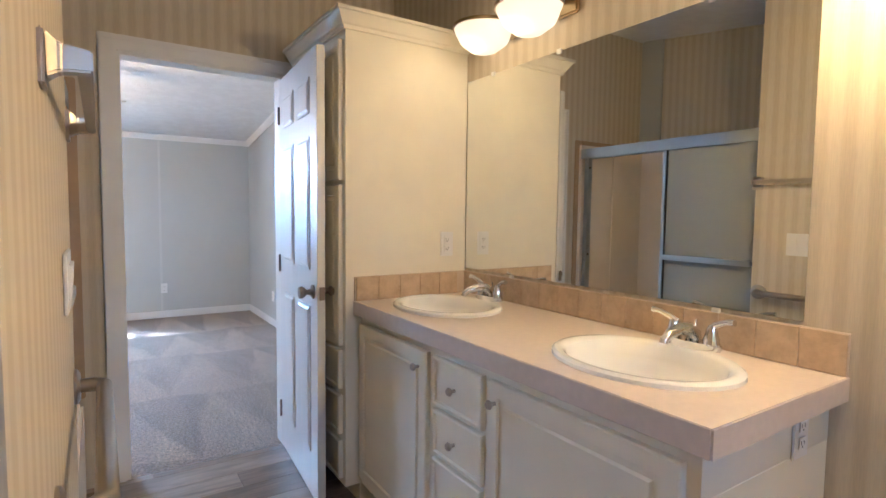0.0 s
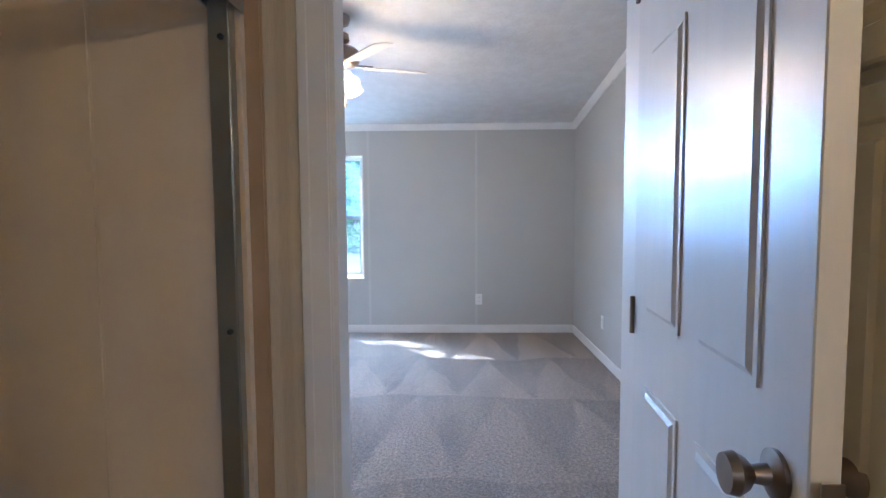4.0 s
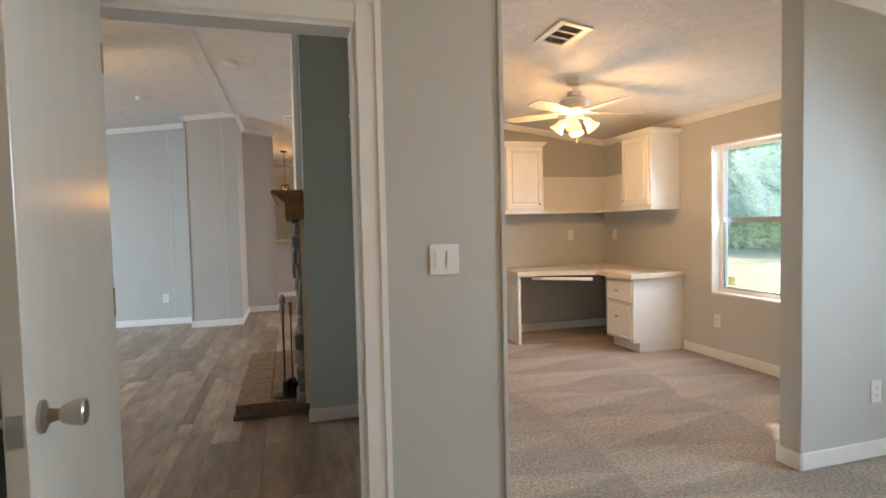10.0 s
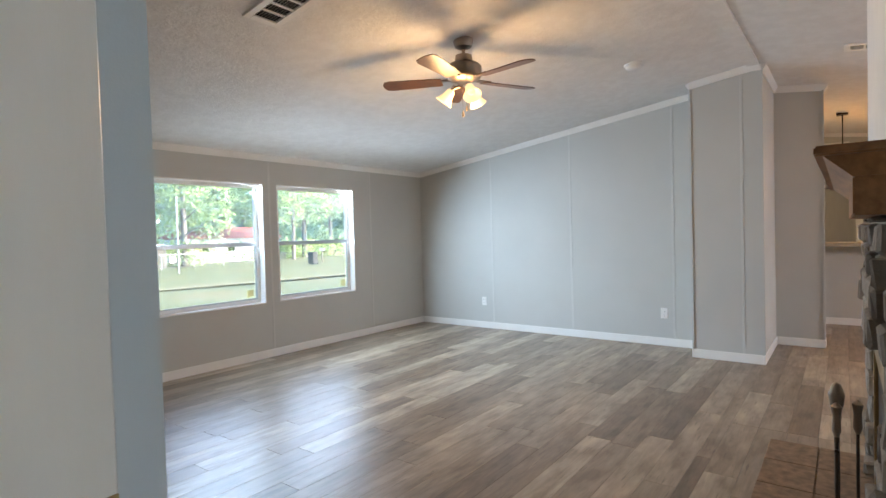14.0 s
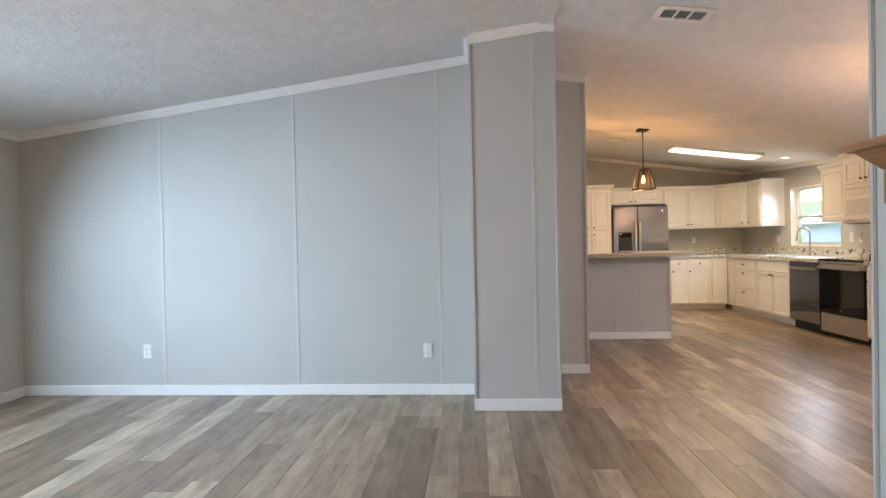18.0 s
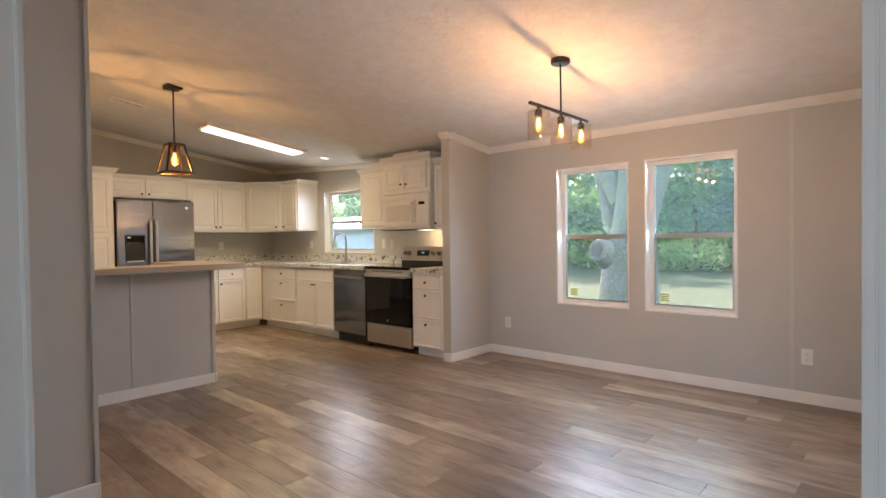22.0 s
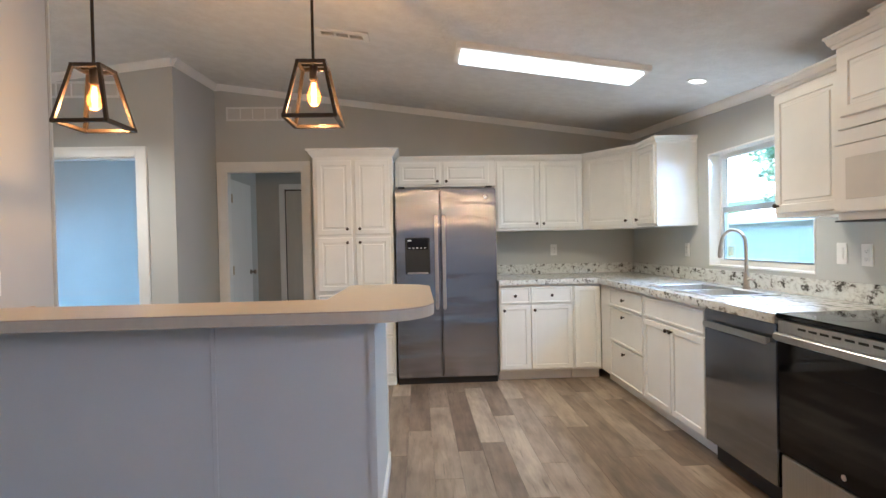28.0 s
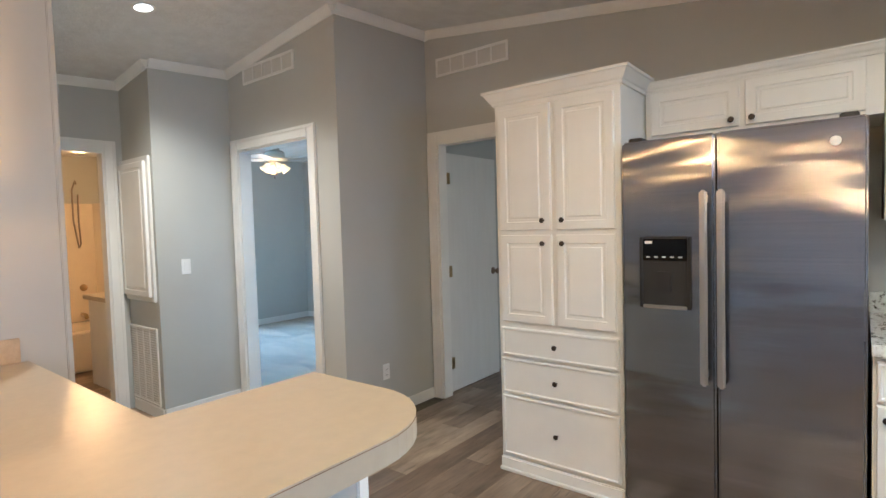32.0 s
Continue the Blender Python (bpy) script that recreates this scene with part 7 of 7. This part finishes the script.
GZ = -0.75
field("ground", 1500.0, 40, "lawn", GZ, "mown lawn with dry patches")
structure("dirt_track", prism(bm_new(), [(-90, -9.5), (40, -26.5), (40, -25.6), (-90, -8.4)], GZ + 0.05, GZ + 0.085), "dirt", "pale dirt drive across the lawn")


def leaf_cloud(leaves, centre, radius, count, size, rng, flat=1.0):
    """Adds loose four-cornered leaves round a centre, thicker towards the outside."""
    d = rng.normal(size=(count, 3)) * (1, 1, flat)
    d /= np.linalg.norm(d, axis=1, keepdims=True)
    p = np.array(centre) + d * radius * (0.5 + 0.55 * rng.random((count, 1)) ** 0.5)
    u = rng.uniform(-1, 1, (count, 3)) * (1, 1, 0.6)
    u /= np.linalg.norm(u, axis=1, keepdims=True)
    w = np.cross(u, rng.normal(size=(count, 3)))
    w /= np.linalg.norm(w, axis=1, keepdims=True)
    s = size * rng.uniform(0.6, 1.4, (count, 1))
    leaves.append(np.stack([p + u * s, p + w * s * 0.55, p - u * s, p - w * s * 0.55], axis=1).reshape(-1, 3))


def leaf_part(name, leaves, mat, parent=None):
    v = np.concatenate(leaves)
    me = bpy.data.meshes.new(name)
    me.from_pydata(v.tolist(), [], np.arange(len(v)).reshape(-1, 4).tolist())
    me.materials.append(M[mat])
    ob = new(name, me)
    if parent is not None:
        ob.parent = parent
    return ob


_np = np.random.default_rng(4)


def tree(x, y, h, r, rng, leaf="foliage", trunk_r=0.16, low=0.35, clumps=16, per=70, size=0.22, label="leafy tree at the edge of the yard"):
    o = thing("tree", x, y, GZ, 0, label, "tree", "trees")
    bm = bm_new()
    top = Vector((rng.uniform(-0.4, 0.4), rng.uniform(-0.4, 0.4), h * 0.8))
    tube(bm, [(0, 0, -0.2), (0, 0, 0.3), tuple(top * 0.4), tuple(top * 0.75), tuple(top)], [trunk_r * 1.5, trunk_r, trunk_r * 0.85, trunk_r * 0.5, trunk_r * 0.2], 10)
    part("trunk", bm, "bark", o, "", True)
    cr = []
    limbs = bm_new()
    for k in range(clumps):
        a, f = rng.uniform(0, 6.28), rng.uniform(low, 1.0)
        d = r * (0.35 + 0.65 * rng.random()) * (1.15 - 0.55 * f)
        c = Vector((math.cos(a) * d, math.sin(a) * d, h * f))
        st_ = top * min(1.0, f * 0.85)
        tube(limbs, [tuple(st_), tuple(st_.lerp(c, 0.5) + Vector((0, 0, 0.15))), tuple(c)], [trunk_r * 0.3, trunk_r * 0.2, 0.02], 5)
        leaf_cloud(cr, c, r * 0.36 * rng.uniform(0.7, 1.25), per, size, _np, 0.75)
    part("limbs", limbs, "bark", o)
    leaf_part("crown", cr, leaf, o)
    return o


_t = random.Random(11)
# woods to the north: trees one by one along the edge, a joined thicket behind
for k in range(20):
    tree(-36 + k * 2.5 + _t.uniform(-0.6, 0.6), 34 + _t.uniform(-1.0, 4.5), _t.uniform(11, 16), _t.uniform(2.6, 4.0), _t, "foliage" if k % 3 else "foliage2", _t.uniform(0.12, 0.24), 0.14, 26, 220, 0.17, "leafy tree at the edge of the woods")
# front yard trees to the south
for x_, y_ in ((-13, -44), (-8, -41), (-2.5, -45), (2.5, -42), (-18.5, -42), (-24, -41), (-29, -44), (8, -45), (-34, -40), (-39, -44), (-15, -49), (-5, -50), (-26, -51), (-21.5, -52), (-30.5, -52), (-35.5, -51), (-40.5, -52), (-45, -47), (-11, -53)):
    tree(x_ + _t.uniform(-0.6, 0.6), y_, _t.uniform(12, 18), _t.uniform(3.4, 4.8), _t, "foliage" if _t.random() < 0.6 else "foliage2", _t.uniform(0.18, 0.34), 0.24, 24, 200, 0.20, "leafy tree across the lane")


def thicket(name, x0, x1, y0, y1, h, count, mat, size, seed, per=110):
    rng = np.random.default_rng(seed)
    lv = []
    for _ in range(count):
        leaf_cloud(lv, (rng.uniform(x0, x1), rng.uniform(y0, y1), GZ + rng.random() ** 0.8 * h), rng.uniform(0.8, 1.8), per, size, rng, 0.8)
    return tagged(leaf_part(name, lv, mat), "dense green woodland foliage", "woods", "", "stuff")


thicket("woods_north", -65, 40, 40, 48, 17, 700, "foliage2", 0.30, 21)
thicket("woods_south", -75, 45, -66, -56, 21, 1100, "foliage2", 0.38, 22)
thicket("shrubs_north", -40, 16, 32.5, 34.0, 1.3, 150, "foliage", 0.13, 23)
thicket("shrubs_south", -44, 14, -48, -40, 1.7, 120, "foliage", 0.15, 24)
structure("backdrop_north", boxes((-110, 90, 49.5, 49.7, GZ, 6.0)), "foliage2", "far dark woods")
structure("backdrop_south", boxes((-110, 90, -68.2, -68.0, GZ, 6.0)), "foliage2", "far dark woods")

# the big oak outside the dining window
oak = thing("oak_tree", -9.55, 11.6, GZ, 0, "large old oak with a rough grey trunk and cut limb", "tree")
bm = bm_new()
ring_n = 28
rings = []
for z_, r_, dx in ((-0.3, 0.80, 0.0), (0.0, 0.68, 0.0), (0.3, 0.57, 0.02), (0.7, 0.51, 0.03), (1.2, 0.49, 0.06), (1.6, 0.46, 0.07), (1.85, 0.41, 0.10), (2.1, 0.37, 0.15), (2.6, 0.39, 0.24), (3.2, 0.43, 0.38), (4.2, 0.40, 0.50), (5.5, 0.33, 0.58), (7.0, 0.25, 0.62)):
    rings.append([bm.verts.new((r_ * (1 + 0.10 * noise.noise(Vector((math.cos(a) * 2, math.sin(a) * 2, z_ * 0.7)))) * math.cos(a) + dx, r_ * (1 + 0.08 * noise.noise(Vector((math.cos(a) * 3, math.sin(a) * 3, z_ + 4)))) * math.sin(a), z_)) for a in [2 * math.pi * k / ring_n for k in range(ring_n)]])
for a, c in zip(rings, rings[1:]):
    for k in range(ring_n):
        bm.faces.new((a[k], a[(k + 1) % ring_n], c[(k + 1) % ring_n], c[k]))
part("trunk", bm, "oakbark", oak, "", True)
stub = part("cut_limb", tube(bm_new(), [(-0.12, -0.15, 1.55), (-0.24, -0.40, 1.70), (-0.27, -0.52, 1.73), (-0.275, -0.55, 1.735)], [0.30, 0.22, 0.20, 0.175], 18), "oakbark", oak, "sawn limb stub", True)
part("sawn_face", tube(bm_new(), [(-0.275, -0.55, 1.735), (-0.2765, -0.558, 1.7365)], 0.125, 18), "greywood", stub)
for pts, r0 in (([(-0.05, 0.1, 1.6), (-0.38, 0.25, 2.3), (-0.62, 0.35, 3.2), (-1.2, 0.5, 4.6)], 0.20), ([(0.0, 0, 2.6), (-0.9, 0.2, 4.2), (-2.2, 0.4, 6.0)], 0.26), ([(0.1, 0, 3.0), (1.1, -0.1, 4.6), (2.6, 0.2, 6.0)], 0.25), ([(0.1, 0, 4.5), (0.4, 0.8, 6.5), (0.6, 1.6, 8.5)], 0.22)):
    part("limb", tube(bm_new(), pts, [r0 * (1 - 0.65 * k / (len(pts) - 1)) for k in range(len(pts))], 12), "oakbark", oak, "", True)
cr = []
for _ in range(80):
    a, d = _t.uniform(0, 6.28), 5.4 * _t.random() ** 0.6
    leaf_cloud(cr, (math.cos(a) * d, math.sin(a) * d, _t.uniform(5.0, 9.0)), _t.uniform(0.8, 1.4), 170, 0.10, _np, 0.7)
# unseen limb, added to carry foliage that keeps sun off the kitchen window
part("limb", tube(bm_new(), [(0.3, 0, 3.6), (-1.8, -0.3, 5.4), (-4.2, -0.7, 6.4), (-7.2, -0.9, 7.0)], [0.24, 0.18, 0.12, 0.05], 12), "oakbark", oak, "", True)
for _ in range(46):   # foliage on the long western limb, set out of view to shade the kitchen
    leaf_cloud(cr, (_t.uniform(-8.6, -4.4), _t.uniform(-2.2, 0.8), _t.uniform(6.2, 8.8)), _t.uniform(0.8, 1.2), 240, 0.13, _np, 0.7)
# more unseen clumps in the sun's path, added to shade the dining windows
for _ in range(34):
    leaf_cloud(cr, (_t.uniform(-5.0, -1.0), _t.uniform(-2.4, 0.6), _t.uniform(5.6, 8.8)), _t.uniform(0.8, 1.2), 240, 0.13, _np, 0.7)
for _ in range(34):   # heavy side of the crown, towards the house, thickened unseen to block sun
    leaf_cloud(cr, (_t.uniform(-3.4, 0.6), _t.uniform(-3.2, -0.4), _t.uniform(5.4, 8.2)), _t.uniform(0.8, 1.2), 230, 0.13, _np, 0.7)
leaf_part("crown", cr, "foliage", oak)

# the lane side: chain-link fence, pole, wires, shed with a red roof, bin, mail box
fn = thing("chain_link_fence", -19, -36.0, GZ, 0, "grey chain-link fence along the lane", "fence")
for k in range(9):
    part("post", tube(bm_new(), [(-8 + k * 2.4, 0, 0), (-8 + k * 2.4, 0, 1.15)], 0.03, 8), "galv", fn)
part("top_rail", tube(bm_new(), [(-8, 0, 1.13), (11.2, 0, 1.13)], 0.022, 8), "galv", fn)
for j in range(5):
    part("line_wire", tube(bm_new(), [(-8, 0, 0.18 + j * 0.2), (11.2, 0, 0.18 + j * 0.2)], 0.006, 5), "galv", fn)
pl = thing("utility_pole", -18.45, -30.65, GZ, 0, "tall pale metal utility pole", "pole")
part("pole", tube(bm_new(), [(0, 0, 0), (0, 0, 5.0)], [0.055, 0.04], 12), "galv", pl, "", True)
for k, z_ in enumerate((4.2, 4.9)):
    w = thing("power_line", -18.4, -30.695, GZ + z_, 0, "dark overhead power line", "cable", "power lines")
    part("wire", tube(bm_new(), [(-40 + 8 * j, 0, 0.06 * math.cos(j)) for j in range(11)], 0.012, 5), "rubber", w)


def house(x, y, w, d, h, roof, label, rz=0):
    o = thing("house", x, y, GZ, rz, label, "house")
    part("wall", boxes((-w / 2, w / 2, -d / 2, d / 2, 0, h)), "siding", o)
    bm = bm_new()
    vs = [bm.verts.new(p) for p in ((-w / 2 - 0.3, -d / 2 - 0.3, h), (w / 2 + 0.3, -d / 2 - 0.3, h), (w / 2 + 0.3, d / 2 + 0.3, h), (-w / 2 - 0.3, d / 2 + 0.3, h), (-w / 2 - 0.3, 0, h + 1.1), (w / 2 + 0.3, 0, h + 1.1))]
    for f in ((0, 1, 5, 4), (2, 3, 4, 5), (1, 2, 5), (3, 0, 4), (0, 3, 2, 1)):
        bm.faces.new([vs[i] for i in f])
    part("roof", bm, roof, o)
    for k in (-0.28, 0.05, 0.32):
        wn = part("window", boxes((w * k - 0.4, w * k + 0.4, d / 2, d / 2 + 0.03, 1.0, 1.9)), "trim", o)
        part("pane", boxes((w * k - 0.34, w * k + 0.34, d / 2 + 0.03, d / 2 + 0.035, 1.06, 1.84)), "blackglass", wn)
    part("door", boxes((w * 0.18 - 0.4, w * 0.18 + 0.4, d / 2, d / 2 + 0.03, 0.1, 1.95)), "trim", o)
    return o


house(-30.2, -46.0, 9.5, 5, 2.3, "redroof", "pale house with a red metal roof across the lane")
bn = thing("rubbish_bin", -28.4, -29.7, GZ, 10, "dark wheeled rubbish bin by the lane", "bin")
part("body", rounded(boxes((-0.26, 0.26, -0.28, 0.28, 0.06, 0.92)), 0.03), "rubber", bn)
part("lid", rounded(boxes((-0.29, 0.29, -0.32, 0.30, 0.92, 0.98)), 0.02), "rubber", bn)
for s in (-1, 1):
    part("wheel", lathe(bm_new(), [(0.10, -0.025), (0.10, 0.025), (0.0, 0.026)], 14, (s * 0.27, 0.25, 0.10), "x"), "rubber", bn)
mb = thing("mailbox", -30.6, -31.2, GZ, 0, "pale mailbox on a post", "mailbox")
part("post", boxes((-0.05, 0.05, -0.05, 0.05, 0, 1.0)), "greywood", mb)
part("box", rounded(boxes((-0.09, 0.09, -0.24, 0.24, 1.0, 1.22)), 0.03), "siding", mb)
wf = thing("board_fence", -22.0, -40.0, GZ, 0, "weathered wooden board fence behind the lane", "fence")
for k in range(80):
    part("board", boxes((k * 0.16, k * 0.16 + 0.15, -0.012, 0.012, 0.05, 1.62 + 0.02 * (k % 3))), "greywood", wf)
for z_ in (0.4, 1.3):
    part("rail", boxes((0.0, 12.8, -0.06, -0.013, z_, z_ + 0.09)), "greywood", wf)
for k in range(6):
    part("post", boxes((k * 2.5, k * 2.5 + 0.1, -0.16, -0.062, 0.0, 1.55)), "greywood", wf)
sg = thing("yard_sign", -20.6, -35.96, GZ, 0, "small white sign on the fence", "sign")
part("board", boxes((-0.22, 0.22, 0.0, 0.02, 0.55, 1.0)), "plate", sg)
# the outbuilding outside the kitchen window
M["lap"] = plain("pale_lap_siding", (0.42, 0.47, 0.50), 0.6, vary=0.08, scale=3, grain=40, relief=0.1, stretch=(1, 8, 8))
M["palemetal"] = plain("pale_metal_roof", (0.66, 0.67, 0.66), 0.45, 0.2, vary=0.05)
ob_ = thing("outbuilding", -21.0, 14.0, GZ, 0, "grey lap-sided outbuilding with a pale metal roof", "shed")
part("wall", boxes((-5.5, 5.0, 0.03, 3.5, 0.1, 2.35)), "lap", ob_)
for k in range(15):
    bm = boxes((-5.5, 5.0, 0.0, 0.028, 0.1 + k * 0.15, 0.248 + k * 0.15))
    for q in bm.verts:
        if q.co.z > 0.2 + k * 0.15 and q.co.y < 0.01:
            q.co.y += 0.018
    part("siding_board", bm, "lap", ob_)
for x_ in (-5.5, 4.9):
    part("corner_post", boxes((x_, x_ + 0.1, -0.012, 0.0, 0.1, 2.35)), "trim", ob_)
bm = bm_new()
vs = [bm.verts.new(p) for p in ((-5.8, -0.35, 2.33), (5.3, -0.35, 2.33), (5.3, 3.8, 2.95), (-5.8, 3.8, 2.95), (-5.8, -0.35, 2.41), (5.3, -0.35, 2.41), (5.3, 3.8, 3.03), (-5.8, 3.8, 3.03))]
for f in ((0, 3, 2, 1), (4, 5, 6, 7), (0, 1, 5, 4), (1, 2, 6, 5), (2, 3, 7, 6), (3, 0, 4, 7)):
    bm.faces.new([vs[i] for i in f])
part("roof", bm, "palemetal", ob_)


# ---- floors: carpet sheets, and planks one by one ----
def sheet(name, outline, mat, label):
    return structure(name, prism(bm_new(), outline, -0.012, 0.0), mat, label)


sheet("floor_bedroom_carpet", [(-2.33, 2.70), (-0.98, 2.70), (-0.98, 2.80), (EAST, 2.80), (EAST, N), (-5.73, N), (-5.73, 4.24), (-2.33, 4.24)], "carpet", "grey-beige cut-pile carpet with vacuum streaks")
sheet("floor_back_bedroom_carpet", [(WEST - 4.2, S), (-12.64, S), (-12.64, 2.60), (WEST - 4.2, 2.60)], "carpet", "grey-beige cut-pile carpet")
PLANK_W, PLANK_L = 0.152, 1.22


def floor_planks(name, x0, x1, y0, y1, budget, order):
    """Planks along x in staggered rows; the first budget of them, by order, are parts, the rest one sheet."""
    root = tagged(new(name), "grey-brown oak-look vinyl plank floor", "floor", "", "structure")
    rng = random.Random(7)
    shapes, rows = {}, []
    y = y0
    while y < y1 - 0.02:
        w = min(PLANK_W, y1 - y)
        x = x0 - rng.random() * PLANK_L
        while x < x1:
            a, e = max(x, x0), min(x + PLANK_L, x1)
            if e - a > 0.03:
                rows.append((a, e, y, w))
            x += PLANK_L
        y += PLANK_W
    rows.sort(key=order)
    g = 0.0004

    def shape(length, w):
        key = (round(length, 3), round(w, 3))
        if key not in shapes:
            bm = boxes((-length / 2 + g, length / 2 - g, -w / 2 + g, w / 2 - g, -0.011, 0.0))
            rounded(bm, 0.0012, 1)
            me = bpy.data.meshes.new("plank")
            bm.to_mesh(me)
            bm.free()
            me.materials.append(M["plank"])
            shapes[key] = me
        return shapes[key]
    rest = bm_new()
    for k, (a, e, y, w) in enumerate(rows):
        if k < budget:
            ob = new("plank", shape(e - a, w))
            ob.parent = root
            ob.location = ((a + e) / 2, y + w / 2, 0)
        else:
            box(rest, a + g, e - g, y + g, y + w - g, -0.011, 0.0)
    if rest.verts:
        tagged(part("plank_field", rest, "plank", root), "", "", "", "stuff")
    else:
        rest.free()
    return root


floor_planks("floor_living", -8.57, -2.275, S, 2.81, 300, lambda r: abs((r[0] + r[1]) / 2 + 5.6) + 1.2 * abs(r[2] - 1.6))
floor_planks("floor_kitchen", -13.5, -5.78, 2.81, N, 300, lambda r: abs((r[0] + r[1]) / 2 + 9.6) + abs(r[2] - 5.4))
floor_planks("floor_entry", -5.78, -2.275, 2.81, 4.19, 120, lambda r: -r[0])
floor_planks("floor_hall", -12.66, -8.57, 0.80, 2.81, 0, lambda r: 0)
floor_planks("floor_back_rooms", WEST - 1.4, WEST, 2.65, N, 0, lambda r: 0)
floor_planks("floor_hall_bath", -12.6, -10.5, S, 0.80, 0, lambda r: 0)
floor_planks("floor_bath", -0.9, 1.45, -0.9, 2.80, 60, lambda r: -r[2])
